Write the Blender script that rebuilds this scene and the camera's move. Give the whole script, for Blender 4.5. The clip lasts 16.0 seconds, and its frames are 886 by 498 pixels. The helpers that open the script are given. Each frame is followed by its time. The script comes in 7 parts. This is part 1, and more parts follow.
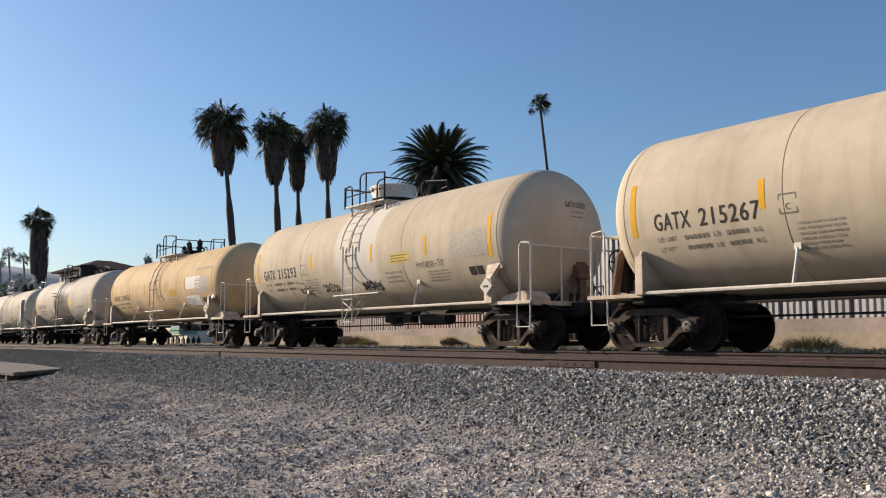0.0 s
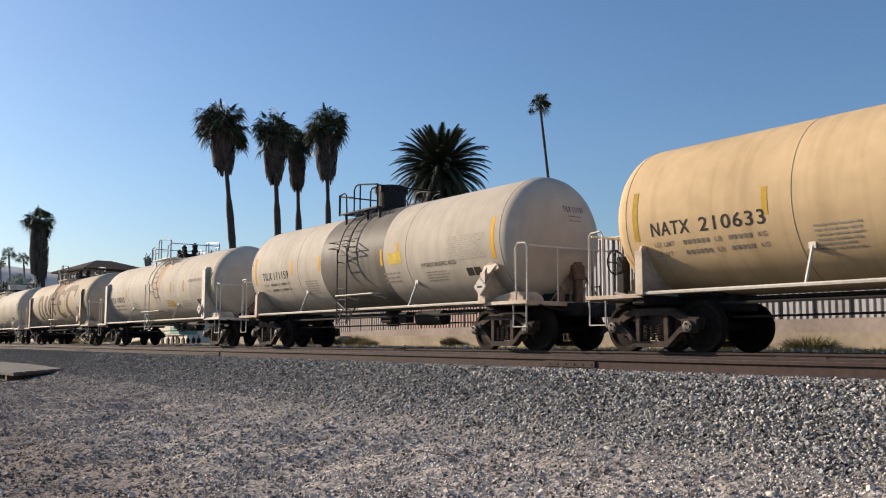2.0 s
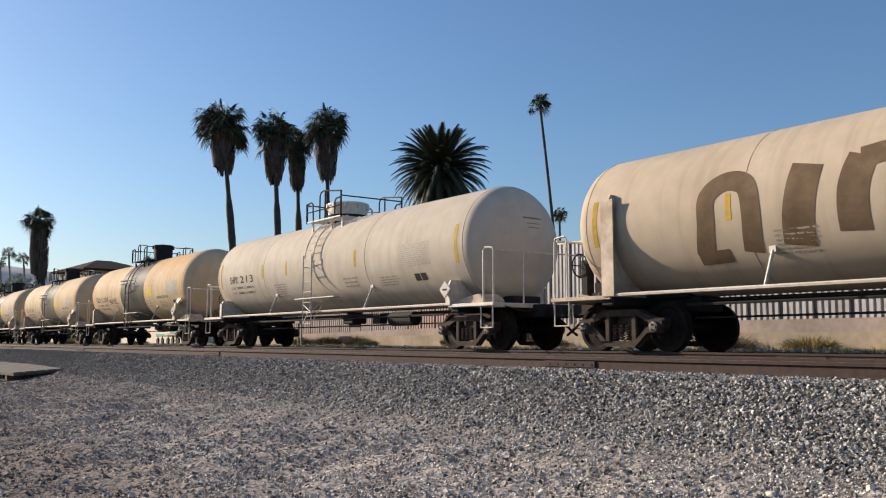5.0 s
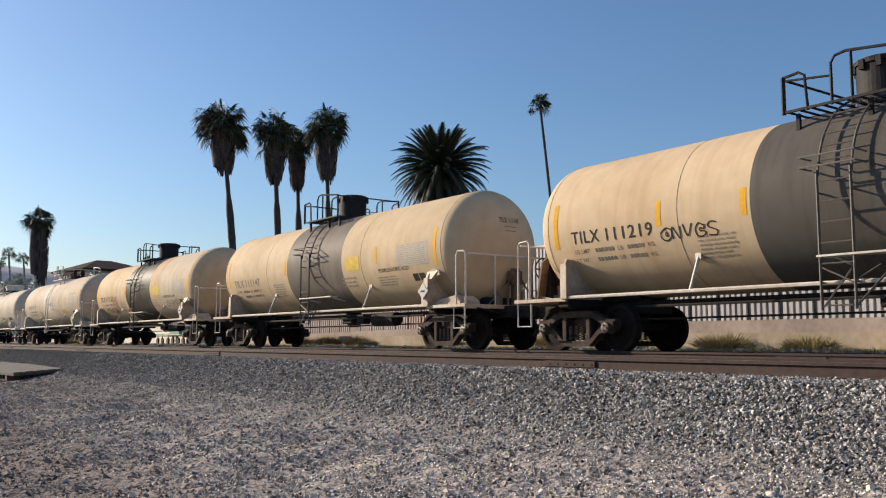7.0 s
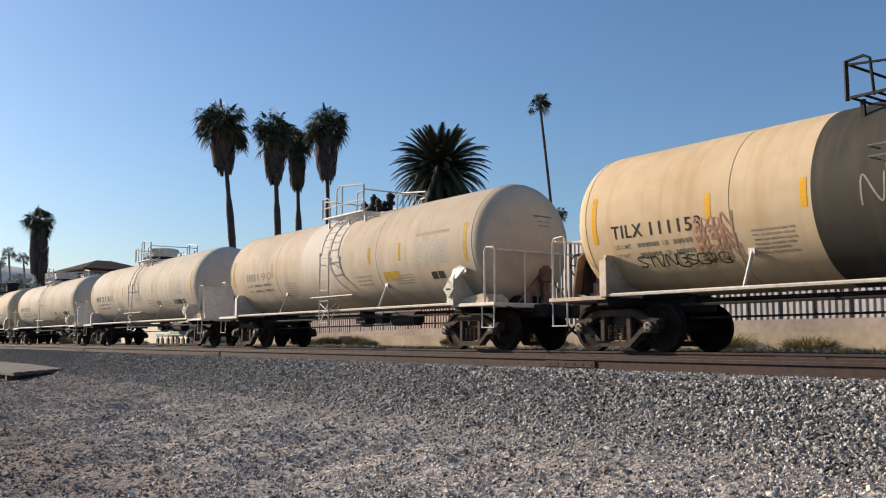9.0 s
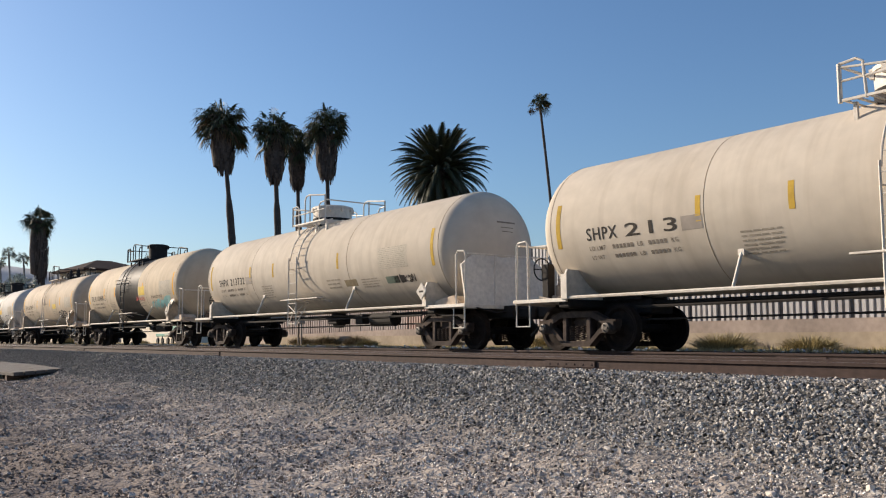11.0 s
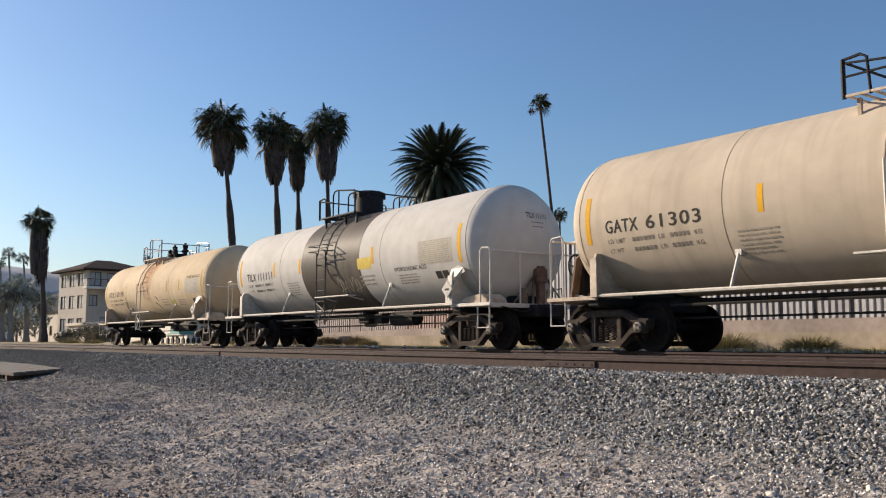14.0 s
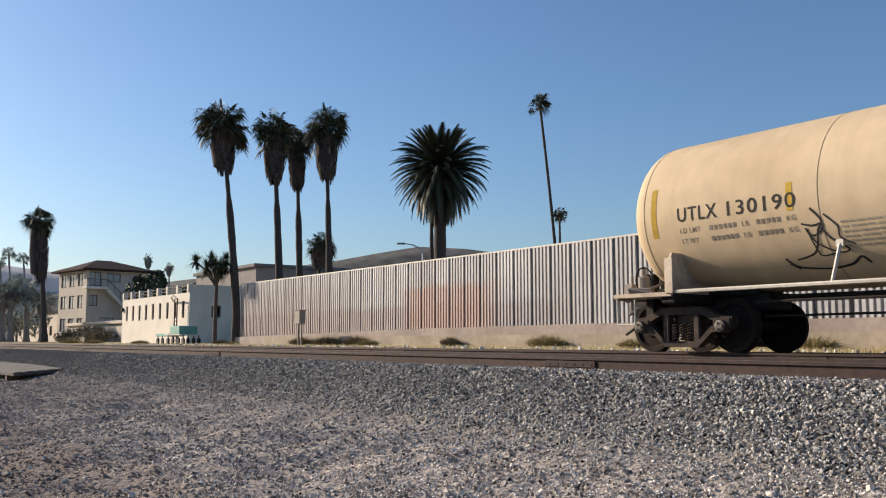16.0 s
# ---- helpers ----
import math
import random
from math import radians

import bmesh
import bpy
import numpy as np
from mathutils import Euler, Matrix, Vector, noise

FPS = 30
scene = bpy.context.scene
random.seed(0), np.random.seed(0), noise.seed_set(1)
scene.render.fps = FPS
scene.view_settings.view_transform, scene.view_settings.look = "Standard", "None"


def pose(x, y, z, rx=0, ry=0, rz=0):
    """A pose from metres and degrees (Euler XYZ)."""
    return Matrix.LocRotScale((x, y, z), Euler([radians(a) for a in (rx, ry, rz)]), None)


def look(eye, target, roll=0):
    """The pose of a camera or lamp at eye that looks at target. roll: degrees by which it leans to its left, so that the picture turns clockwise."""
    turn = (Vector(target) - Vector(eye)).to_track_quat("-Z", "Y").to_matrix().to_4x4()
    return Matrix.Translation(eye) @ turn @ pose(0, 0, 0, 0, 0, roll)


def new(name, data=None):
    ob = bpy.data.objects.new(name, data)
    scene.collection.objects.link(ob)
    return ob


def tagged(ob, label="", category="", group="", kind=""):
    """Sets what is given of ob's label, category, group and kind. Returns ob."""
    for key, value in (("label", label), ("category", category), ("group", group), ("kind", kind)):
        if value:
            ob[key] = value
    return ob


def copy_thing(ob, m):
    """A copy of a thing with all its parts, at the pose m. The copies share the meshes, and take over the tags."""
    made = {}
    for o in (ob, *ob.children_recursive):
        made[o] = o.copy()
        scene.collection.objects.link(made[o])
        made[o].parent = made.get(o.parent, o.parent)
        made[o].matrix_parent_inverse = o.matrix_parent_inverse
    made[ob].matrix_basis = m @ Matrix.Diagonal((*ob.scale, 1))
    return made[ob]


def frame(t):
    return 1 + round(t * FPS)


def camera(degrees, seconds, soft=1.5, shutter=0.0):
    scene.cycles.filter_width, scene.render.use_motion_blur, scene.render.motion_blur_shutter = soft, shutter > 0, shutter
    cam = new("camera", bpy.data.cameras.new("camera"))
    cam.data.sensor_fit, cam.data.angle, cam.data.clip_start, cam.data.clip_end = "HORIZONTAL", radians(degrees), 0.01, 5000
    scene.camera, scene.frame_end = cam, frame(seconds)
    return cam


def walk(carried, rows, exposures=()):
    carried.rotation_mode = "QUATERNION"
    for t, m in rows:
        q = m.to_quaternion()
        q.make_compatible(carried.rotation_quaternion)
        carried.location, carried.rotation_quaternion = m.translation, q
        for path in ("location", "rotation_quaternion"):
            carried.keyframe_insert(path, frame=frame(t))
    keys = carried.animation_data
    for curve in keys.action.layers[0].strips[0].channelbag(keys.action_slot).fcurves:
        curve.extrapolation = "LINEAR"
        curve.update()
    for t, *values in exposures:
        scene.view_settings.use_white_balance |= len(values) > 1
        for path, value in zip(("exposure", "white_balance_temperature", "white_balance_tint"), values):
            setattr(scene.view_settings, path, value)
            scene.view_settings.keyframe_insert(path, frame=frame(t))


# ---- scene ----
# Metres. The track runs along x; rail tops are at z = 0; the camera stands still beside it.
cam = camera(53.09, 16.0, soft=1.1, shutter=0.012)
YAW, TILT, EYE = 53.857, 5.921, (0.0, 0.0, 0.2016)
CAM_POSE = pose(*EYE, 90 + TILT, 0, YAW)
walk(cam, [(0.0, CAM_POSE), (16.0, CAM_POSE)], exposures=[(0.0, 0.43, 6230, 12), (16.0, 0.43, 6230, 12)])

# ---- light ----
SUN_TO = Vector((-0.86, -0.40, 0.355)).normalized()
SUN_EL = math.asin(SUN_TO.z)
SUN_AZ = math.atan2(SUN_TO.x, SUN_TO.y)
world = bpy.data.worlds.new("world")
scene.world = world
world.use_nodes = True
wn = world.node_tree.nodes
sky = wn.new("ShaderNodeTexSky")
sky.sky_type = "NISHITA"
sky.sun_disc = False
sky.sun_elevation = SUN_EL
sky.sun_rotation = SUN_AZ
sky.altitude = 0
sky.air_density = 1.15
sky.dust_density = 0.88
sky.ozone_density = 5.0
wn["Background"].inputs["Strength"].default_value = 0.094
world.node_tree.links.new(sky.outputs[0], wn["Background"].inputs["Color"])
sun_data = bpy.data.lights.new("sun", "SUN")
sun_data.energy = 5.0
sun_data.angle = radians(0.6)
sun_data.color = (1.0, 0.83, 0.62)
sun = new("sun", sun_data)
sun.matrix_world = look(SUN_TO * 100, (0, 0, 0))

# ---- materials ----
def mat(name, color, rough=0.7, metal=0.0, grain=8.0, vary=0.25, stain=0.6, stain_scale=0.7, bump=0.2,
        bump_scale=40.0, dark=None, per_object=0.0, per_island=0.0, stretch=(1, 1, 1), spec=0.4):
    """A surface with grain and larger stains in object space. vary: strength of the grain; stain: of the large patches."""
    m = bpy.data.materials.new(name)
    m.use_nodes = True
    nt = m.node_tree
    n, l = nt.nodes, nt.links
    b = n["Principled BSDF"]
    b.inputs["Roughness"].default_value = rough
    b.inputs["Metallic"].default_value = metal
    b.inputs["Specular IOR Level"].default_value = spec
    tc = n.new("ShaderNodeTexCoord")
    mp = n.new("ShaderNodeMapping")
    mp.inputs["Scale"].default_value = stretch
    l.new(tc.outputs["Object"], mp.inputs["Vector"])
    fine = n.new("ShaderNodeTexNoise")
    fine.inputs["Scale"].default_value = grain
    fine.inputs["Detail"].default_value = 6
    big = n.new("ShaderNodeTexNoise")
    big.inputs["Scale"].default_value = stain_scale
    big.inputs["Detail"].default_value = 4
    for t in (fine, big):
        l.new(mp.outputs[0], t.inputs["Vector"])
    dk = dark or tuple(c * 0.45 for c in color)
    ramp = n.new("ShaderNodeMapRange")
    ramp.inputs["From Min"].default_value = 0.35
    ramp.inputs["From Max"].default_value = 0.75
    ramp.inputs["To Max"].default_value = stain
    l.new(big.outputs["Fac"], ramp.inputs["Value"])
    mx = n.new("ShaderNodeMix")
    mx.data_type = "RGBA"
    mx.inputs["A"].default_value = (*color, 1)
    mx.inputs["B"].default_value = (*dk, 1)
    l.new(ramp.outputs[0], mx.inputs["Factor"])
    hsv = n.new("ShaderNodeHueSaturation")
    l.new(mx.outputs["Result"], hsv.inputs["Color"])
    val = n.new("ShaderNodeMapRange")
    val.inputs["From Min"].default_value = 0.25
    val.inputs["From Max"].default_value = 0.75
    val.inputs["To Min"].default_value = 1 - vary
    val.inputs["To Max"].default_value = 1 + vary
    l.new(fine.outputs["Fac"], val.inputs["Value"])
    out = val.outputs[0]
    for amount, node, sock in ((per_object, "ShaderNodeObjectInfo", "Random"), (per_island, "ShaderNodeNewGeometry", "Random Per Island")):
        if amount:
            info = n.new(node)
            r2 = n.new("ShaderNodeMapRange")
            r2.inputs["To Min"].default_value = 1 - amount
            r2.inputs["To Max"].default_value = 1 + amount
            l.new(info.outputs[sock], r2.inputs["Value"])
            mu = n.new("ShaderNodeMath")
            mu.operation = "MULTIPLY"
            l.new(out, mu.inputs[0])
            l.new(r2.outputs[0], mu.inputs[1])
            out = mu.outputs[0]
    l.new(out, hsv.inputs["Value"])
    l.new(hsv.outputs[0], b.inputs["Base Color"])
    if bump:
        bt = n.new("ShaderNodeTexNoise")
        bt.inputs["Scale"].default_value = bump_scale
        bt.inputs["Detail"].default_value = 5
        l.new(mp.outputs[0], bt.inputs["Vector"])
        bp = n.new("ShaderNodeBump")
        bp.inputs["Strength"].default_value = bump
        bp.inputs["Distance"].default_value = 0.02
        l.new(bt.outputs["Fac"], bp.inputs["Height"])
        l.new(bp.outputs[0], b.inputs["Normal"])
    return m


def tank_paint(name, color, dirt, streak=0.22, gloss=0.74):
    """Weathered tank enamel: large fading, vertical run streaks and a soot film that thickens in patches."""
    m = mat(name, color, rough=gloss, grain=3.0, vary=0.08, stain=0.42, stain_scale=0.5, bump=0.05, bump_scale=6, dark=dirt, spec=0.06 if gloss > 0.5 else 0.2)
    nt = m.node_tree
    n, l = nt.nodes, nt.links
    b = n["Principled BSDF"]
    base = b.inputs["Base Color"].links[0].from_socket
    tc = n.new("ShaderNodeTexCoord")
    mp = n.new("ShaderNodeMapping")
    mp.inputs["Scale"].default_value = (2.2, 0.22, 0.22)
    l.new(tc.outputs["Object"], mp.inputs["Vector"])
    t = n.new("ShaderNodeTexNoise")
    t.inputs["Scale"].default_value = 2.0
    t.inputs["Detail"].default_value = 7
    l.new(mp.outputs[0], t.inputs["Vector"])
    r = n.new("ShaderNodeMapRange")
    r.inputs["From Min"].default_value = 0.48
    r.inputs["From Max"].default_value = 0.78
    r.inputs["To Max"].default_value = streak
    l.new(t.outputs["Fac"], r.inputs["Value"])
    mx = n.new("ShaderNodeMix")
    mx.data_type = "RGBA"
    l.new(r.outputs[0], mx.inputs["Factor"])
    l.new(base, mx.inputs["A"])
    mx.inputs["B"].default_value = (*dirt, 1)
    l.new(mx.outputs["Result"], b.inputs["Base Color"])
    return m


def stained(m, color, x0, x1, z0, z1, share, streak=3.0):
    """A ragged stain in the paint between x0 and x1 from height z1 down to about z0, broken into runs; in the tank's own space."""
    n, l = m.node_tree.nodes, m.node_tree.links
    b = n["Principled BSDF"]
    base = b.inputs["Base Color"].links[0].from_socket
    tc = n.new("ShaderNodeTexCoord")
    sep = n.new("ShaderNodeSeparateXYZ")
    l.new(tc.outputs["Object"], sep.inputs[0])
    mp = n.new("ShaderNodeMapping")
    mp.inputs["Scale"].default_value = (streak, 0.12, 0.25)
    l.new(tc.outputs["Object"], mp.inputs["Vector"])
    wob = n.new("ShaderNodeTexNoise")
    wob.inputs["Scale"].default_value = 2.2
    wob.inputs["Detail"].default_value = 6
    l.new(mp.outputs[0], wob.inputs["Vector"])
    fac = None
    for sock, lo, hi, gain in (("Z", z0 - 0.2, z0 + 0.9, 2.4), ("X", x0 - 0.12, x0 + 0.12, 0.5), ("X", x1 + 0.12, x1 - 0.12, 0.5), ("Z", z1 + 0.1, z1 - 0.1, 0.0)):
        add = n.new("ShaderNodeMath")
        add.operation = "MULTIPLY_ADD"
        l.new(wob.outputs["Fac"], add.inputs[0])
        add.inputs[1].default_value = gain
        l.new(sep.outputs[sock], add.inputs[2])
        r = n.new("ShaderNodeMapRange")
        r.interpolation_type = "SMOOTHSTEP"
        r.inputs["From Min"].default_value, r.inputs["From Max"].default_value = lo + gain * 0.5, hi + gain * 0.5
        l.new(add.outputs[0], r.inputs["Value"])
        mu = n.new("ShaderNodeMath")
        mu.operation = "MULTIPLY"
        l.new(r.outputs[0], mu.inputs[0])
        mu.inputs[1].default_value = share
        if fac is not None:
            l.new(fac, mu.inputs[1])
        fac = mu.outputs[0]
    mx = n.new("ShaderNodeMix")
    mx.data_type = "RGBA"
    l.new(fac, mx.inputs["Factor"])
    l.new(base, mx.inputs["A"])
    mx.inputs["B"].default_value = (*color, 1)
    l.new(mx.outputs["Result"], b.inputs["Base Color"])
    return m


M = {}
M["rail_rust"] = mat("rail_rust", (0.06, 0.037, 0.031), 0.85, 0.0, 12, 0.3, 0.5)
M["rail_top"] = mat("rail_top", (0.42, 0.36, 0.33), 0.35, 0.8, 20, 0.15, 0.3)
M["tie"] = mat("tie", (0.13, 0.09, 0.065), 0.9, 0, 6, 0.3, 0.6, stretch=(6, 1, 6), per_object=0.3)
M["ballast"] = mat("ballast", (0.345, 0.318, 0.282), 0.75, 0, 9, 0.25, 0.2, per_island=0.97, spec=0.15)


def shaded_along_x(m, color, near, far):
    """Backlit darkness put into the colour along x: none at near, full at far."""
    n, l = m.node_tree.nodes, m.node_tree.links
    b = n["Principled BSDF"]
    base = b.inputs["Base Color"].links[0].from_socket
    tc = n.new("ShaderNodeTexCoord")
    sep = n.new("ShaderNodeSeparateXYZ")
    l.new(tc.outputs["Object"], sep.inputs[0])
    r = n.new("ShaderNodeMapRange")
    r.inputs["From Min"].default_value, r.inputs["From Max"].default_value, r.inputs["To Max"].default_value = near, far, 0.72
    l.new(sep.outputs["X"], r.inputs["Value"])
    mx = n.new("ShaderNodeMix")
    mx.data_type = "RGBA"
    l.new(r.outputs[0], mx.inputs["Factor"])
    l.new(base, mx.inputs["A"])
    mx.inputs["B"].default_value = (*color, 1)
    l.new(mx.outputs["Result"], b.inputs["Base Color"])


# darker, browner ballast to the left stands in for its backlit shade
shaded_along_x(M["ballast"], (0.10, 0.094, 0.086), -9, -30)
M["gravel"] = mat("gravel", (0.70, 0.64, 0.57), 0.8, 0, 9, 0.25, 0.2, per_island=0.8, spec=0.15)
M["soil_pale"] = mat("pale_soil_crumb", (0.51, 0.45, 0.39), 0.95, 0, 14, 0.3, 0.3, per_island=0.6, spec=0.1)
M["soil"] = mat("soil_crumb", (0.25, 0.205, 0.172), 0.95, 0, 14, 0.35, 0.4, per_island=0.6, spec=0.1)
M["cream"] = tank_paint("cream", (0.61, 0.515, 0.385), (0.31, 0.245, 0.175), 0.32)
M["tan"] = tank_paint("tan", (0.655, 0.52, 0.345), (0.36, 0.25, 0.15))
M["deep_tan"] = tank_paint("deep_tan", (0.65, 0.48, 0.28), (0.33, 0.22, 0.12), 0.4)
M["clean_white"] = tank_paint("clean_white", (0.62, 0.59, 0.54), (0.45, 0.41, 0.36), 0.25)
M["band_soot"] = tank_paint("band_soot", (0.10, 0.09, 0.078), (0.19, 0.155, 0.12), 0.7, gloss=0.52)
M["band_tan"] = tank_paint("band_tan", (0.21, 0.185, 0.155), (0.12, 0.10, 0.08), 0.6, gloss=0.6)
M["rust_plate"] = mat("rusty_plate", (0.13, 0.075, 0.05), 0.85, 0.0, 9, 0.35, 0.7, 2.0, dark=(0.28, 0.20, 0.14))
M["white"] = tank_paint("white", (0.585, 0.52, 0.43), (0.36, 0.30, 0.23), 0.42)
M["buff"] = tank_paint("buff", (0.585, 0.49, 0.375), (0.32, 0.26, 0.19), 0.4)
M["band_dark"] = tank_paint("band_dark", (0.018, 0.018, 0.019), (0.055, 0.046, 0.038), 0.5, gloss=0.52)
M["cream_washed"] = stained(tank_paint("cream_washed", (0.61, 0.515, 0.385), (0.31, 0.245, 0.175), 0.32), (0.68, 0.63, 0.56), -0.95, 1.3, -1.2, 1.5, 0.75)
M["buff_washed"] = stained(tank_paint("buff_washed", (0.585, 0.49, 0.375), (0.32, 0.26, 0.19), 0.4), (0.68, 0.63, 0.56), -1.6, 0.8, -0.9, 1.4, 0.7)
M["tan_rusted"] = stained(tank_paint("tan_rusted", (0.655, 0.52, 0.345), (0.36, 0.25, 0.15)), (0.45, 0.235, 0.11), -1.3, 0.35, -0.35, 1.4, 0.8)
M["white_rusted"] = stained(tank_paint("white_rusted", (0.585, 0.52, 0.43), (0.36, 0.30, 0.23), 0.42), (0.50, 0.29, 0.12), 0.62, 1.12, -0.3, 1.4, 0.8)
M["buff_rusted"] = stained(tank_paint("buff_rusted", (0.55, 0.455, 0.345), (0.30, 0.235, 0.165), 0.45), (0.31, 0.19, 0.10), -0.9, 1.3, -0.3, 1.5, 0.7)
M["amber_top"] = stained(tank_paint("amber_top", (0.645, 0.51, 0.34), (0.42, 0.26, 0.13), 0.4), (0.60, 0.34, 0.15), 1.7, 6.4, 0.55, 1.5, 0.75, 1.2)
M["amber_run"] = stained(tank_paint("amber_run", (0.645, 0.51, 0.335), (0.42, 0.26, 0.13), 0.45), (0.55, 0.27, 0.15), 1.7, 3.0, 0.5, 1.5, 0.6, 5.0)
M["band_grey"] = tank_paint("band_grey", (0.21, 0.19, 0.16), (0.10, 0.085, 0.07), 0.6, gloss=0.55)
M["band_mid"] = tank_paint("band_mid", (0.12, 0.112, 0.098), (0.06, 0.05, 0.042), 0.7, gloss=0.58)
M["band_green"] = tank_paint("band_green", (0.055, 0.055, 0.046), (0.13, 0.105, 0.08), 0.7, gloss=0.52)
M["seam_dark"] = mat("seam_dark", (0.30, 0.24, 0.17), 0.6, 0, 6, 0.3, 0.5)
M["black"] = mat("black_steel", (0.018, 0.018, 0.02), 0.65, 0.0, 10, 0.3, 0.5, dark=(0.045, 0.038, 0.032), spec=0.2)
M["white_steel"] = mat("white_steel", (0.68, 0.63, 0.55), 0.55, 0, 10, 0.15, 0.5, dark=(0.35, 0.27, 0.19))
M["cream_steel"] = mat("cream_steel", (0.60, 0.50, 0.38), 0.6, 0, 10, 0.2, 0.8, 1.6, dark=(0.24, 0.15, 0.095))
M["truck"] = mat("truck_steel", (0.036, 0.027, 0.023), 0.85, 0.0, 9, 0.4, 0.8, 2.5, dark=(0.11, 0.08, 0.064), spec=0.2)
# haze of the distance is mixed into this paler trunk colour
M["trunk_hazed"] = mat("distant_trunk", (0.27, 0.245, 0.22), 0.95, 0, 5, 0.25, 0.4, stretch=(1, 1, 5))
M["wheel"] = mat("wheel_steel", (0.013, 0.010, 0.009), 0.85, 0.0, 9, 0.35, 0.7, dark=(0.035, 0.025, 0.02), spec=0.12)
M["bearing"] = mat("bearing_steel", (0.10, 0.085, 0.072), 0.55, 0.2, 14, 0.3, 0.6, dark=(0.04, 0.03, 0.025))
M["ladder_dark"] = mat("dark_ladder_steel", (0.13, 0.11, 0.095), 0.6, 0.1, 10, 0.2, 0.5)
M["ink_grey"] = mat("worn_ink", (0.20, 0.17, 0.14), 0.6, 0, 12, 0.3, 0.5, dark=(0.34, 0.29, 0.22))
M["tread"] = mat("tread_steel", (0.45, 0.42, 0.40), 0.3, 0.9, 20, 0.1, 0.2)
M["under"] = mat("underframe", (0.02, 0.016, 0.014), 0.85, 0, 7, 0.3, 0.6)
M["yellow"] = mat("yellow_tape", (0.80, 0.42, 0.03), 0.5, 0, 12, 0.1, 0.3)
M["yellow_dull"] = mat("yellow_dull", (0.55, 0.36, 0.06), 0.6, 0, 8, 0.2, 0.5)
M["yellow_plate"] = mat("yellow_plate", (0.72, 0.52, 0.08), 0.6, 0, 8, 0.15, 0.5, dark=(0.5, 0.4, 0.2))
M["ink"] = mat("lettering_ink", (0.045, 0.04, 0.036), 0.6, 0, 12, 0.2, 0.3, dark=(0.11, 0.09, 0.07))
M["ink_faint"] = mat("faint_ink", (0.36, 0.315, 0.25), 0.6, 0, 12, 0.2, 0.4)
M["ink_pale"] = mat("pale_ink", (0.43, 0.385, 0.315), 0.6, 0, 12, 0.25, 0.5)
M["panel_faint"] = mat("faint_panel", (0.52, 0.465, 0.38), 0.6, 0, 14, 0.12, 0.4)
M["graffiti_brown"] = mat("graffiti_brown", (0.13, 0.088, 0.052), 0.6, 0, 4, 0.25, 0.6, dark=(0.22, 0.155, 0.10))
M["graffiti_black"] = mat("graffiti_black", (0.05, 0.045, 0.045), 0.6, 0, 6, 0.3, 0.5)
M["graffiti_teal"] = mat("graffiti_teal", (0.22, 0.45, 0.45), 0.6, 0, 4, 0.2, 0.6, dark=(0.4, 0.5, 0.45))
M["graffiti_red"] = mat("graffiti_red", (0.55, 0.10, 0.09), 0.6, 0, 4, 0.2, 0.4)
M["graffiti_rust"] = mat("graffiti_rust", (0.42, 0.22, 0.15), 0.6, 0, 4, 0.3, 0.5, dark=(0.55, 0.38, 0.27))
M["graffiti_green"] = mat("graffiti_green", (0.05, 0.075, 0.05), 0.6, 0, 4, 0.3, 0.5)
M["graffiti_olive"] = mat("graffiti_olive", (0.50, 0.44, 0.16), 0.6, 0, 4, 0.2, 0.4)
M["patch_white"] = mat("patch_white", (0.74, 0.72, 0.68), 0.5, 0, 4, 0.06, 0.3, dark=(0.6, 0.56, 0.5))
M["placard"] = mat("placard", (0.55, 0.51, 0.45), 0.5, 0, 8, 0.2, 0.6)


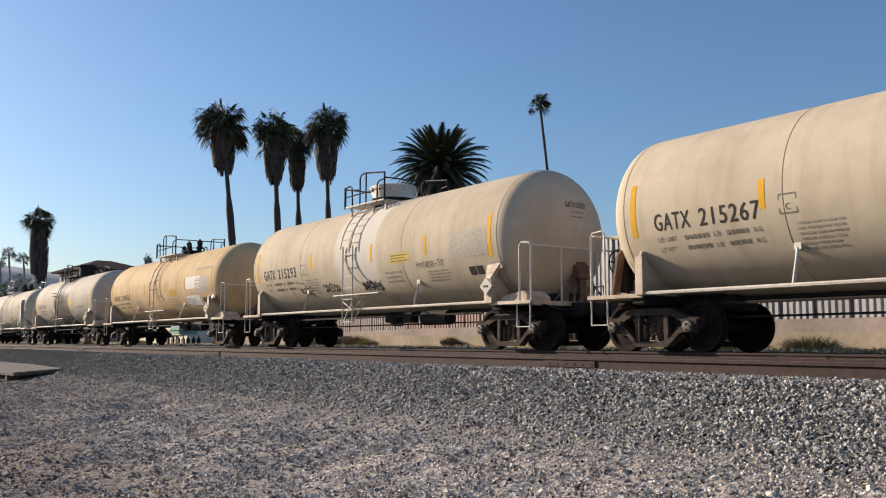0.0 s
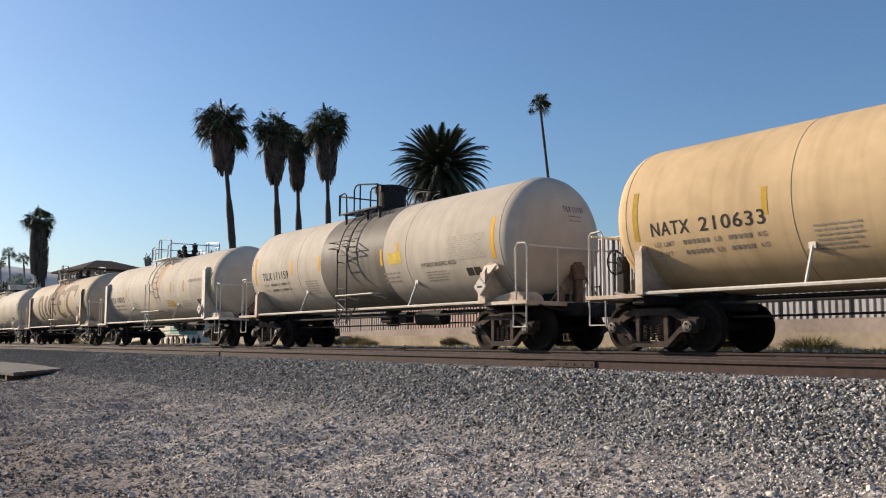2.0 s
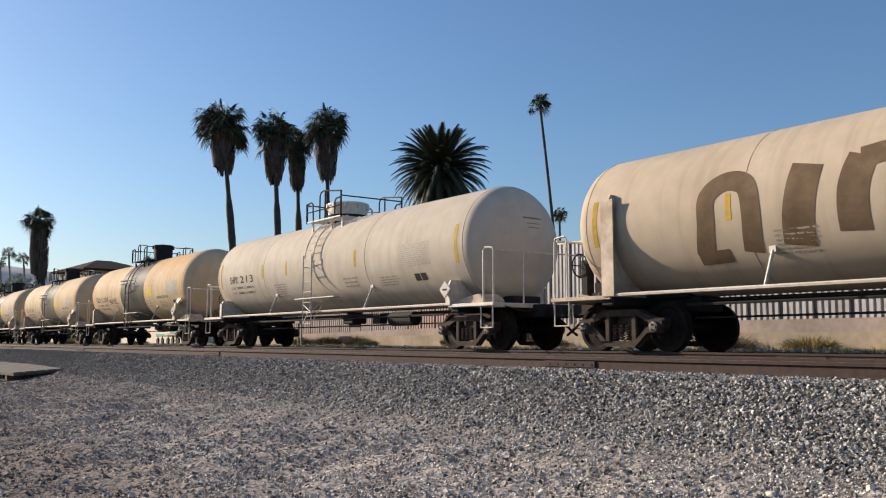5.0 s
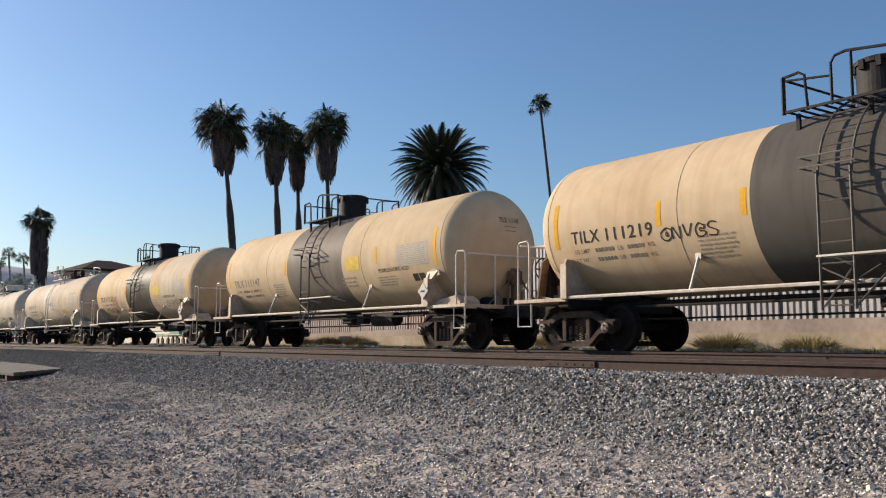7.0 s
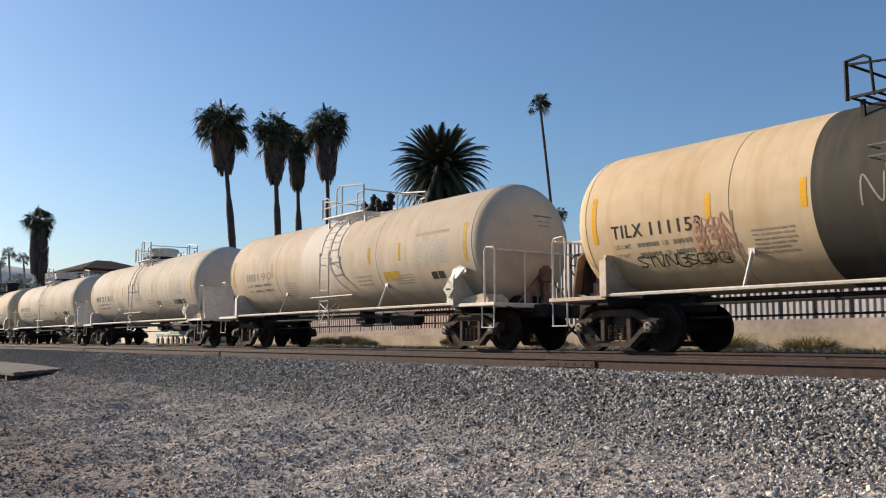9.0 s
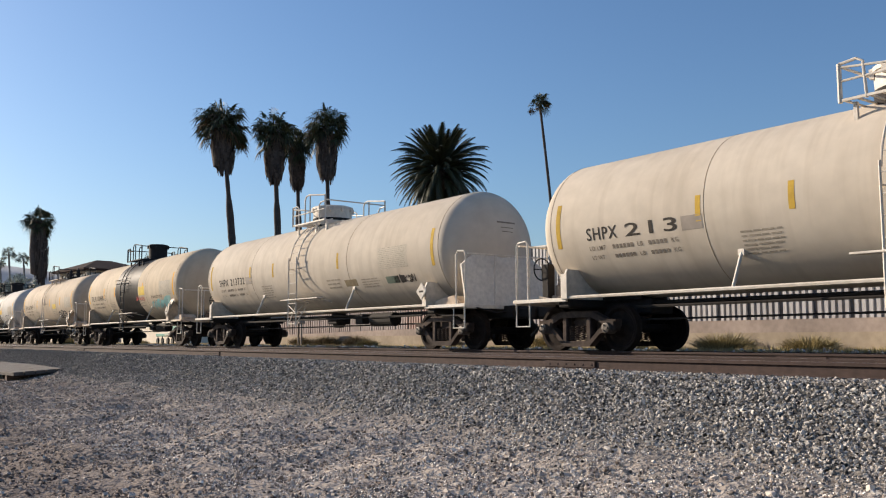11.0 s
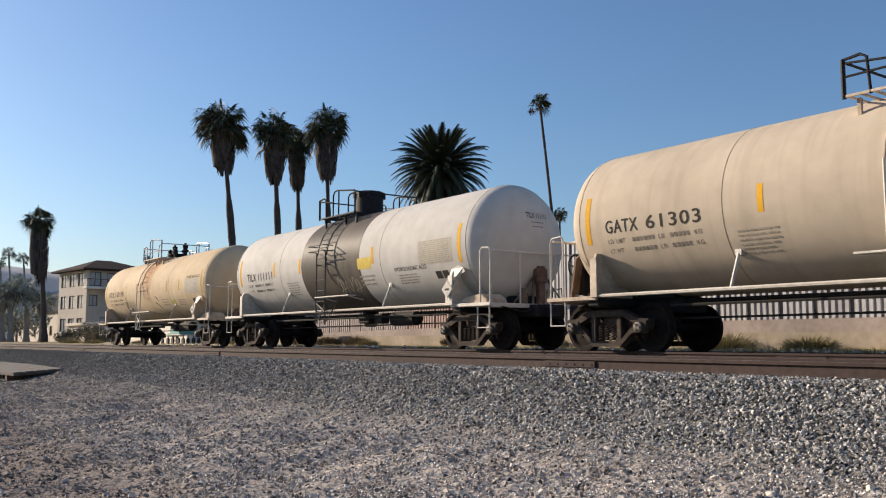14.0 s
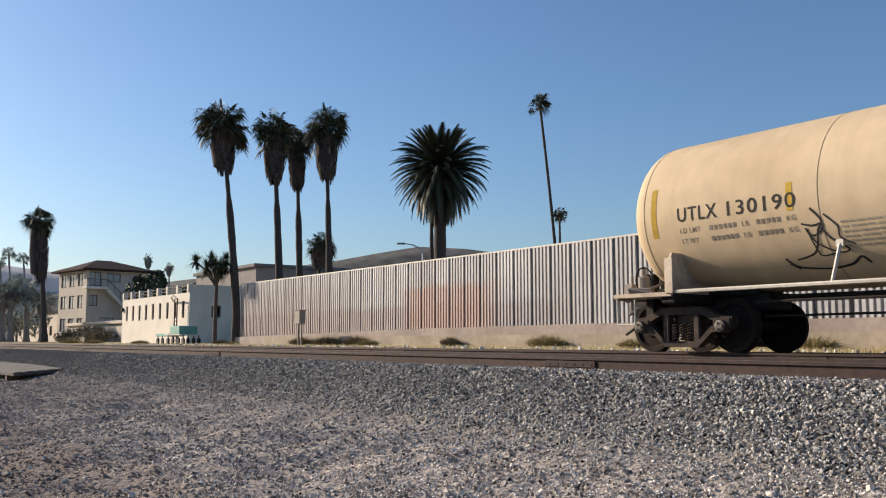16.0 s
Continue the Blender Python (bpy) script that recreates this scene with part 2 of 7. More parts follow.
def fence_paint():
    """Pale sheet steel with worn, soft-edged overpaint: a low pinkish band and one taller orange-brown field."""
    m = mat("fence_steel", (0.45, 0.445, 0.445), 0.5, 0.1, 5, 0.15, 0.7, 0.6, dark=(0.29, 0.27, 0.265), stretch=(3, 1, 0.25), per_object=0.10)
    nt = m.node_tree
    n, l = nt.nodes, nt.links
    b = n["Principled BSDF"]
    prev = b.inputs["Base Color"].links[0].from_socket
    tc = n.new("ShaderNodeTexCoord")
    sep = n.new("ShaderNodeSeparateXYZ")
    l.new(tc.outputs["Object"], sep.inputs[0])
    wob = n.new("ShaderNodeTexNoise")
    wob.inputs["Scale"].default_value = 0.5
    wob.inputs["Detail"].default_value = 6
    l.new(tc.outputs["Object"], wob.inputs["Vector"])

    def ramp(src, lo, hi, gain):
        add = n.new("ShaderNodeMath")
        add.operation = "MULTIPLY_ADD"
        l.new(wob.outputs["Fac"], add.inputs[0])
        add.inputs[1].default_value = gain
        l.new(src, add.inputs[2])
        r = n.new("ShaderNodeMapRange")
        r.interpolation_type = "SMOOTHSTEP"
        r.inputs["From Min"].default_value, r.inputs["From Max"].default_value = lo + gain * 0.5, hi + gain * 0.5
        l.new(add.outputs[0], r.inputs["Value"])
        return r.outputs[0]

    def times(p, q):
        mu = n.new("ShaderNodeMath")
        mu.operation = "MULTIPLY"
        l.new(p, mu.inputs[0])
        if isinstance(q, float):
            mu.inputs[1].default_value = q
        else:
            l.new(q, mu.inputs[1])
        return mu.outputs[0]
    X, Z = sep.outputs["X"], sep.outputs["Z"]
    for color, parts, share in (((0.31, 0.25, 0.235), (ramp(Z, 1.95, 1.5, 0.5), ramp(X, -21.5, -24.0, 2.0)), 0.75),
                                ((0.37, 0.245, 0.20), (ramp(Z, 2.75, 2.3, 0.5), ramp(X, -33.6, -32.2, 1.2), ramp(X, -25.5, -28.2, 2.0)), 0.75),
                                ((0.31, 0.25, 0.23), (ramp(Z, 3.9, 2.2, 1.0), ramp(X, -34.0, -42.0, 3.0)), 0.55),
                                ((0.30, 0.30, 0.33), (ramp(Z, 2.6, 1.6, 1.2), ramp(X, -27.0, -25.4, 1.5), ramp(X, -22.4, -24.4, 1.0)), 0.45)):
        mask = parts[0]
        for p in parts[1:]:
            mask = times(mask, p)
        mx = n.new("ShaderNodeMix")
        mx.data_type = "RGBA"
        l.new(times(mask, share), mx.inputs["Factor"])
        l.new(prev, mx.inputs["A"])
        mx.inputs["B"].default_value = (*color, 1)
        prev = mx.outputs["Result"]
    l.new(prev, b.inputs["Base Color"])
    return m


M["fence"] = fence_paint()
M["fence_post"] = mat("fence_post", (0.15, 0.14, 0.135), 0.6, 0.2, 5, 0.2, 0.5)
M["concrete_pink"] = mat("concrete_pink", (0.39, 0.32, 0.275), 0.9, 0, 6, 0.15, 0.6)
M["wall_yellow"] = mat("wall_yellow", (0.41, 0.34, 0.255), 0.9, 0, 5, 0.15, 0.6)
M["stucco_white"] = mat("stucco_white", (0.74, 0.68, 0.58), 0.9, 0, 5, 0.06, 0.25, bump_scale=25)
M["stucco_tan"] = mat("stucco_tan", (0.52, 0.46, 0.385), 0.9, 0, 5, 0.08, 0.3, bump_scale=25)
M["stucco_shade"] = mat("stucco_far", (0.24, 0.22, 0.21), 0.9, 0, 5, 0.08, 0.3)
M["roof"] = mat("roof_tile", (0.05, 0.032, 0.028), 0.95, 0, 8, 0.25, 0.4, spec=0.1)
M["roof_grey"] = mat("roof_grey", (0.16, 0.155, 0.155), 0.85, 0, 4, 0.2, 0.4)
M["window_frame"] = mat("window_frame", (0.10, 0.065, 0.05), 0.7, 0, 8, 0.2, 0.3)
M["glass"] = mat("window_glass", (0.045, 0.05, 0.055), 0.08, 0, 2, 0.1, 0.2, bump=0, spec=0.8)
# reflected sky is put into the pale colour of these house panes
M["sky_pane"] = mat("curtained_pane", (0.40, 0.40, 0.39), 0.25, 0, 3, 0.15, 0.4)
M["trunk"] = mat("palm_trunk", (0.075, 0.06, 0.052), 0.95, 0, 5, 0.35, 0.5, stretch=(1, 1, 5), bump=0.7, bump_scale=10)
M["skirt"] = mat("dead_frond", (0.075, 0.06, 0.052), 0.95, 0, 6, 0.3, 0.4, per_island=0.5)
M["frond"] = mat("green_frond", (0.05, 0.06, 0.026), 0.6, 0, 5, 0.25, 0.4, per_island=0.45)
# pale frond colour with the haze of the distance mixed in
M["frond_hazed"] = mat("distant_frond", (0.38, 0.40, 0.33), 0.7, 0, 5, 0.25, 0.4, per_island=0.4)
M["frond_dry"] = mat("dry_frond", (0.12, 0.08, 0.045), 0.8, 0, 5, 0.25, 0.4, per_island=0.4)
M["date"] = mat("date_frond", (0.05, 0.056, 0.028), 0.55, 0, 5, 0.25, 0.4, per_island=0.4)
M["leaf"] = mat("leaf", (0.05, 0.065, 0.03), 0.7, 0, 5, 0.3, 0.4, per_island=0.5)
# leaf green lightened to carry the haze in its colour
M["leaf_hazed"] = mat("dusty_leaf", (0.38, 0.39, 0.32), 0.8, 0, 5, 0.3, 0.4, per_island=0.4)
M["bark"] = mat("bark", (0.13, 0.1, 0.08), 0.95, 0, 6, 0.3, 0.5)
M["weed"] = mat("dry_weed", (0.40, 0.33, 0.17), 0.9, 0, 5, 0.25, 0.4, per_island=0.5)
M["weed_dark"] = mat("dark_weed", (0.24, 0.19, 0.11), 0.9, 0, 5, 0.25, 0.4, per_island=0.5)
M["hill"] = mat("dry_hill", (0.115, 0.108, 0.098), 0.95, 0, 0.22, 0.6, 0.9, 0.05, bump=0, dark=(0.05, 0.056, 0.045))
# far ridge: the haze in front of it is painted as pale grey
M["hill_far"] = mat("hazy_hill", (0.42, 0.43, 0.44), 0.95, 0, 0.03, 0.15, 0.4, 0.01, bump=0)
M["teal"] = mat("teal_paint", (0.16, 0.38, 0.32), 0.6, 0, 6, 0.2, 0.5)
M["grey_box"] = mat("grey_box", (0.30, 0.26, 0.22), 0.7, 0, 6, 0.15, 0.4)
M["timber"] = mat("weathered_timber", (0.12, 0.105, 0.092), 0.9, 0, 4, 0.3, 0.5, stretch=(1, 8, 8))
for key in M:
    if key.startswith(("ink", "graffiti", "yellow", "patch", "panel", "seam")):
        coat = M[key].node_tree.nodes["Principled BSDF"]
        coat.inputs["Specular IOR Level"].default_value = 0.12
        coat.inputs["Roughness"].default_value = 0.75
M["plate_brown"] = mat("plate_brown", (0.29, 0.235, 0.15), 0.8, 0, 8, 0.2, 0.5, spec=0.12)
M["plate_green"] = mat("plate_green", (0.16, 0.20, 0.16), 0.8, 0, 8, 0.2, 0.5, spec=0.12)
M["galv"] = mat("galvanised", (0.40, 0.40, 0.40), 0.5, 0.5, 8, 0.15, 0.3)


# ---- mesh helpers ----
def ob_from(name, verts, faces, material, parent=None, label="", smooth=False, mats=None, fmat=None):
    me = bpy.data.meshes.new(name)
    me.from_pydata([tuple(v) for v in verts], [], faces)
    for mm in mats or [material]:
        me.materials.append(mm)
    if fmat is not None:
        me.polygons.foreach_set("material_index", np.array(fmat, dtype=np.int32))
    if smooth:
        me.polygons.foreach_set("use_smooth", np.ones(len(me.polygons), dtype=bool))
    me.update()
    o = new(name, me)
    if parent:
        o.parent = parent
    if label:
        o["label"] = label
    return o


def part(name, bm, material, parent=None, label="", smooth=False):
    me = bpy.data.meshes.new(name)
    bm.to_mesh(me)
    bm.free()
    me.materials.append(material)
    if smooth:
        me.polygons.foreach_set("use_smooth", np.ones(len(me.polygons), dtype=bool))
    o = new(name, me)
    if parent:
        o.parent = parent
    if label:
        o["label"] = label
    return o


def again(src, parent, m=None):
    """Another object on the same mesh, under a parent."""
    o = new(src.name.split(".")[0], src.data)
    o.parent = parent
    if "label" in src:
        o["label"] = src["label"]
    if m is not None:
        o.matrix_basis = m
    return o


def box(bm, x0, x1, y0, y1, z0, z1, bevel=0.0, m=None):
    r = bmesh.ops.create_cube(bm, size=1.0)
    vs = r["verts"]
    mm = Matrix.Translation(((x0 + x1) / 2, (y0 + y1) / 2, (z0 + z1) / 2)) @ Matrix.Diagonal((x1 - x0, y1 - y0, z1 - z0, 1))
    bmesh.ops.transform(bm, matrix=(m @ mm) if m is not None else mm, verts=vs)
    if bevel:
        es = list({e for v in vs for e in v.link_edges})
        bmesh.ops.bevel(bm, geom=es, offset=bevel, segments=1, affect="EDGES")


def tube(bm, pts, r, seg=6, r2=None, caps=True):
    """A round bar along points; r2: radius at its far end."""
    pts = [Vector(p) for p in pts]
    rings = []
    n = len(pts)
    up = Vector((0.13, 0.27, 0.95)).normalized()
    for i, p in enumerate(pts):
        d = (pts[min(i + 1, n - 1)] - pts[max(i - 1, 0)]).normalized()
        a = d.cross(up)
        if a.length < 0.05:
            a = d.cross(Vector((1, 0, 0)))
        a.normalize()
        b = d.cross(a)
        rr = r if r2 is None else r + (r2 - r) * i / (n - 1)
        rings.append([bm.verts.new(p + (a * math.cos(t) + b * math.sin(t)) * rr) for t in [2 * math.pi * k / seg for k in range(seg)]])
    for u, v in zip(rings, rings[1:]):
        for k in range(seg):
            bm.faces.new((u[k], u[(k + 1) % seg], v[(k + 1) % seg], v[k]))
    if caps:
        bm.faces.new(rings[0][::-1])
        bm.faces.new(rings[-1])


def lathe(bm, prof, axis="x", seg=32, at=(0, 0, 0)):
    """Turns a profile of (along, radius) round an axis."""
    rings = []
    for a, r in prof:
        ring = []
        for k in range(seg):
            t = 2 * math.pi * k / seg
            c, s = r * math.cos(t), r * math.sin(t)
            p = {"x": (a, c, s), "y": (c, a, s), "z": (c, s, a)}[axis]
            ring.append(bm.verts.new(Vector(p) + Vector(at)))
        rings.append(ring)
    for u, v in zip(rings, rings[1:]):
        for k in range(seg):
            bm.faces.new((u[k], u[(k + 1) % seg], v[(k + 1) % seg], v[k]))
    bm.faces.new(rings[0])
    bm.faces.new(rings[-1][::-1])
    bmesh.ops.recalc_face_normals(bm, faces=bm.faces[:])


def empty(name, m=None, parent=None):
    o = new(name)
    o.empty_display_size = 0.2
    if m is not None:
        o.matrix_basis = m
    if parent:
        o.parent = parent
    return o
# ---- ground and track ----
LUMPS = []
for k in range(22):
    wave, way = random.uniform(0.35, 2.2), random.uniform(0, 3.14)
    LUMPS.append((6.28 / wave * math.cos(way), 6.28 / wave * math.sin(way), random.uniform(0, 6.28), 0.0055 * wave))


def ground_z(x, y):
    """Height of the ground: yard, ballast shoulder, track bed, verge and the land behind."""
    ys = [-2000, 0, 3.0, 5.2, 5.9, 7.2, 7.6, 15.6, 16.6, 20.5, 24.0, 60, 3000]
    zs = [-1.25, -1.25, -1.06, -0.88, -0.74, -0.17, -0.15, -0.17, -0.05, 0.0, 0.1, 0.1, 0.1]
    flat = np.interp(y, ys, zs)
    rough = np.clip((6.0 - np.asarray(y)) / 0.5, 0, 1) * np.clip((np.asarray(y) - 0.3) / 0.5, 0, 1) * np.clip((np.asarray(x) + 44) / 4, 0, 1)
    return flat + rough * sum(a * np.sin(x * fx + y * fy + ph) for fx, fy, ph, a in LUMPS)


def make_ground():
    xs = np.concatenate([[-3000, -1200, -600, -300, -180], np.arange(-120, -42, 2.0), np.arange(-42, -24, 0.16), np.arange(-24, -1, 0.055), np.arange(-1, 4, 0.2), np.arange(4, 60, 4.0), [100, 300, 1200, 3000]])
    ys = np.concatenate([[-3000, -800, -200, -60, -20, -6], np.arange(-2, 1.4, 0.5), np.arange(1.4, 6.0, 0.055), np.arange(6.0, 8.2, 0.12), np.arange(8.2, 24.4, 0.4), [28, 35, 50, 80, 150, 400, 1200, 3000]])
    X, Y = np.meshgrid(xs, ys)
    Z = ground_z(X, Y)
    rnd = np.random.RandomState(3)
    near = (X > -45) & (X < 4) & (Y > 1.5) & (Y < 8)
    grit = rnd.normal(0, 0.0055, Z.shape)
    soft = rnd.normal(0, 1, Z.shape)
    for shift in ((0, 1), (1, 0), (0, 2), (2, 0)):
        soft = (soft + np.roll(soft, shift, (0, 1))) * 0.7
    Z = Z + near * (grit + 0.0065 * np.maximum(soft, -0.6) * (Y < 6.0))
    nx, ny = len(xs), len(ys)
    idx = np.arange(nx * ny).reshape(ny, nx)
    faces = np.stack([idx[:-1, :-1], idx[:-1, 1:], idx[1:, 1:], idx[1:, :-1]], -1).reshape(-1, 4)
    m = mat("yard_ground", (0.295, 0.245, 0.208), 0.95, 0, 15, 0.75, 1.0, 0.33, bump=1.0, bump_scale=17, dark=(0.13, 0.104, 0.088), spec=0.1)
    nt = m.node_tree
    n, l = nt.nodes, nt.links
    b = n["Principled BSDF"]
    b.inputs["Normal"].links[0].from_node.inputs["Distance"].default_value = 0.06
    base = b.inputs["Base Color"].links[0].from_socket
    tc = n.new("ShaderNodeTexCoord")
    sep = n.new("ShaderNodeSeparateXYZ")
    l.new(tc.outputs["Object"], sep.inputs[0])
    wob = n.new("ShaderNodeTexNoise")
    wob.inputs["Scale"].default_value = 0.9
    wob.inputs["Detail"].default_value = 8
    l.new(tc.outputs["Object"], wob.inputs["Vector"])
    add = n.new("ShaderNodeMath")
    add.operation = "MULTIPLY_ADD"
    l.new(wob.outputs["Fac"], add.inputs[0])
    add.inputs[1].default_value = 1.6
    l.new(sep.outputs["Y"], add.inputs[2])
    cells = n.new("ShaderNodeTexVoronoi")
    cells.inputs["Scale"].default_value = 22
    l.new(tc.outputs["Object"], cells.inputs["Vector"])
    chips = n.new("ShaderNodeTexVoronoi")
    chips.inputs["Scale"].default_value = 24
    l.new(tc.outputs["Object"], chips.inputs["Vector"])
    chip_ramp = n.new("ShaderNodeValToRGB")
    chip_ramp.color_ramp.elements[0].color = (0.09, 0.076, 0.066, 1)
    chip_ramp.color_ramp.elements[1].color = (0.36, 0.305, 0.265, 1)
    l.new(chips.outputs["Color"], chip_ramp.inputs["Fac"])
    half = n.new("ShaderNodeMix")
    half.data_type = "RGBA"
    half.inputs["Factor"].default_value = 0.5
    l.new(base, half.inputs["A"])
    l.new(chip_ramp.outputs["Color"], half.inputs["B"])
    base = half.outputs["Result"]
    stone = n.new("ShaderNodeValToRGB")
    stone.color_ramp.elements[0].color = (0.03, 0.029, 0.027, 1)
    stone.color_ramp.elements[1].color = (0.17, 0.165, 0.155, 1)
    l.new(cells.outputs["Color"], stone.inputs["Fac"])
    grass = n.new("ShaderNodeTexNoise")
    grass.inputs["Scale"].default_value = 1.4
    grass.inputs["Detail"].default_value = 8
    l.new(tc.outputs["Object"], grass.inputs["Vector"])
    verge = n.new("ShaderNodeValToRGB")
    verge.color_ramp.elements[0].position, verge.color_ramp.elements[0].color = 0.35, (0.24, 0.19, 0.12, 1)
    verge.color_ramp.elements[1].position, verge.color_ramp.elements[1].color = 0.7, (0.47, 0.39, 0.24, 1)
    l.new(grass.outputs["Fac"], verge.inputs["Fac"])
    pale = n.new("ShaderNodeMix")
    pale.data_type = "RGBA"
    pale.inputs["Factor"].default_value = 0.5
    pale_grit = n.new("ShaderNodeValToRGB")
    pale_grit.color_ramp.elements[0].color = (0.14, 0.12, 0.10, 1)
    pale_grit.color_ramp.elements[1].color = (0.56, 0.49, 0.42, 1)
    l.new(chips.outputs["Color"], pale_grit.inputs["Fac"])
    pale.inputs["A"].default_value = (0.50, 0.435, 0.375, 1)
    l.new(pale_grit.outputs["Color"], pale.inputs["B"])
    lane = n.new("ShaderNodeMapRange")
    lane.inputs["From Min"].default_value = -23
    lane.inputs["From Max"].default_value = -9
    l.new(sep.outputs["X"], lane.inputs["Value"])
    pale_zone = n.new("ShaderNodeMix")
    pale_zone.data_type = "RGBA"
    l.new(lane.outputs[0], pale_zone.inputs["Factor"])
    l.new(base, pale_zone.inputs["A"])
    l.new(pale.outputs["Result"], pale_zone.inputs["B"])
    prev = base
    for y0, y1, src in ((2.9, 4.7, pale_zone.outputs["Result"]), (6.0, 7.5, stone.outputs["Color"]), (16.4, 17.2, verge.outputs["Color"])):
        r = n.new("ShaderNodeMapRange")
        r.inputs["From Min"].default_value = y0
        r.inputs["From Max"].default_value = y1
        l.new(add.outputs[0], r.inputs["Value"])
        mx = n.new("ShaderNodeMix")
        mx.data_type = "RGBA"
        l.new(r.outputs[0], mx.inputs["Factor"])
        l.new(prev, mx.inputs["A"])
        l.new(src, mx.inputs["B"])
        prev = mx.outputs["Result"]
    l.new(prev, b.inputs["Base Color"])
    v = np.stack([X, Y, Z], -1).reshape(-1, 3)
    tagged(ob_from("ground", v.tolist(), faces.tolist(), m, smooth=True), "gravel yard rising to a grey ballast track bed with a dry verge", "ground", kind="structure")


make_ground()


def stones(name, count, xr, yr, size, material, label, seed, density=None, fade=0.0, crumb=False):
    """Loose angular stones, each a jittered chip, in one mesh."""
    r = np.random.RandomState(seed)
    u = r.rand(count)
    x = xr[0] + (xr[1] - xr[0]) * u ** density if density else r.uniform(*xr, count)
    y = r.uniform(*yr, count)
    x = x + r.normal(0, 0.5, count)
    y = y - r.exponential(1.0, count) * fade * (r.rand(count) < 0.35)
    s = r.uniform(*size, count) * r.uniform(0.8, 1.25, count)
    z = ground_z(x, y) + s * 0.22
    if crumb:
        cube = np.array([(1.4, 0, 0), (-0.7, 1.2, 0), (-0.7, -1.2, 0), (0, 0, 1.2), (0, 0, -1.2)])
        f = np.array([(0, 1, 3), (1, 2, 3), (2, 0, 3), (1, 0, 4), (2, 1, 4), (0, 2, 4)])
    else:
        cube = np.array([(a, b, c) for a in (-1, 1) for b in (-1, 1) for c in (-1, 1)], float)
        f = np.array([(0, 1, 3, 2), (4, 6, 7, 5), (0, 4, 5, 1), (2, 3, 7, 6), (0, 2, 6, 4), (1, 5, 7, 3)])
    nv, nf = len(cube), f.shape[1]
    v = cube[None] * r.uniform(0.35, 1.0, (count, nv, 3)) * r.uniform(0.4, 0.85, (count, 1, 3))
    ax = r.normal(size=(count, 4))
    ax /= np.linalg.norm(ax, axis=1)[:, None]
    w, i, j, k = ax.T
    rot = np.stack([1 - 2 * (j * j + k * k), 2 * (i * j - k * w), 2 * (i * k + j * w), 2 * (i * j + k * w), 1 - 2 * (i * i + k * k),
                    2 * (j * k - i * w), 2 * (i * k - j * w), 2 * (j * k + i * w), 1 - 2 * (i * i + j * j)], -1).reshape(-1, 3, 3)
    v = np.einsum("nij,nkj->nki", rot, v) * s[:, None, None]
    v = v + np.stack([x, y, z], -1)[:, None]
    faces = (np.arange(count)[:, None, None] * nv + f[None]).reshape(-1, nf)
    me = bpy.data.meshes.new(name)
    me.vertices.add(count * nv)
    me.vertices.foreach_set("co", v.ravel())
    me.loops.add(len(faces) * nf)
    me.loops.foreach_set("vertex_index", faces.ravel().astype(np.int32))
    me.polygons.add(len(faces))
    me.polygons.foreach_set("loop_start", np.arange(0, len(faces) * nf, nf, dtype=np.int32))
    me.materials.append(material)
    me.update(calc_edges=True)
    me.shade_flat()
    return tagged(new(name, me), label, "gravel", kind="stuff")


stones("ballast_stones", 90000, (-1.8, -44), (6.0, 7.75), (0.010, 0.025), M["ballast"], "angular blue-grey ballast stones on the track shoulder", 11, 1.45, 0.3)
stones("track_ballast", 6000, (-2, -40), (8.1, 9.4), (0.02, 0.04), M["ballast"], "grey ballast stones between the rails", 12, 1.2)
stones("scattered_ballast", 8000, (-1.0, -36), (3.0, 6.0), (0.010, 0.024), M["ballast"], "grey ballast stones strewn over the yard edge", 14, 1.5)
stones("yard_gravel", 66000, (-0.8, -26), (2.9, 6.3), (0.006, 0.020), M["gravel"], "pale gravel strewn over packed dirt", 13, 2.1, 0.0, True)
stones("near_crumbs", 56000, (-2.0, -26), (0.9, 5.2), (0.005, 0.017), M["soil"], "crumbs of brown soil on packed dirt", 15, None, 0.0, True)
stones("yard_crumbs", 52000, (-1.0, -24), (2.6, 6.0), (0.006, 0.018), M["soil_pale"], "pale crumbs of gravel and soil", 18, 1.6, 0.0, True)

stones("verge_rubble", 700, (-7, -62), (15.9, 18.5), (0.03, 0.085), M["gravel"], "pale rubble and scraps on the verge", 17)
stones("soil_clods", 9000, (-1.2, -30), (1.4, 5.6), (0.016, 0.042), M["soil"], "brown clods of packed soil on the yard", 19, 1.2, 0.0, True)
stones("yard_clods", 3000, (-1.2, -34), (1.4, 5.8), (0.016, 0.040), M["soil_pale"], "larger loose stones and clods on the yard", 16, 1.3)

TRACK_Y = 13.88


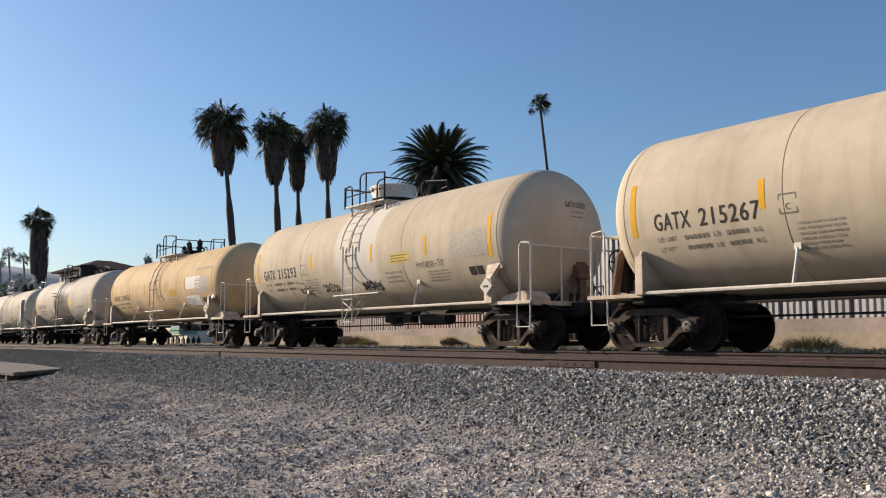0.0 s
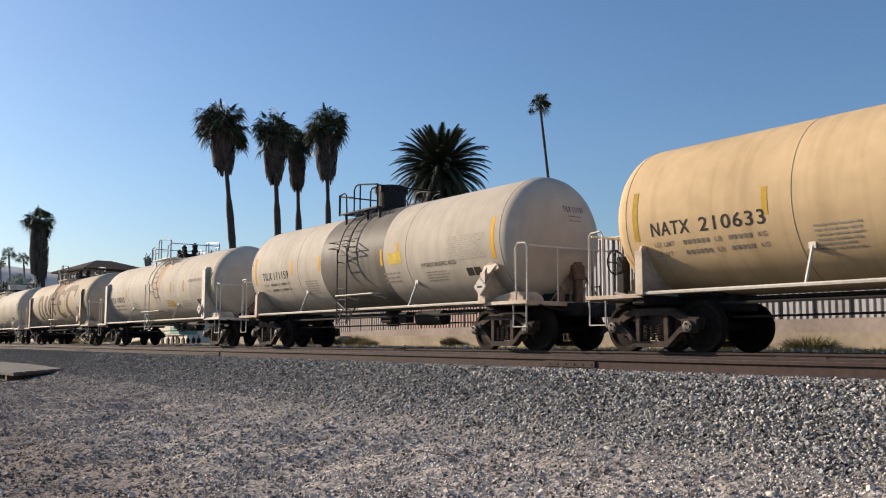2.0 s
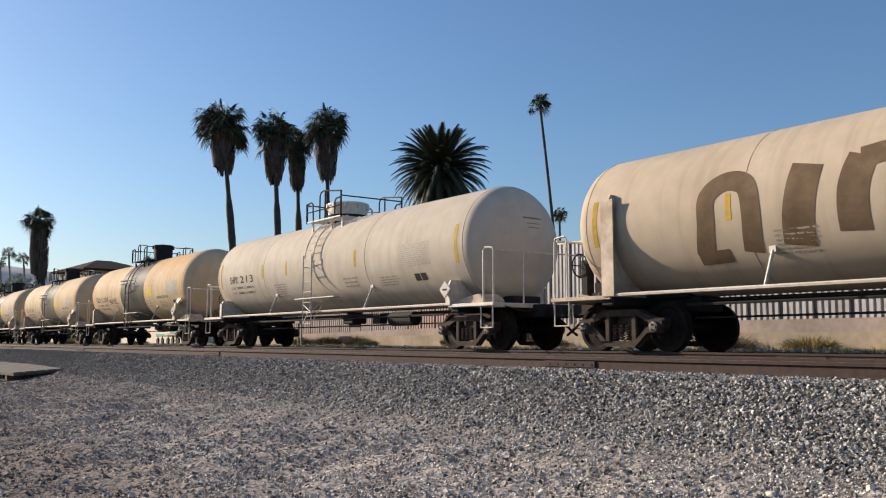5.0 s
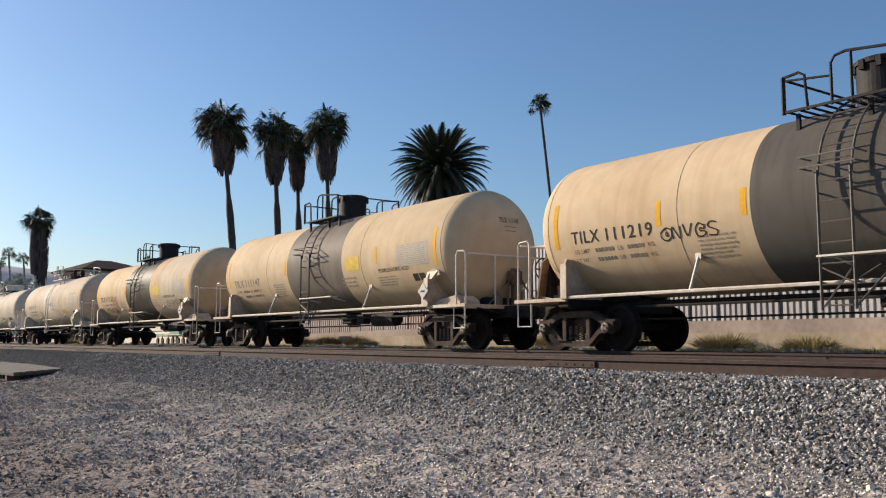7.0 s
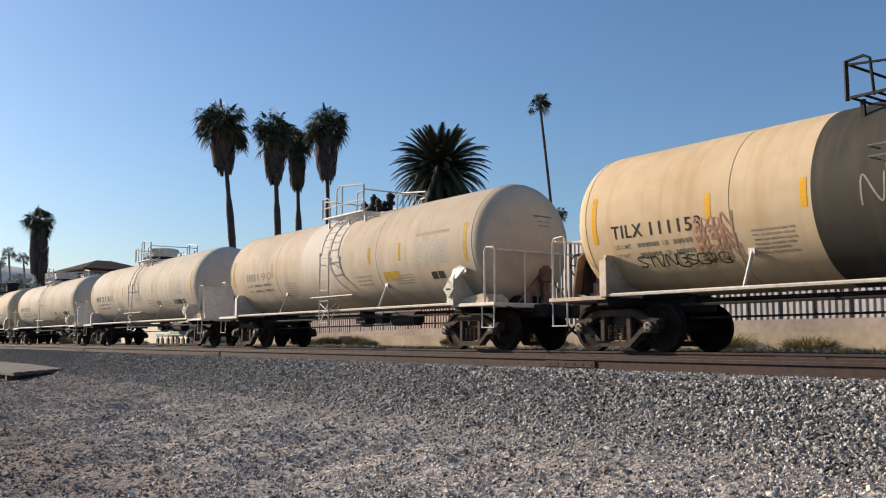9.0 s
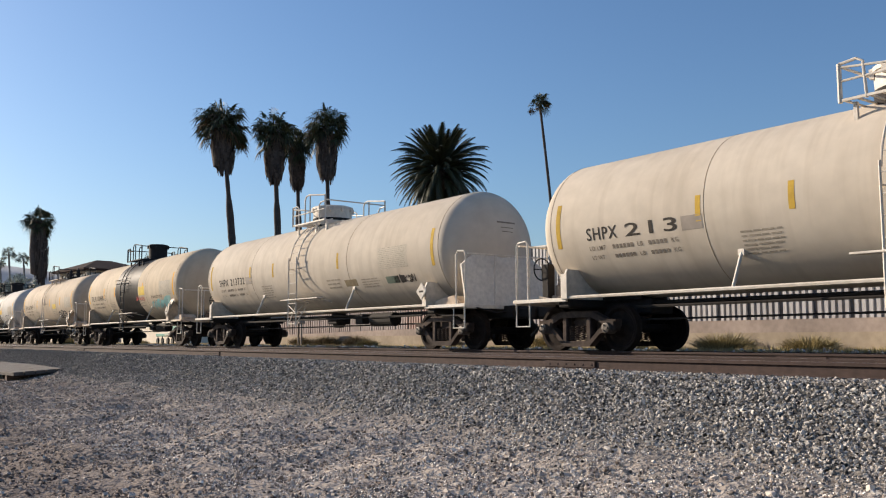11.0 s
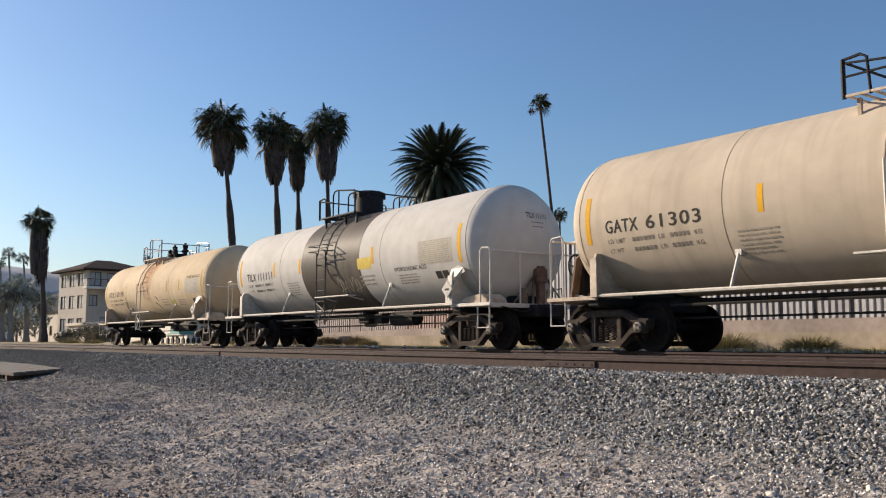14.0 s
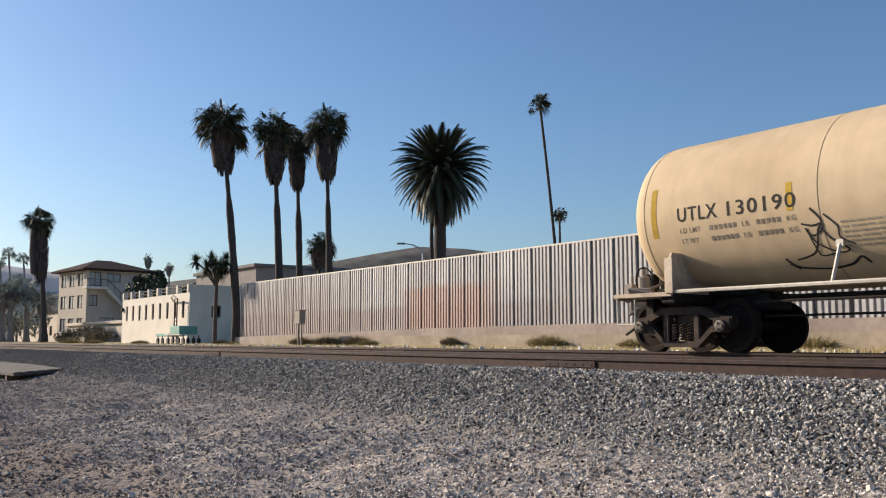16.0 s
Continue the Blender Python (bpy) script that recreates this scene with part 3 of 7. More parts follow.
def make_rail(name, y, label):
    prof = [(-0.07, -0.17), (0.07, -0.17), (0.07, -0.155), (0.012, -0.13), (0.012, -0.045), (0.037, -0.035), (0.037, -0.005), (0.03, 0.0),
            (-0.03, 0.0), (-0.037, -0.005), (-0.037, -0.035), (-0.012, -0.045), (-0.012, -0.13), (-0.07, -0.155)]
    xs = [-900, -60, -30, 0, 30, 120, 300]
    v, fcs, fm = [], [], []
    for x in xs:
        v += [(x, y + a, b) for a, b in prof]
    n = len(prof)
    for i in range(len(xs) - 1):
        for k in range(n):
            fcs.append((i * n + k, i * n + (k + 1) % n, (i + 1) * n + (k + 1) % n, (i + 1) * n + k))
            fm.append(1 if k == 7 else 0)
    r = tagged(ob_from(name, v, fcs, None, mats=[M["rail_rust"], M["rail_top"]], fmat=fm), label, "rail", kind="structure")
    bm = bmesh.new()
    box(bm, -0.45, 0.45, -0.036, -0.014, -0.13, -0.05, 0.006)
    for k in range(6):
        box(bm, -0.375 + k * 0.15, -0.35 + k * 0.15, -0.044, -0.036, -0.10, -0.08)
    first = part("joint_bar", bm, M["rail_rust"], r)
    first.location = (-8.2, y, 0)
    for x in (-20.1, -31.9, -44.0):
        again(first, r, pose(x, y, 0))
    return r


for yy, lab in ((13.13, "rusty steel rail with a worn bright head"), (14.63, "rusty steel rail with a worn bright head"),
                (8.0, "brown rusted siding rail sunk in ballast"), (9.45, "brown rusted siding rail sunk in ballast")):
    make_rail("rail", yy, lab)
bm = bmesh.new()
box(bm, -0.115, 0.115, -1.3, 1.3, -0.17, 0, 0.012)
tie0 = part("railway_tie", bm, M["tie"])
tagged(tie0, "dark weathered wooden tie under the rails", "railway tie", "ties of the tracks")
tie0.matrix_basis = pose(-2.0, TRACK_Y, -0.255)
for i in range(1, 90):
    copy_thing(tie0, pose(-2.0 - i * 0.52, TRACK_Y + random.uniform(-0.05, 0.05), -0.255, 0, 0, random.uniform(-1, 1)))
for i in range(90):
    copy_thing(tie0, pose(-1.7 - i * 0.52, 8.72 + random.uniform(-0.06, 0.06), -0.255, 0, 0, random.uniform(-1, 1)))

# ---- corrugated boundary fence ----
FENCE_Y, FENCE_TOP = 22.0, 3.63


def fence_base(x):
    return float(np.interp(x, [-52, -40, -33, -22], [0.42, 0.60, 0.72, 0.79]))


def make_fence():
    f = tagged(empty("boundary_fence", pose(0, FENCE_Y, 0)), "tall pale corrugated steel fence, rust-stained, with dark posts and a top rail", "fence", kind="structure")
    x0, x1, step = -51.0, 8.0, 1.02
    n = int((x1 - x0) / step)
    for i in range(n):
        a = x0 + i * step
        zb = fence_base(a)
        cols = []
        ribs = 5
        w = (step - 0.07) / ribs
        for k in range(ribs):
            xx = a + 0.035 + k * w
            cols += [(xx, 0), (xx + w * 0.30, 0), (xx + w * 0.36, -0.085), (xx + w * 0.90, -0.085), (xx + w * 0.96, 0)]
        zt = FENCE_TOP - 0.02
        zm = (zb + zt) / 2
        v = [(x, y, z) for z in (zb, zm, zt) for x, y in cols]
        m = len(cols)
        v += [(x, y + 0.012, z) for x, y, z in v]
        fc = [(k, k + 1, m + k + 1, m + k) for k in range(m - 1)] + [(m + k, m + k + 1, 2 * m + k + 1, 2 * m + k) for k in range(m - 1)]
        fc += [(3 * m + k + 1, 3 * m + k, 5 * m + k, 5 * m + k + 1) for k in range(m - 1)]
        fc += [(2 * m + k, 2 * m + k + 1, 5 * m + k + 1, 5 * m + k) for k in range(m - 1)]
        ob_from("panel", v, fc, M["fence"], f)
        bm = bmesh.new()
        box(bm, a - 0.035, a + 0.030, -0.03, 0.06, zb - 0.03, FENCE_TOP - 0.025)
        part("post", bm, M["fence_post"], f)
    bm = bmesh.new()
    box(bm, x0 - 0.05, x1, -0.07, 0.07, FENCE_TOP - 0.02, FENCE_TOP + 0.05, 0.01)
    part("top_rail", bm, M["white_steel"], f, "pale top rail")
    xs = np.arange(x0 - 0.3, x1 + 1, 1.5)
    v, fc = [], []
    for x in xs:
        zt = fence_base(x)
        v += [(x, -0.22, -0.1), (x, -0.22, zt), (x, 0.25, zt), (x, 0.25, -0.1)]
    for i in range(len(xs) - 1):
        for k in range(4):
            fc.append((i * 4 + k, i * 4 + (k + 1) % 4, i * 4 + 4 + (k + 1) % 4, i * 4 + 4 + k))
    fc += [(0, 1, 2, 3), tuple(len(v) - 4 + k for k in (3, 2, 1, 0))]
    ob_from("footing_wall", v, fc, M["concrete_pink"], f, "pinkish concrete footing wall")
    v2 = [(x, -1.6, zz) for x in (-44.0, 9.0) for zz in (-0.1, 0.42)] + [(x, -1.2, zz) for x in (-44.0, 9.0) for zz in (-0.1, 0.42)]
    ob_from("kerb_wall", v2, [(0, 1, 3, 2), (4, 6, 7, 5), (1, 5, 7, 3), (0, 4, 5, 1), (2, 3, 7, 6), (0, 2, 6, 4)], M["wall_yellow"], f, "low yellowish concrete retaining wall")


make_fence()


# ---- buildings ----
def window(parent, m, w, h, bars=1, name="window", glass="glass", depth=0.1):
    """A framed window set in a wall; local x along the wall, -y outwards."""
    win = empty(name, m, parent)
    bm = bmesh.new()
    t = 0.09
    box(bm, -w / 2, w / 2, -0.05, depth, h / 2 - t, h / 2)
    box(bm, -w / 2, w / 2, -0.07, depth, -h / 2, -h / 2 + t)
    for s in (-1, 1):
        box(bm, min(s * w / 2, s * (w / 2 - t)), max(s * w / 2, s * (w / 2 - t)), -0.05, depth, -h / 2 + t, h / 2 - t)
    for k in range(1, bars + 1):
        xx = -w / 2 + w * k / (bars + 1)
        box(bm, xx - 0.03, xx + 0.03, -0.03, depth, -h / 2 + t, h / 2 - t)
    part("frame", bm, M["window_frame"], win)
    bm = bmesh.new()
    box(bm, -w / 2 + t, w / 2 - t, 0.02, 0.05, -h / 2 + t, h / 2 - t)
    part("pane", bm, M[glass], win)
    return win


def wall_with_holes(name, length, height, thick, holes, material, parent, m, z0=0.0):
    """A wall with real openings; holes: (x0, x1, z0, z1). Local x along it, -y outside."""
    xs = sorted({0.0, length, *[h[0] for h in holes], *[h[1] for h in holes]})
    zs = sorted({z0, height, *[h[2] for h in holes], *[h[3] for h in holes]})
    bm = bmesh.new()
    for a, b in zip(xs, xs[1:]):
        run = None
        for c, d in zip(zs, zs[1:]):
            hole = any(h[0] <= (a + b) / 2 <= h[1] and h[2] <= (c + d) / 2 <= h[3] for h in holes)
            if not hole:
                run = (run[0], d) if run else (c, d)
            if (hole or d == zs[-1]) and run:
                box(bm, a, b, 0, thick, run[0], run[1])
                run = None
    bmesh.ops.remove_doubles(bm, verts=bm.verts[:], dist=0.0005)
    o = part(name, bm, material, parent)
    o.matrix_basis = m
    return o


def white_building():
    b = tagged(empty("white_building", pose(-75.2, 22.0, 0.05)), "low white stucco building with small windows and a post-topped parapet", "building")
    L, H = 15.4, 4.05
    holes = [(1.0 + i * 1.62, 1.5 + i * 1.62, 1.75, 2.95) for i in range(9)]
    wall_with_holes("front_wall", L, H - 0.55, 0.3, holes, M["stucco_white"], b, pose(0, 0, 0), -0.3)
    for h in holes:
        window(b, pose((h[0] + h[1]) / 2, 0.12, (h[2] + h[3]) / 2), h[1] - h[0], h[3] - h[2], 0)
    side = [(1.3, 2.0, 1.8, 2.6), (4.4, 6.9, 1.85, 2.55)]
    wall_with_holes("side_wall", 15.7, H, 0.3, side, M["stucco_white"], b, pose(L - 0.003, 0.301, 0, 0, 0, 90), -0.3)
    for h in side:
        window(b, pose(L - 0.12, (h[0] + h[1]) / 2, (h[2] + h[3]) / 2, 0, 0, 90), h[1] - h[0], h[3] - h[2], 1)
    bm = bmesh.new()
    box(bm, 0.0, 0.3, 0.31, 16, -0.3, H - 0.55)
    box(bm, 0.3, L - 0.31, 15.7, 16, -0.3, H - 0.55)
    part("rear_wall", bm, M["stucco_white"], b)
    bm = bmesh.new()
    box(bm, 0.31, L - 0.31, 0.31, 15.6, H - 0.75, H - 0.6)
    part("roof", bm, M["roof_grey"], b)
    for i in range(8):
        bm = bmesh.new()
        x = 0.15 + i * (L - 0.5) / 7
        box(bm, x - 0.17, x + 0.17, -0.03, 0.3, H - 0.548, H + 0.05, 0.02)
        part("parapet_post", bm, M["stucco_white"], b)
    bm = bmesh.new()
    tube(bm, [(0, 0.14, H - 0.08), (L - 0.2, 0.14, H - 0.08)], 0.045)
    tube(bm, [(0, 0.14, H - 0.32), (L - 0.2, 0.14, H - 0.32)], 0.03)
    part("parapet_rail", bm, M["window_frame"], b)
    bm = bmesh.new()
    tube(bm, [(L - 2.9, -0.1, 2.95), (L - 2.3, -0.5, 3.25), (L - 1.5, -0.6, 3.3), (L - 0.9, -0.5, 3.0)], 0.06, 6)
    part("awning_frame", bm, M["stucco_white"], b)
    for x in (L - 1.35, L - 0.85):
        bm = bmesh.new()
        tube(bm, [(x, -0.55, -0.1), (x, -0.55, 3.1)], 0.045)
        part("ladder_rail", bm, M["window_frame"], b)
    bm = bmesh.new()
    for k in range(9):
        tube(bm, [(L - 1.35, -0.55, 0.2 + k * 0.33), (L - 0.85, -0.55, 0.2 + k * 0.33)], 0.025, 5)
    part("ladder_rungs", bm, M["window_frame"], b)
    bm = bmesh.new()
    box(bm, 0.15, 0.45, -0.2, -0.02, 2.55, 2.85, 0.03)
    part("wall_lamp", bm, M["black"], b)


def house():
    b = tagged(empty("three_storey_house", pose(-132.8, 29.96, 0.45, 0, 0, 8)), "three-storey tan stucco house with dark hipped roof and outside stair", "house")
    W, D, H = 9.6, 8.6, 9.2
    c = M["stucco_tan"]
    ends = [(2.7, 4.6, 7.7, 8.9), (0.35, 1.5, 4.4, 5.9), (1.9, 3.8, 1.6, 2.9), (5.2, 6.3, 1.6, 2.9), (0.35, 1.9, 7.1, 9.0)]
    wall_with_holes("end_wall", D, H, 0.3, ends, c, b, pose(W, 0.0, 0, 0, 0, 90), -0.3)
    for y0, y1, z0, z1 in ends:
        window(b, pose(W - 0.12, (y0 + y1) / 2, (z0 + z1) / 2, 0, 0, 90), y1 - y0, z1 - z0, 1, glass="sky_pane")
    hs = [(x, x + 2.0, z, z + 1.8) for z in (1.0, 4.1, 7.1) for x in (0.8, 3.7, 6.6)]
    wall_with_holes("street_wall", W - 0.31, H, 0.3, hs, c, b, pose(0, 0.003, 0), -0.3)
    for h in hs:
        window(b, pose((h[0] + h[1]) / 2, 0.12, (h[2] + h[3]) / 2), 2.0, 1.8, 1, glass="sky_pane")
    bm = bmesh.new()
    box(bm, 0, 0.3, 0.31, D, -0.3, H)
    box(bm, 0.31, W - 0.31, D - 0.3, D, -0.3, H)
    part("rear_wall", bm, c, b)
    bm = bmesh.new()
    o = 0.9
    base = [bm.verts.new(p) for p in ((-o, -o, H), (W + o, -o, H), (W + o, D + o, H), (-o, D + o, H))]
    eave = [bm.verts.new((v.co.x, v.co.y, H + 0.22)) for v in base]
    ridge = [bm.verts.new((W / 2, 3.2, H + 1.8)), bm.verts.new((W / 2, D - 3.2, H + 1.8))]
    bm.faces.new(base[::-1])
    for k in range(4):
        bm.faces.new((base[k], base[(k + 1) % 4], eave[(k + 1) % 4], eave[k]))
    bm.faces.new((eave[0], eave[1], ridge[0]))
    bm.faces.new((eave[1], eave[2], ridge[1], ridge[0]))
    bm.faces.new((eave[2], eave[3], ridge[1]))
    bm.faces.new((eave[3], eave[0], ridge[0], ridge[1]))
    part("roof", bm, M["roof"], b, "dark tiled hipped roof")
    bm = bmesh.new()
    box(bm, W + 0.003, W + 1.35, -0.6, 2.3, 6.65, 6.95)
    part("balcony", bm, M["stucco_white"], b)
    st = empty("stair", None, b)
    for k in range(18):
        bm = bmesh.new()
        box(bm, W + 0.05, W + 1.2, 2.3 + k * 0.30, 2.62 + k * 0.30, 6.5 - k * 0.28, 6.64 - k * 0.28)
        part("tread", bm, c, st)
    bm = bmesh.new()
    tube(bm, [(W + 1.2, 2.3, 6.6), (W + 1.2, 7.7, 1.55)], 0.22, 6)
    part("stringer", bm, M["stucco_white"], st)
    bm = bmesh.new()
    tube(bm, [(W + 1.25, -0.5, 7.95), (W + 1.25, 2.3, 7.95), (W + 1.25, 7.7, 2.9)], 0.05, 6)
    for k in range(10):
        y = -0.4 + k * 0.9
        z = 6.9 if y < 2.3 else 6.9 - (y - 2.3) * 0.935
        tube(bm, [(W + 1.25, y, z), (W + 1.25, y, z + 1.05)], 0.03, 5)
    part("handrail", bm, M["window_frame"], st)


def plain_block(name, label, x0, x1, y0, y1, z1, wall, roof, wins=()):
    b = tagged(empty(name, pose(x0, y0, 0.05)), label, "building")
    holes = [(x, x + w, z, z + h) for x, z, w, h in wins]
    wall_with_holes("front_wall", x1 - x0, z1, 0.3, holes, wall, b, pose(0, 0, 0), -0.3)
    for x, z, w, h in wins:
        window(b, pose(x + w / 2, 0.12, z + h / 2), w, h, 1)
    bm = bmesh.new()
    box(bm, x1 - x0 - 0.3, x1 - x0, 0.301, y1 - y0, -0.3, z1)
    box(bm, 0, 0.3, 0.301, y1 - y0, -0.3, z1)
    box(bm, 0.3, x1 - x0 - 0.3, y1 - y0 - 0.3, y1 - y0, -0.3, z1)
    part("rear_wall", bm, wall, b)
    bm = bmesh.new()
    box(bm, -0.3, x1 - x0 + 0.3, -0.3, y1 - y0 + 0.3, z1, z1 + 0.35, 0.05)
    part("roof", bm, roof, b)


white_building()
house()
plain_block("long_low_building", "long grey flat-roofed building behind the fence", -94.6, -79, 35.5, 46, 7.2, M["stucco_shade"], M["roof_grey"])
plain_block("tan_block", "low tan stucco building among palm trees", -190, -132, 34, 48, 4.6, M["stucco_tan"], M["roof"],
            [(4 + i * 6, 1.0, 2.0, 1.6) for i in range(9)])
plain_block("garden_wall", "low tan stucco yard wall", -114, -88, 27, 28.2, 1.9, M["stucco_tan"], M["stucco_tan"])


# ---- distance ----
def hill(name, label, pts, dist_scale, material):
    """A long ridge: crest points (x, y, z) with slopes to both sides."""
    v, fc = [], []
    for x, y, z in pts:
        d = Vector((x, y, 0)).normalized()
        for k, (off, hz) in enumerate(((-0.45, 0.0), (-0.2, 0.55), (-0.07, 0.88), (0, 1.0), (0.2, 0.7), (0.6, 0.0))):
            w = noise.noise((x * 0.02, y * 0.02, k)) * 0.06 * (hz > 0)
            v.append((x + d.x * off * dist_scale, y + d.y * off * dist_scale, z * (hz + w * (hz < 1)) - 2 * (hz == 0)))
    for i in range(len(pts) - 1):
        for k in range(5):
            fc.append((i * 6 + k, i * 6 + 6 + k, i * 6 + 7 + k, i * 6 + 1 + k))
    tagged(ob_from(name, v, fc, material, smooth=True), label, "hill", kind="structure")
hill("hill", "dry brown hill behind the fence", [(-300, 60, 14), (-290, 95, 19), (-262, 117, 22), (-246, 138, 25.5), (-238, 149, 28), (-231, 159, 30), (-222, 171, 29.3), (-216, 179, 28), (-198, 204, 32), (-170, 225, 34), (-90, 250, 30), (0, 260, 30)], 120, M["hill"])
hill("far_hill", "hazy grey hill in the distance", [(-1300, -60, 30), (-1250, 60, 75), (-1150, 190, 90), (-1050, 290, 70), (-950, 420, 62), (-800, 480, 50)], 300, M["hill_far"])


# ---- palms and plants ----
def sweep(pts, r0, r1, seg=8, bulge=0.0, seed=0, shed=2.0):
    """Trunk rings along points, slightly uneven; above the share shed the old leaf bases are gone and it is thinner."""
    r = random.Random(seed)
    bm = bmesh.new()
    n = len(pts)
    rings = []
    for i, p in enumerate(pts):
        t = i / (n - 1)
        rr = (r0 + (r1 - r0) * t) * (1 + r.uniform(-0.09, 0.09)) * (0.72 if t > shed else 1.12 if shed < 1 else 1) + bulge * max(0, 1 - t * 8)
        rings.append([bm.verts.new(Vector(p) + Vector((math.cos(a) * rr, math.sin(a) * rr, 0))) for a in [2 * math.pi * k / seg for k in range(seg)]])
    for u, v in zip(rings, rings[1:]):
        for k in range(seg):
            bm.faces.new((u[k], u[(k + 1) % seg], v[(k + 1) % seg], v[k]))
    bm.faces.new(rings[-1])
    bm.faces.new(rings[0][::-1])
    return bm


def fan_leaf(v, f, at, az, el, petiole, size, rnd):
    """A fan leaf: stem, then pointed segments spread in a drooping fan."""
    at = Vector(at)
    d = Vector((math.cos(az) * math.cos(el), math.sin(az) * math.cos(el), math.sin(el)))
    side = Vector((-math.sin(az), math.cos(az), 0))
    up = side.cross(d) * -1
    if up.z < 0:
        up = -up
    roll = rnd.gauss(0, 0.6)
    side, up = side * math.cos(roll) + up * math.sin(roll), up * math.cos(roll) - side * math.sin(roll)
    mid = at + d * petiole + Vector((0, 0, -0.12 * petiole))
    i = len(v)
    w = side * 0.03
    v += [at - w, at + w, mid + w, mid - w]
    f.append((i, i + 1, i + 2, i + 3))
    n = 13
    for k in range(n):
        a = radians(-115 + 230 * k / (n - 1))
        dirn = (d * math.cos(a) + side * math.sin(a)).normalized()
        ln = size * (1 - 0.28 * abs(a) / 2) * rnd.uniform(0.85, 1.1)
        a1 = a - 0.1
        a2 = a + 0.1
        p1 = mid + (d * math.cos(a1) + side * math.sin(a1)) * ln * 0.55 + up * 0.06
        p2 = mid + (d * math.cos(a2) + side * math.sin(a2)) * ln * 0.55 + up * 0.02
        tip = mid + dirn * ln + Vector((0, 0, -0.42 * ln * rnd.uniform(0.5, 1.5)))
        i = len(v)
        v += [mid, p1, tip, p2]
        f.append((i, i + 1, i + 2, i + 3))


def fan_palm(base, lean, height, crown, skirt_len, skirt_r, trunk_r, label, seed, leaves=58, dry=0.15, group="tall fan palms"):
    """base: foot; lean: offset of the top; crown: leaf radius."""
    height, crown, skirt_len = height + crown * 0.45, crown * 1.24, skirt_len and skirt_len + crown * 0.34
    rnd = random.Random(seed)
    p = tagged(empty("fan_palm", pose(*base)), label, "palm tree", group)
    pts = []
    for i in range(22):
        t = i / 21
        pts.append((lean[0] * t ** 1.3, lean[1] * t ** 1.3, height * t))
    # seeds 21 to 34 take the far colours that have haze painted in
    part("trunk", sweep(pts, trunk_r * 1.15, trunk_r * 0.8, 9, trunk_r * 0.6, seed, 0.62 if skirt_len > 1.5 else 2), M["trunk_hazed" if 20 < seed < 35 else "trunk"], p, smooth=True)
    top = Vector(pts[-1])
    v, f, v2, f2 = [], [], [], []
    for k in range(int(leaves * 1.35)):
        el = radians(rnd.triangular(-66, 90, -6))
        tgt = (v2, f2) if rnd.random() < dry and el < 0.1 else (v, f)
        fan_leaf(tgt[0], tgt[1], top + Vector((0, 0, rnd.uniform(-0.5, 0.3))), rnd.uniform(0, 6.283), el, crown * rnd.uniform(0.34, 0.58), crown * rnd.uniform(0.40, 0.53), rnd)
    ob_from("crown", v, f, M["frond_hazed" if 20 < seed < 35 else "frond"], p, "dark green fan leaves")
    if f2:
        ob_from("dry_leaves", v2, f2, M["frond_dry"], p, "brown dry fan leaves")
    if skirt_len:
        v, f = [], []
        core = []
        for k in range(520):
            t = rnd.random() ** 0.8
            a = rnd.uniform(0, 6.283)
            prof = skirt_r * (0.72 + 0.28 * math.sin(math.pi * t)) * (1 - 0.22 * max(0, t - 0.85) / 0.15)
            z = -0.1 - t * skirt_len
            rad = prof * rnd.uniform(0.8, 1.04)
            q = top + Vector((math.cos(a) * rad, math.sin(a) * rad, z)) - Vector((lean[0], lean[1], 0)) * (t * skirt_len / height)
            ln = skirt_len * rnd.uniform(0.08, 0.2)
            wv = Vector((-math.sin(a), math.cos(a), 0)) * rnd.uniform(0.05, 0.13)
            low = q + Vector((math.cos(a) * -0.06, math.sin(a) * -0.06, -ln))
            i = len(v)
            v += [q - wv, q + wv, low + wv * 0.4, low - wv * 0.4]
            f.append((i, i + 1, i + 2, i + 3))
        bm = bmesh.new()
        lathe(bm, [(-skirt_len * 1.02, trunk_r), (-skirt_len * 0.99, skirt_r * 0.62), (-skirt_len * 0.6, skirt_r * 0.86), (-skirt_len * 0.25, skirt_r * 0.82), (0.1, skirt_r * 0.4)], "z", 14, top)
        i0 = len(v)
        bm.verts.index_update()
        for vv in bm.verts:
            v.append(vv.co.copy())
        for ff in bm.faces:
            f.append(tuple(i0 + w.index for w in ff.verts))
        bm.free()
        ob_from("skirt", v, f, M["trunk_hazed" if 20 < seed < 35 else "skirt"], p, "hanging brown skirt of dead fronds")
    return p


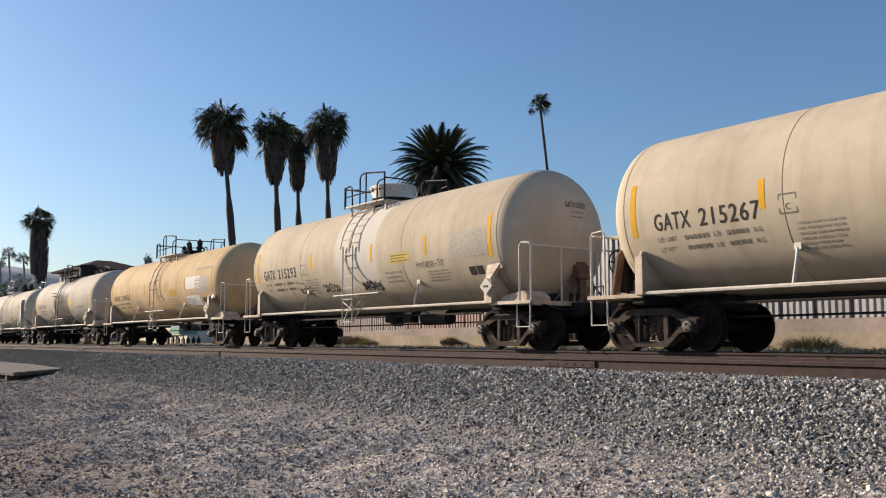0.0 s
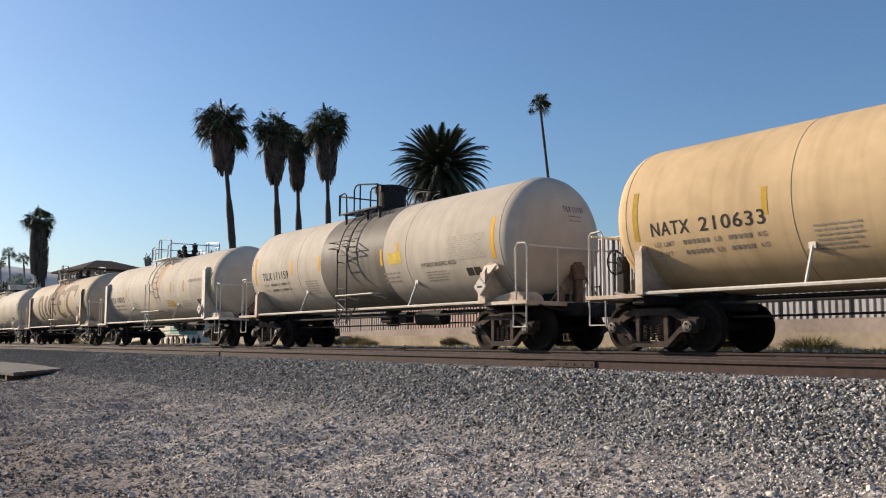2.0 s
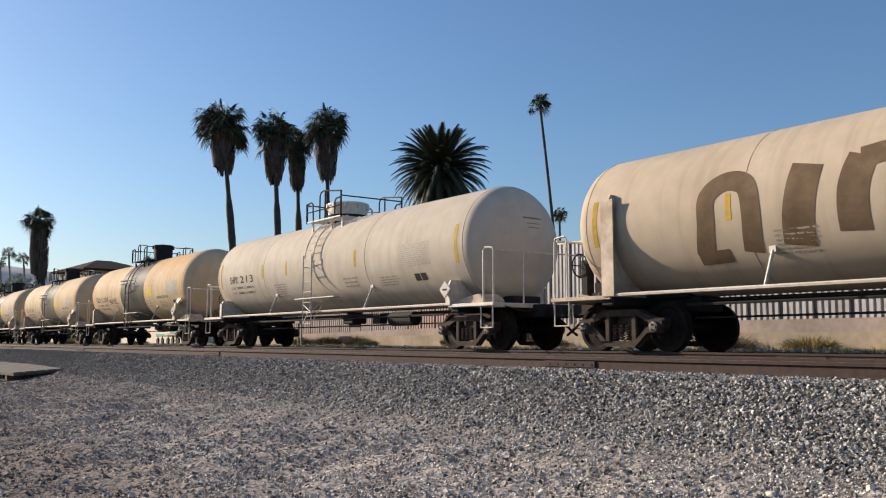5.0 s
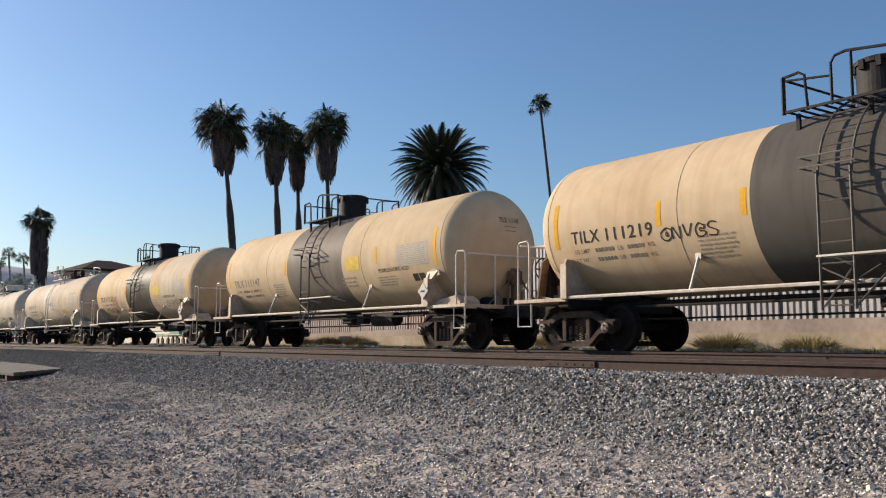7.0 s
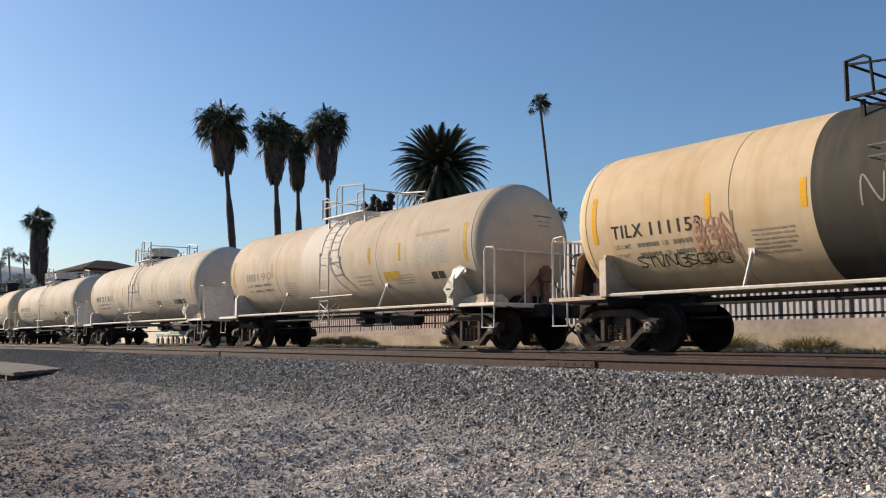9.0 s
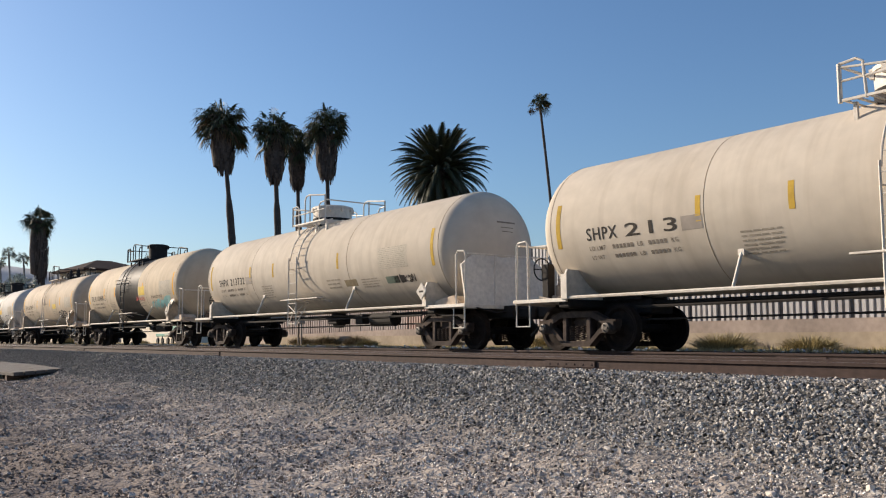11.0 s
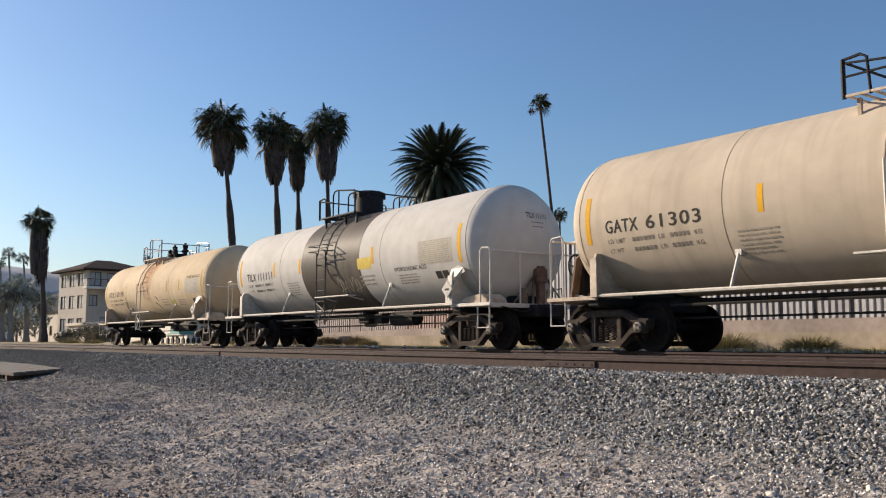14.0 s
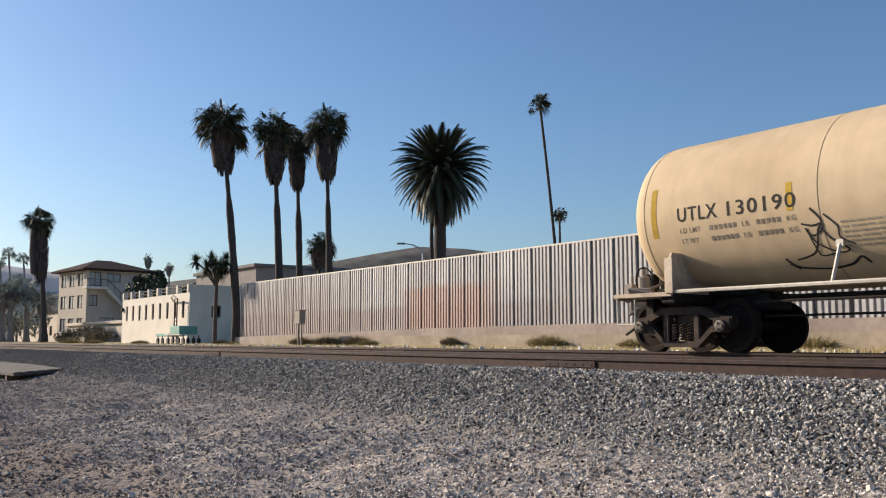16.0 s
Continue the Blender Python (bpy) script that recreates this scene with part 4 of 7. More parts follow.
def date_palm(base, height, radius, label, seed):
    rnd = random.Random(seed)
    p = tagged(empty("date_palm", pose(*base)), label, "palm tree")
    pts = [(0.0, 0.0, height * i / 14) for i in range(15)]
    part("trunk", sweep(pts, 0.42, 0.40, 12, 0.1, seed), M["trunk"], p, smooth=True)
    v, f = [], []
    top = Vector((0, 0, height))
    for k in range(230):
        az = k * 2.39996 + rnd.uniform(-0.2, 0.2)
        e0 = radians(-72 + 158 * ((k + 0.5) / 230) ** 1.05)
        ln = radius * rnd.uniform(0.94, 1.10) * (0.90 if e0 > 1.05 else 1.0 if e0 > -0.3 else 0.98)
        pos = top + Vector((math.cos(az) * 0.3, math.sin(az) * 0.3, 0.35 * math.sin(e0) + 0.1))
        e = e0
        n = 16
        seg = ln / n
        rach = []
        for s in range(n + 1):
            rach.append((pos.copy(), e))
            pos = pos + Vector((math.cos(az) * math.cos(e), math.sin(az) * math.cos(e), math.sin(e))) * seg
            e -= radians(2.2 + 3.8 * s / n) * (0.6 if e0 > 1.05 else 1.1 if e0 > -0.2 else 0.9)
            e = max(e, radians(-86))
        side = Vector((-math.sin(az), math.cos(az), 0))
        for s in range(n):
            a, b = rach[s][0], rach[s + 1][0]
            i = len(v)
            w = side * 0.035 * (1 - s / (n + 2))
            v += [a - w, a + w, b + w, b - w]
            f.append((i, i + 1, i + 2, i + 3))
            if s < 2:
                continue
            d = (b - a).normalized()
            for q in range(4):
                o = a + (b - a) * (q / 4)
                ll = 0.56 * math.sin(math.pi * min(0.97, 0.18 + 0.8 * s / n)) + 0.12
                for sg in (-1, 1):
                    tip = o + (d * 0.86 + side * sg * 0.5 + Vector((0, 0, -0.38))).normalized() * ll * rnd.uniform(0.85, 1.1)
                    i = len(v)
                    v += [o - d * 0.02, o + d * 0.055, tip]
                    f.append((i, i + 1, i + 2))
    ob_from("crown", v, f, M["date"], p, "dense crown of arching feather fronds")
    v, f = [], []
    for k in range(260):
        a, t = rnd.uniform(0, 6.283), rnd.random()
        rad = 0.42 + 0.55 * math.sin(math.pi * min(1, t * 1.1))
        q = top + Vector((math.cos(a) * rad, math.sin(a) * rad, -0.1 - 1.5 * (1 - t)))
        wv = Vector((-math.sin(a), math.cos(a), 0)) * 0.09
        o = q + Vector((math.cos(a) * 0.25, math.sin(a) * 0.25, 0.35))
        i = len(v)
        v += [q - wv, q + wv, o + wv, o - wv]
        f.append((i, i + 1, i + 2, i + 3))
    ob_from("boot", v, f, M["skirt"], p, "brown stubs of cut fronds under the crown")


def leafy_tree(base, height, width, label, seed, name="tree", leaves=2200, leaf=0.28, lift=0.35, material="leaf"):
    rnd = random.Random(seed)
    p = tagged(empty(name, pose(*base)), label, "tree" if name == "tree" else "shrub")
    bm = bmesh.new()
    tube(bm, [(0, 0, -0.1), (0.05, 0.0, height * lift), (0.1, 0.05, height * 0.7)], height * 0.03 + 0.03, 7, 0.03)
    clumps = []
    for k in range(11):
        a = rnd.uniform(0, 6.283)
        r = width * 0.5 * rnd.uniform(0.15, 0.85)
        z = height * (lift + (1 - lift) * rnd.uniform(0.2, 0.9))
        c = Vector((math.cos(a) * r, math.sin(a) * r, z))
        clumps.append((c, width * rnd.uniform(0.14, 0.26)))
        tube(bm, [(0.05, 0, height * lift * 0.9), tuple(c * 0.6 + Vector((0, 0, height * lift * 0.45))), tuple(c)], height * 0.012 + 0.015, 5, 0.015)
    part("trunk", bm, M["bark"], p)
    v, f = [], []
    for k in range(leaves):
        c, r = clumps[k % len(clumps)]
        d = Vector((rnd.gauss(0, 1), rnd.gauss(0, 1), rnd.gauss(0, 0.8))).normalized() * r * rnd.random() ** 0.4
        q = c + d
        a = Vector((rnd.gauss(0, 1), rnd.gauss(0, 1), rnd.gauss(0, 1))).normalized() * leaf * rnd.uniform(0.5, 1)
        b = a.cross(Vector((rnd.gauss(0, 1), rnd.gauss(0, 1), rnd.gauss(0, 1)))).normalized() * leaf * 0.4
        i = len(v)
        v += [q - a, q + b, q + a, q - b]
        f.append((i, i + 1, i + 2, i + 3))
    ob_from("crown", v, f, M[material], p)
    return p


def weed_clump(base, w, h, label, seed, material, blades=420):
    rnd = random.Random(seed)
    v, f = [], []
    for k in range(blades):
        a, r = rnd.uniform(0, 6.283), w * 0.5 * rnd.random() ** 0.6
        q = Vector((math.cos(a) * r * 0.6, math.sin(a) * r * 0.6, -0.05))
        hh = h * rnd.uniform(0.4, 1.05) * (1 - 0.5 * (r / (w * 0.5)) ** 2)
        tip = Vector((math.cos(a) * r * 1.25, math.sin(a) * r * 1.25, hh))
        wv = Vector((rnd.uniform(-1, 1), rnd.uniform(-1, 1), 0)).normalized() * 0.007
        tip += Vector((rnd.gauss(0, 0.05), rnd.gauss(0, 0.05), rnd.gauss(0, 0.03))) * w
        mid = (q + tip) * 0.5 + Vector((0, 0, 0.08 * h))
        i = len(v)
        v += [q - wv, q + wv, mid + wv, mid - wv, tip]
        f += [(i, i + 1, i + 2, i + 3), (i + 3, i + 2, i + 4)]
    o = ob_from("weed_clump", v, f, M[material])
    o.matrix_basis = pose(*base)
    tagged(o, label, "plant", "dry weeds along the fence")


WASH = "tall fan palm with a dark crown and brown skirt"
fan_palm((-51.52, 22.03, 0.05), (-0.77, -1.05, 0), 13.05, 1.72, 2.3, 0.74, 0.21, "tall fan palm with brown skirt beside the fence end", 1, 70, 0.2)
fan_palm((-51.25, 24.78, 0.10), (-0.40, -0.55, 0), 12.89, 1.45, 2.5, 0.7, 0.21, WASH, 2, 60, 0.1)
fan_palm((-54.13, 27.62, 0.10), (-0.27, -0.36, 0), 13.01, 1.3, 2.4, 0.6, 0.2, WASH, 3, 52, 0.1)
fan_palm((-50.29, 27.78, 0.10), (-0.26, -0.35, 0), 13.30, 1.5, 2.6, 0.72, 0.19, WASH, 4, 62, 0.1)
fan_palm((-57.03, 40.61, 0.10), (-0.06, -0.08, 0), 11.72, 1.3, 0, 0.5, 0.17, "thin palm trunk behind a feather palm", 9, 20, 0.3)
fan_palm((-69.22, 66.29, 0.10), (-1.25, -1.71, 0), 25.44, 1.25, 0, 0.4, 0.17, "very tall thin leaning palm with a small crown", 6, 34, 0.5)
fan_palm((-70.72, 67.64, 0.10), (-0.03, -0.05, 0), 13.80, 0.9, 0.5, 0.3, 0.14, "short fan palm far behind the fence", 7, 26, 0.1)
fan_palm((-101.79, 21.71, 0.10), (-0.70, -0.96, 0), 12.35, 1.7, 5.3, 0.92, 0.22, "fan palm with a long thick skirt of dead fronds", 8, 64, 0.1)
fan_palm((-185.83, 33.79, 0.10), (-0.81, -1.11, 0), 16.53, 1.4, 0, 0.4, 0.2, "distant slim fan palm", 21, 26, 0.2)
fan_palm((-184.12, 36.14, 0.10), (-0.83, -1.13, 0), 15.44, 1.3, 0, 0.4, 0.2, "distant slim fan palm", 22, 26, 0.2)
fan_palm((-186.91, 32.31, 0.10), (-0.63, -0.87, 0), 14.56, 1.2, 0, 0.4, 0.2, "distant slim fan palm", 23, 26, 0.2)
fan_palm((-160.43, 51.62, 0.10), (-0.29, -0.40, 0), 14.53, 0.9, 1.2, 0.6, 0.2, "distant slim fan palm", 24, 24, 0.2)
fan_palm((-158.22, 54.65, 0.10), (-0.25, -0.34, 0), 13.10, 0.9, 1.2, 0.5, 0.2, "distant slim fan palm", 25, 24, 0.2)
fan_palm((-109.39, 19.78, 0.10), (-0.14, -0.19, 0), 4.77, 2.2, 1.0, 0.6, 0.25, "low bushy palm with drooping leaves", 31, 26, 0.3)
fan_palm((-110.51, 21.63, 0.10), (-0.15, -0.21, 0), 5.39, 2.2, 1.2, 0.6, 0.25, "low bushy palm with drooping leaves", 32, 26, 0.3)
fan_palm((-109.95, 19.01, 0.10), (-0.13, -0.18, 0), 4.46, 2.0, 1.0, 0.6, 0.25, "low bushy palm with drooping leaves", 33, 26, 0.3)
fan_palm((-110.59, 23.22, 0.10), (0.01, 0.01, 0), 3.93, 1.8, 1.0, 0.6, 0.2, "low bushy palm with drooping leaves", 34, 26, 0.3)
fan_palm((-66.90, 35.56, 0.10), (0.19, 0.26, 0), 7.64, 1.25, 1.3, 0.8, 0.2, "shaggy short palm behind the fence", 35, 60, 0.2)
date_palm((-50.19, 36.40, 0.10), 11.88, 3.4, "broad feather palm with a dense round crown", 5)

# ---- the train ----
V0, V1, V2 = 17.3194, 0.0273954, -0.00229734


def travel(t):
    """Way of the train since 8 s."""
    u = t - 8.0
    return V0 * u + V1 * u * u + V2 * u ** 3


SPIN = []
CARS = []
CACHE = {}


def shared(key, make, parent, m=None):
    """A part whose mesh is built once and shared by the later cars."""
    if key not in CACHE:
        CACHE[key] = make(parent)
        if m is not None:
            CACHE[key].matrix_basis = m
        return CACHE[key]
    return again(CACHE[key], parent, m)


def on_tank(R, x, a):
    a = radians(a)
    return (x, -R * math.cos(a), R * math.sin(a))


def patch(name, R, x0, x1, a0, a1, material, parent, label="", lift=0.004):
    """A piece of film or paint that follows the shell; angles in degrees above the near side's middle line."""
    n = max(2, int(abs(a1 - a0) / 5) + 1)
    v, f = [], []
    for k in range(n + 1):
        a = a0 + (a1 - a0) * k / n
        v += [on_tank(R + lift, x0, a), on_tank(R + lift, x1, a)]
    for k in range(n):
        f.append((2 * k, 2 * k + 1, 2 * k + 3, 2 * k + 2))
    return ob_from(name, v, f, material, parent, label, smooth=True)


def text_lines(R, x0, x1, a0, a1, n, material, parent, seed=0, name="stencil_print", thick=1.0):
    """Rows of small unreadable print as plain word-long bars, one mesh a block."""
    r = random.Random(seed)
    v, f = [], []
    for k in range(n):
        a = a0 + (a1 - a0) * (k + 0.5) / n
        end = x0 + (x1 - x0) * r.uniform(0.75, 1.0)
        h = abs(a1 - a0) / n * 0.2 * thick
        x = x0
        while x < end - 0.03:
            w = min(r.uniform(0.07, 0.24), end - x)
            i = len(v)
            v += [on_tank(R + 0.0045, x, a - h), on_tank(R + 0.0045, x + w, a - h), on_tank(R + 0.0045, x + w, a + h), on_tank(R + 0.0045, x, a + h)]
            f.append((i, i + 1, i + 2, i + 3))
            x += w + r.uniform(0.02, 0.05)
    return tagged(ob_from(name, v, f, material, parent), kind="stuff")


GLYPHS = {}


def lettering(R, txt, x, a, height, width, material, parent, name="lettering"):
    """Painted words that follow the shell, width metres wide."""
    if txt not in GLYPHS:
        cu = bpy.data.curves.new(name, "FONT")
        cu.body = txt
        cu.size = 1.0
        cu.resolution_u = 3
        cu.space_character = 1.14
        cu.offset = 0.009
        tmp = new("tmp_text", cu)
        GLYPHS[txt] = tmp.to_mesh().copy()
        tmp.to_mesh_clear()
        bpy.data.objects.remove(tmp)
        bpy.data.curves.remove(cu)
    bm = bmesh.new()
    bm.from_mesh(GLYPHS[txt])
    xs = [v.co.x for v in bm.verts]
    ys = [v.co.y for v in bm.verts]
    rows = max(2, int(height / 0.035))
    for k in range(1, rows):
        bmesh.ops.bisect_plane(bm, geom=bm.verts[:] + bm.edges[:] + bm.faces[:], plane_co=(0, max(ys) * k / rows, 0), plane_no=(0, 1, 0))
    sx, sy = width / (max(xs) - min(xs)), height / max(ys)
    for v in bm.verts:
        u, w = (v.co.x - min(xs)) * sx, v.co.y * sy
        v.co = on_tank(R + 0.005, x + u, a + math.degrees(w / R))
    if height < 0.2:
        return tagged(part(name, bm, material, parent), kind="stuff")
    bm.verts.index_update()
    seen, letters = set(), []
    for start in bm.verts:
        if start.index in seen:
            continue
        todo, faces = [start], {}
        seen.add(start.index)
        while todo:
            for f in todo.pop().link_faces:
                faces[f] = True
                for q in f.verts:
                    if q.index not in seen:
                        seen.add(q.index)
                        todo.append(q)
        if faces:
            order = {}
            for f in faces:
                for q in f.verts:
                    order.setdefault(q.index, len(order))
            at = {q.index: q.co.copy() for f in faces for q in f.verts}
            letters.append(ob_from("letter", [at[k] for k in order], [tuple(order[q.index] for q in f.verts) for f in faces], material, parent))
    bm.free()
    return letters


def stroke(name, R, pts, width, material, parent, lift=0.005):
    """A painted stroke through (x, angle) points."""
    v, f = [], []
    n, m = len(pts), max(1, math.ceil(width / 0.09))
    for i, (x, a) in enumerate(pts):
        xa, aa = pts[max(0, i - 1)]
        xb, ab = pts[min(n - 1, i + 1)]
        dx, dz = xb - xa, math.radians(ab - aa) * R
        ln = math.hypot(dx, dz) or 1
        nx, nz = -dz / ln * width / 2, dx / ln * width / 2
        for k in range(m + 1):
            w = 1 - 2 * k / m
            v.append(on_tank(R + lift, x + nx * w, a + math.degrees(nz * w / R)))
    for i in range(n - 1):
        for k in range(m):
            q = i * (m + 1) + k
            f.append((q, q + 1, q + m + 2, q + m + 1))
    return ob_from(name, v, f, material, parent)


def make_wheelset(parent):
    bm = bmesh.new()
    for s in (-1, 1):
        prof = [(0.82, 0.10), (0.82, 0.16), (0.755, 0.20), (0.735, 0.34), (0.785, 0.39), (0.785, 0.455), (0.69, 0.462), (0.665, 0.488), (0.65, 0.48), (0.65, 0.385), (0.70, 0.34), (0.71, 0.18), (0.66, 0.13), (0.66, 0.09)]
        lathe(bm, [(s * a, r) for a, r in prof], "y", 36)
    lathe(bm, [(-1.02, 0.07), (-0.82, 0.085), (0.82, 0.085), (1.02, 0.07)], "y", 14)
    o = part("wheelset", bm, M["wheel"], parent)
    return o


def make_side_frame(parent):
    """Cast truck side: arched top chord, pedestals and a bottom chord; local x along the car."""
    bm = bmesh.new()
    y0, y1 = -0.09, 0.09
    top = [(-1.08, 0.62), (-0.80, 0.64), (-0.42, 0.80), (0.42, 0.80), (0.80, 0.64), (1.08, 0.62)]
    bot = [(-0.95, 0.50), (-0.66, 0.46), (-0.36, 0.20), (0.36, 0.20), (0.66, 0.46), (0.95, 0.50)]

    def bar(pts, h):
        for (xa, za), (xb, zb) in zip(pts, pts[1:]):
            vs = [bm.verts.new(p) for p in ((xa, y0, za - h), (xb, y0, zb - h), (xb, y0, zb), (xa, y0, za), (xa, y1, za - h), (xb, y1, zb - h), (xb, y1, zb), (xa, y1, za))]
            for q in ((0, 1, 2, 3), (7, 6, 5, 4), (0, 4, 5, 1), (3, 2, 6, 7), (0, 3, 7, 4), (1, 5, 6, 2)):
                bm.faces.new([vs[k] for k in q])
    bar(top, 0.13)
    bar(bot, 0.11)
    for s in (-1, 1):
        box(bm, min(s * 0.40, s * 0.27), max(s * 0.40, s * 0.27), y0 + 0.01, y1 - 0.01, 0.18, 0.70, 0.02)
        box(bm, s * 0.889 - 0.19, s * 0.889 + 0.19, y0 - 0.03, y1, 0.40, 0.60, 0.03)
    bmesh.ops.recalc_face_normals(bm, faces=bm.faces[:])
    return part("side_frame", bm, M["truck"], parent)


def make_spring(parent):
    bm = bmesh.new()
    n = 44
    tube(bm, [(0.055 * math.cos(k * 0.9), 0.055 * math.sin(k * 0.9), 0.21 + 0.30 * k / n) for k in range(n + 1)], 0.014, 4)
    return part("spring", bm, M["truck"], parent)


def make_bearing(parent):
    bm = bmesh.new()
    lathe(bm, [(-0.13, 0.055), (-0.12, 0.10), (-0.03, 0.115), (0.10, 0.12)], "y", 16)
    for k in range(3):
        a = k * 2.094
        lathe(bm, [(-0.15, 0.018), (-0.115, 0.02)], "y", 6, (0.06 * math.cos(a), 0, 0.06 * math.sin(a)))
    return part("bearing_cap", bm, M["bearing"], parent)


def make_bolster(parent):
    bm = bmesh.new()
    box(bm, -0.2, 0.2, -0.95, 0.95, 0.50, 0.72, 0.03)
    lathe(bm, [(0.72, 0.2), (0.80, 0.2)], "z", 16)
    box(bm, -0.62, -0.55, -0.8, 0.8, 0.40, 0.52)
    box(bm, 0.55, 0.62, -0.8, 0.8, 0.40, 0.52)
    return part("bolster", bm, M["truck"], parent)


def make_shoe(parent):
    bm = bmesh.new()
    n = 6
    rows = []
    for k in range(n + 1):
        a = radians(-28 + 56 * k / n)
        rows.append([bm.verts.new((r * math.cos(a), y, r * math.sin(a))) for r, y in ((0.47, -0.05), (0.55 if abs(k - 3) > 1 else 0.60, -0.05), (0.55 if abs(k - 3) > 1 else 0.60, 0.05), (0.47, 0.05))])
    for u, v in zip(rows, rows[1:]):
        for k in range(4):
            bm.faces.new((u[k], u[(k + 1) % 4], v[(k + 1) % 4], v[k]))
    bm.faces.new(rows[0][::-1])
    bm.faces.new(rows[-1])
    bmesh.ops.recalc_face_normals(bm, faces=bm.faces[:])
    return part("brake_shoe", bm, M["truck"], parent)


def make_truck(car, x):
    t = empty("truck", pose(x, 0, 0), car)
    for s in (-1, 1):
        shared("side_frame", make_side_frame, t, pose(0, s * 1.0, 0))
        for k in (-0.16, 0.0, 0.16):
            shared("spring", make_spring, t, pose(k, s * 1.02, 0))
        for ax in (-0.889, 0.889):
            shared("bearing", make_bearing, t, pose(ax, s * 1.06, 0.457, 0, 0, 0 if s < 0 else 180))
    shared("bolster", make_bolster, t, pose(0, 0, 0))
    for ax in (-0.889, 0.889):
        w = shared("wheelset", make_wheelset, t, pose(ax, 0, 0.457))
        SPIN.append((w, ax, random.uniform(0, 360)))
        for s in (-1, 1):
            shared("shoe", make_shoe, t, pose(ax, s * 0.73, 0.457, 0, 0, 180 if ax > 0 else 0))


def make_tank(R, hs, material):
    def f(parent):
        bm = bmesh.new()
        prof = []
        for k in range(0, 13):
            a = math.pi / 2 * k / 12
            prof.append((-hs - R * 0.5 * math.cos(a), max(0.02, R * math.sin(a))))
        for k in range(1, 12):
            prof.append((-hs + 2 * hs * k / 12, R))
        for k in range(12, -1, -1):
            a = math.pi / 2 * k / 12
            prof.append((hs + R * 0.5 * math.cos(a), max(0.02, R * math.sin(a))))
        lathe(bm, prof, "x", 72)
        return part("tank", bm, material, parent, smooth=True)
    return f


def make_seam(R, material):
    def f(parent):
        bm = bmesh.new()
        rings = []
        for dx, rr in ((-0.012, R - 0.005), (-0.006, R + 0.004), (0.006, R + 0.004), (0.012, R - 0.005)):
            rings.append([bm.verts.new((dx, rr * math.cos(t), rr * math.sin(t))) for t in [2 * math.pi * k / 60 for k in range(60)]])
        for u, v in zip(rings, rings[1:]):
            for k in range(60):
                bm.faces.new((u[k], u[(k + 1) % 60], v[(k + 1) % 60], v[k]))
        bmesh.ops.recalc_face_normals(bm, faces=bm.faces[:])
        return part("weld_seam", bm, material, parent, smooth=True)
    return f


def make_bracket(R, zc, ztop, material, tall, horn):
    """Upright saddle plate between sill and shell, with a flange along its outer edge; near side is -y."""
    def f(parent):
        bm = bmesh.new()
        yo = -1.50
        out = [(yo, 1.03), (yo, ztop - 0.12), (yo + 0.06, ztop)]
        inn = []
        n = 8
        for k in range(n + 1):
            z = ztop - (ztop - 1.03) * k / n
            dz = abs(z - zc)
            yy = -math.sqrt(max(0.0, R * R - dz * dz)) + 0.02 if dz < R else -0.3
            inn.append((min(-0.45, max(yy, yo + 0.03)), z))
        pts = out + inn
        vs = []
        for x in (-0.025, 0.025):
            vs.append([bm.verts.new((x, y, z)) for y, z in pts])
        bm.faces.new(vs[0])
        bm.faces.new(vs[1][::-1])
        m = len(pts)
        for k in range(m):
            bm.faces.new((vs[0][k], vs[1][k], vs[1][(k + 1) % m], vs[0][(k + 1) % m]))
        w = 0.16 if tall else 0.09
        box(bm, -w, w, yo - 0.03, yo, 1.03, ztop - 0.1, 0.008)
        if horn:
            prof = [(-0.13, 1.03), (0.13, 1.03), (0.11, 1.28), (0.17, 1.48), (0.13, 1.62), (0.24, 1.74), (0.42, 1.80), (0.36, 1.90), (0.16, 1.96), (-0.10, 1.88), (-0.15, 1.66), (-0.12, 1.40)]
            rows = []
            for lift in (0.0, 0.03):
                row = []
                for px, pz in [(-horn * u, w) for u, w in prof]:
                    near = -math.sqrt(max(0.0, R * R - (pz - zc) ** 2))
                    py = -1.535 + (near + 1.49) * max(0.0, pz - 1.45) / 0.5
                    row.append(bm.verts.new((px, py - lift, pz)))
                rows.append(row)
            bm.faces.new(rows[0])
            bm.faces.new(rows[1][::-1])
            for k in range(len(prof)):
                j = (k + 1) % len(prof)
                bm.faces.new((rows[0][k], rows[0][j], rows[1][j], rows[1][k]))
        bmesh.ops.recalc_face_normals(bm, faces=bm.faces[:])
        return part("bracket", bm, material, parent)
    return f


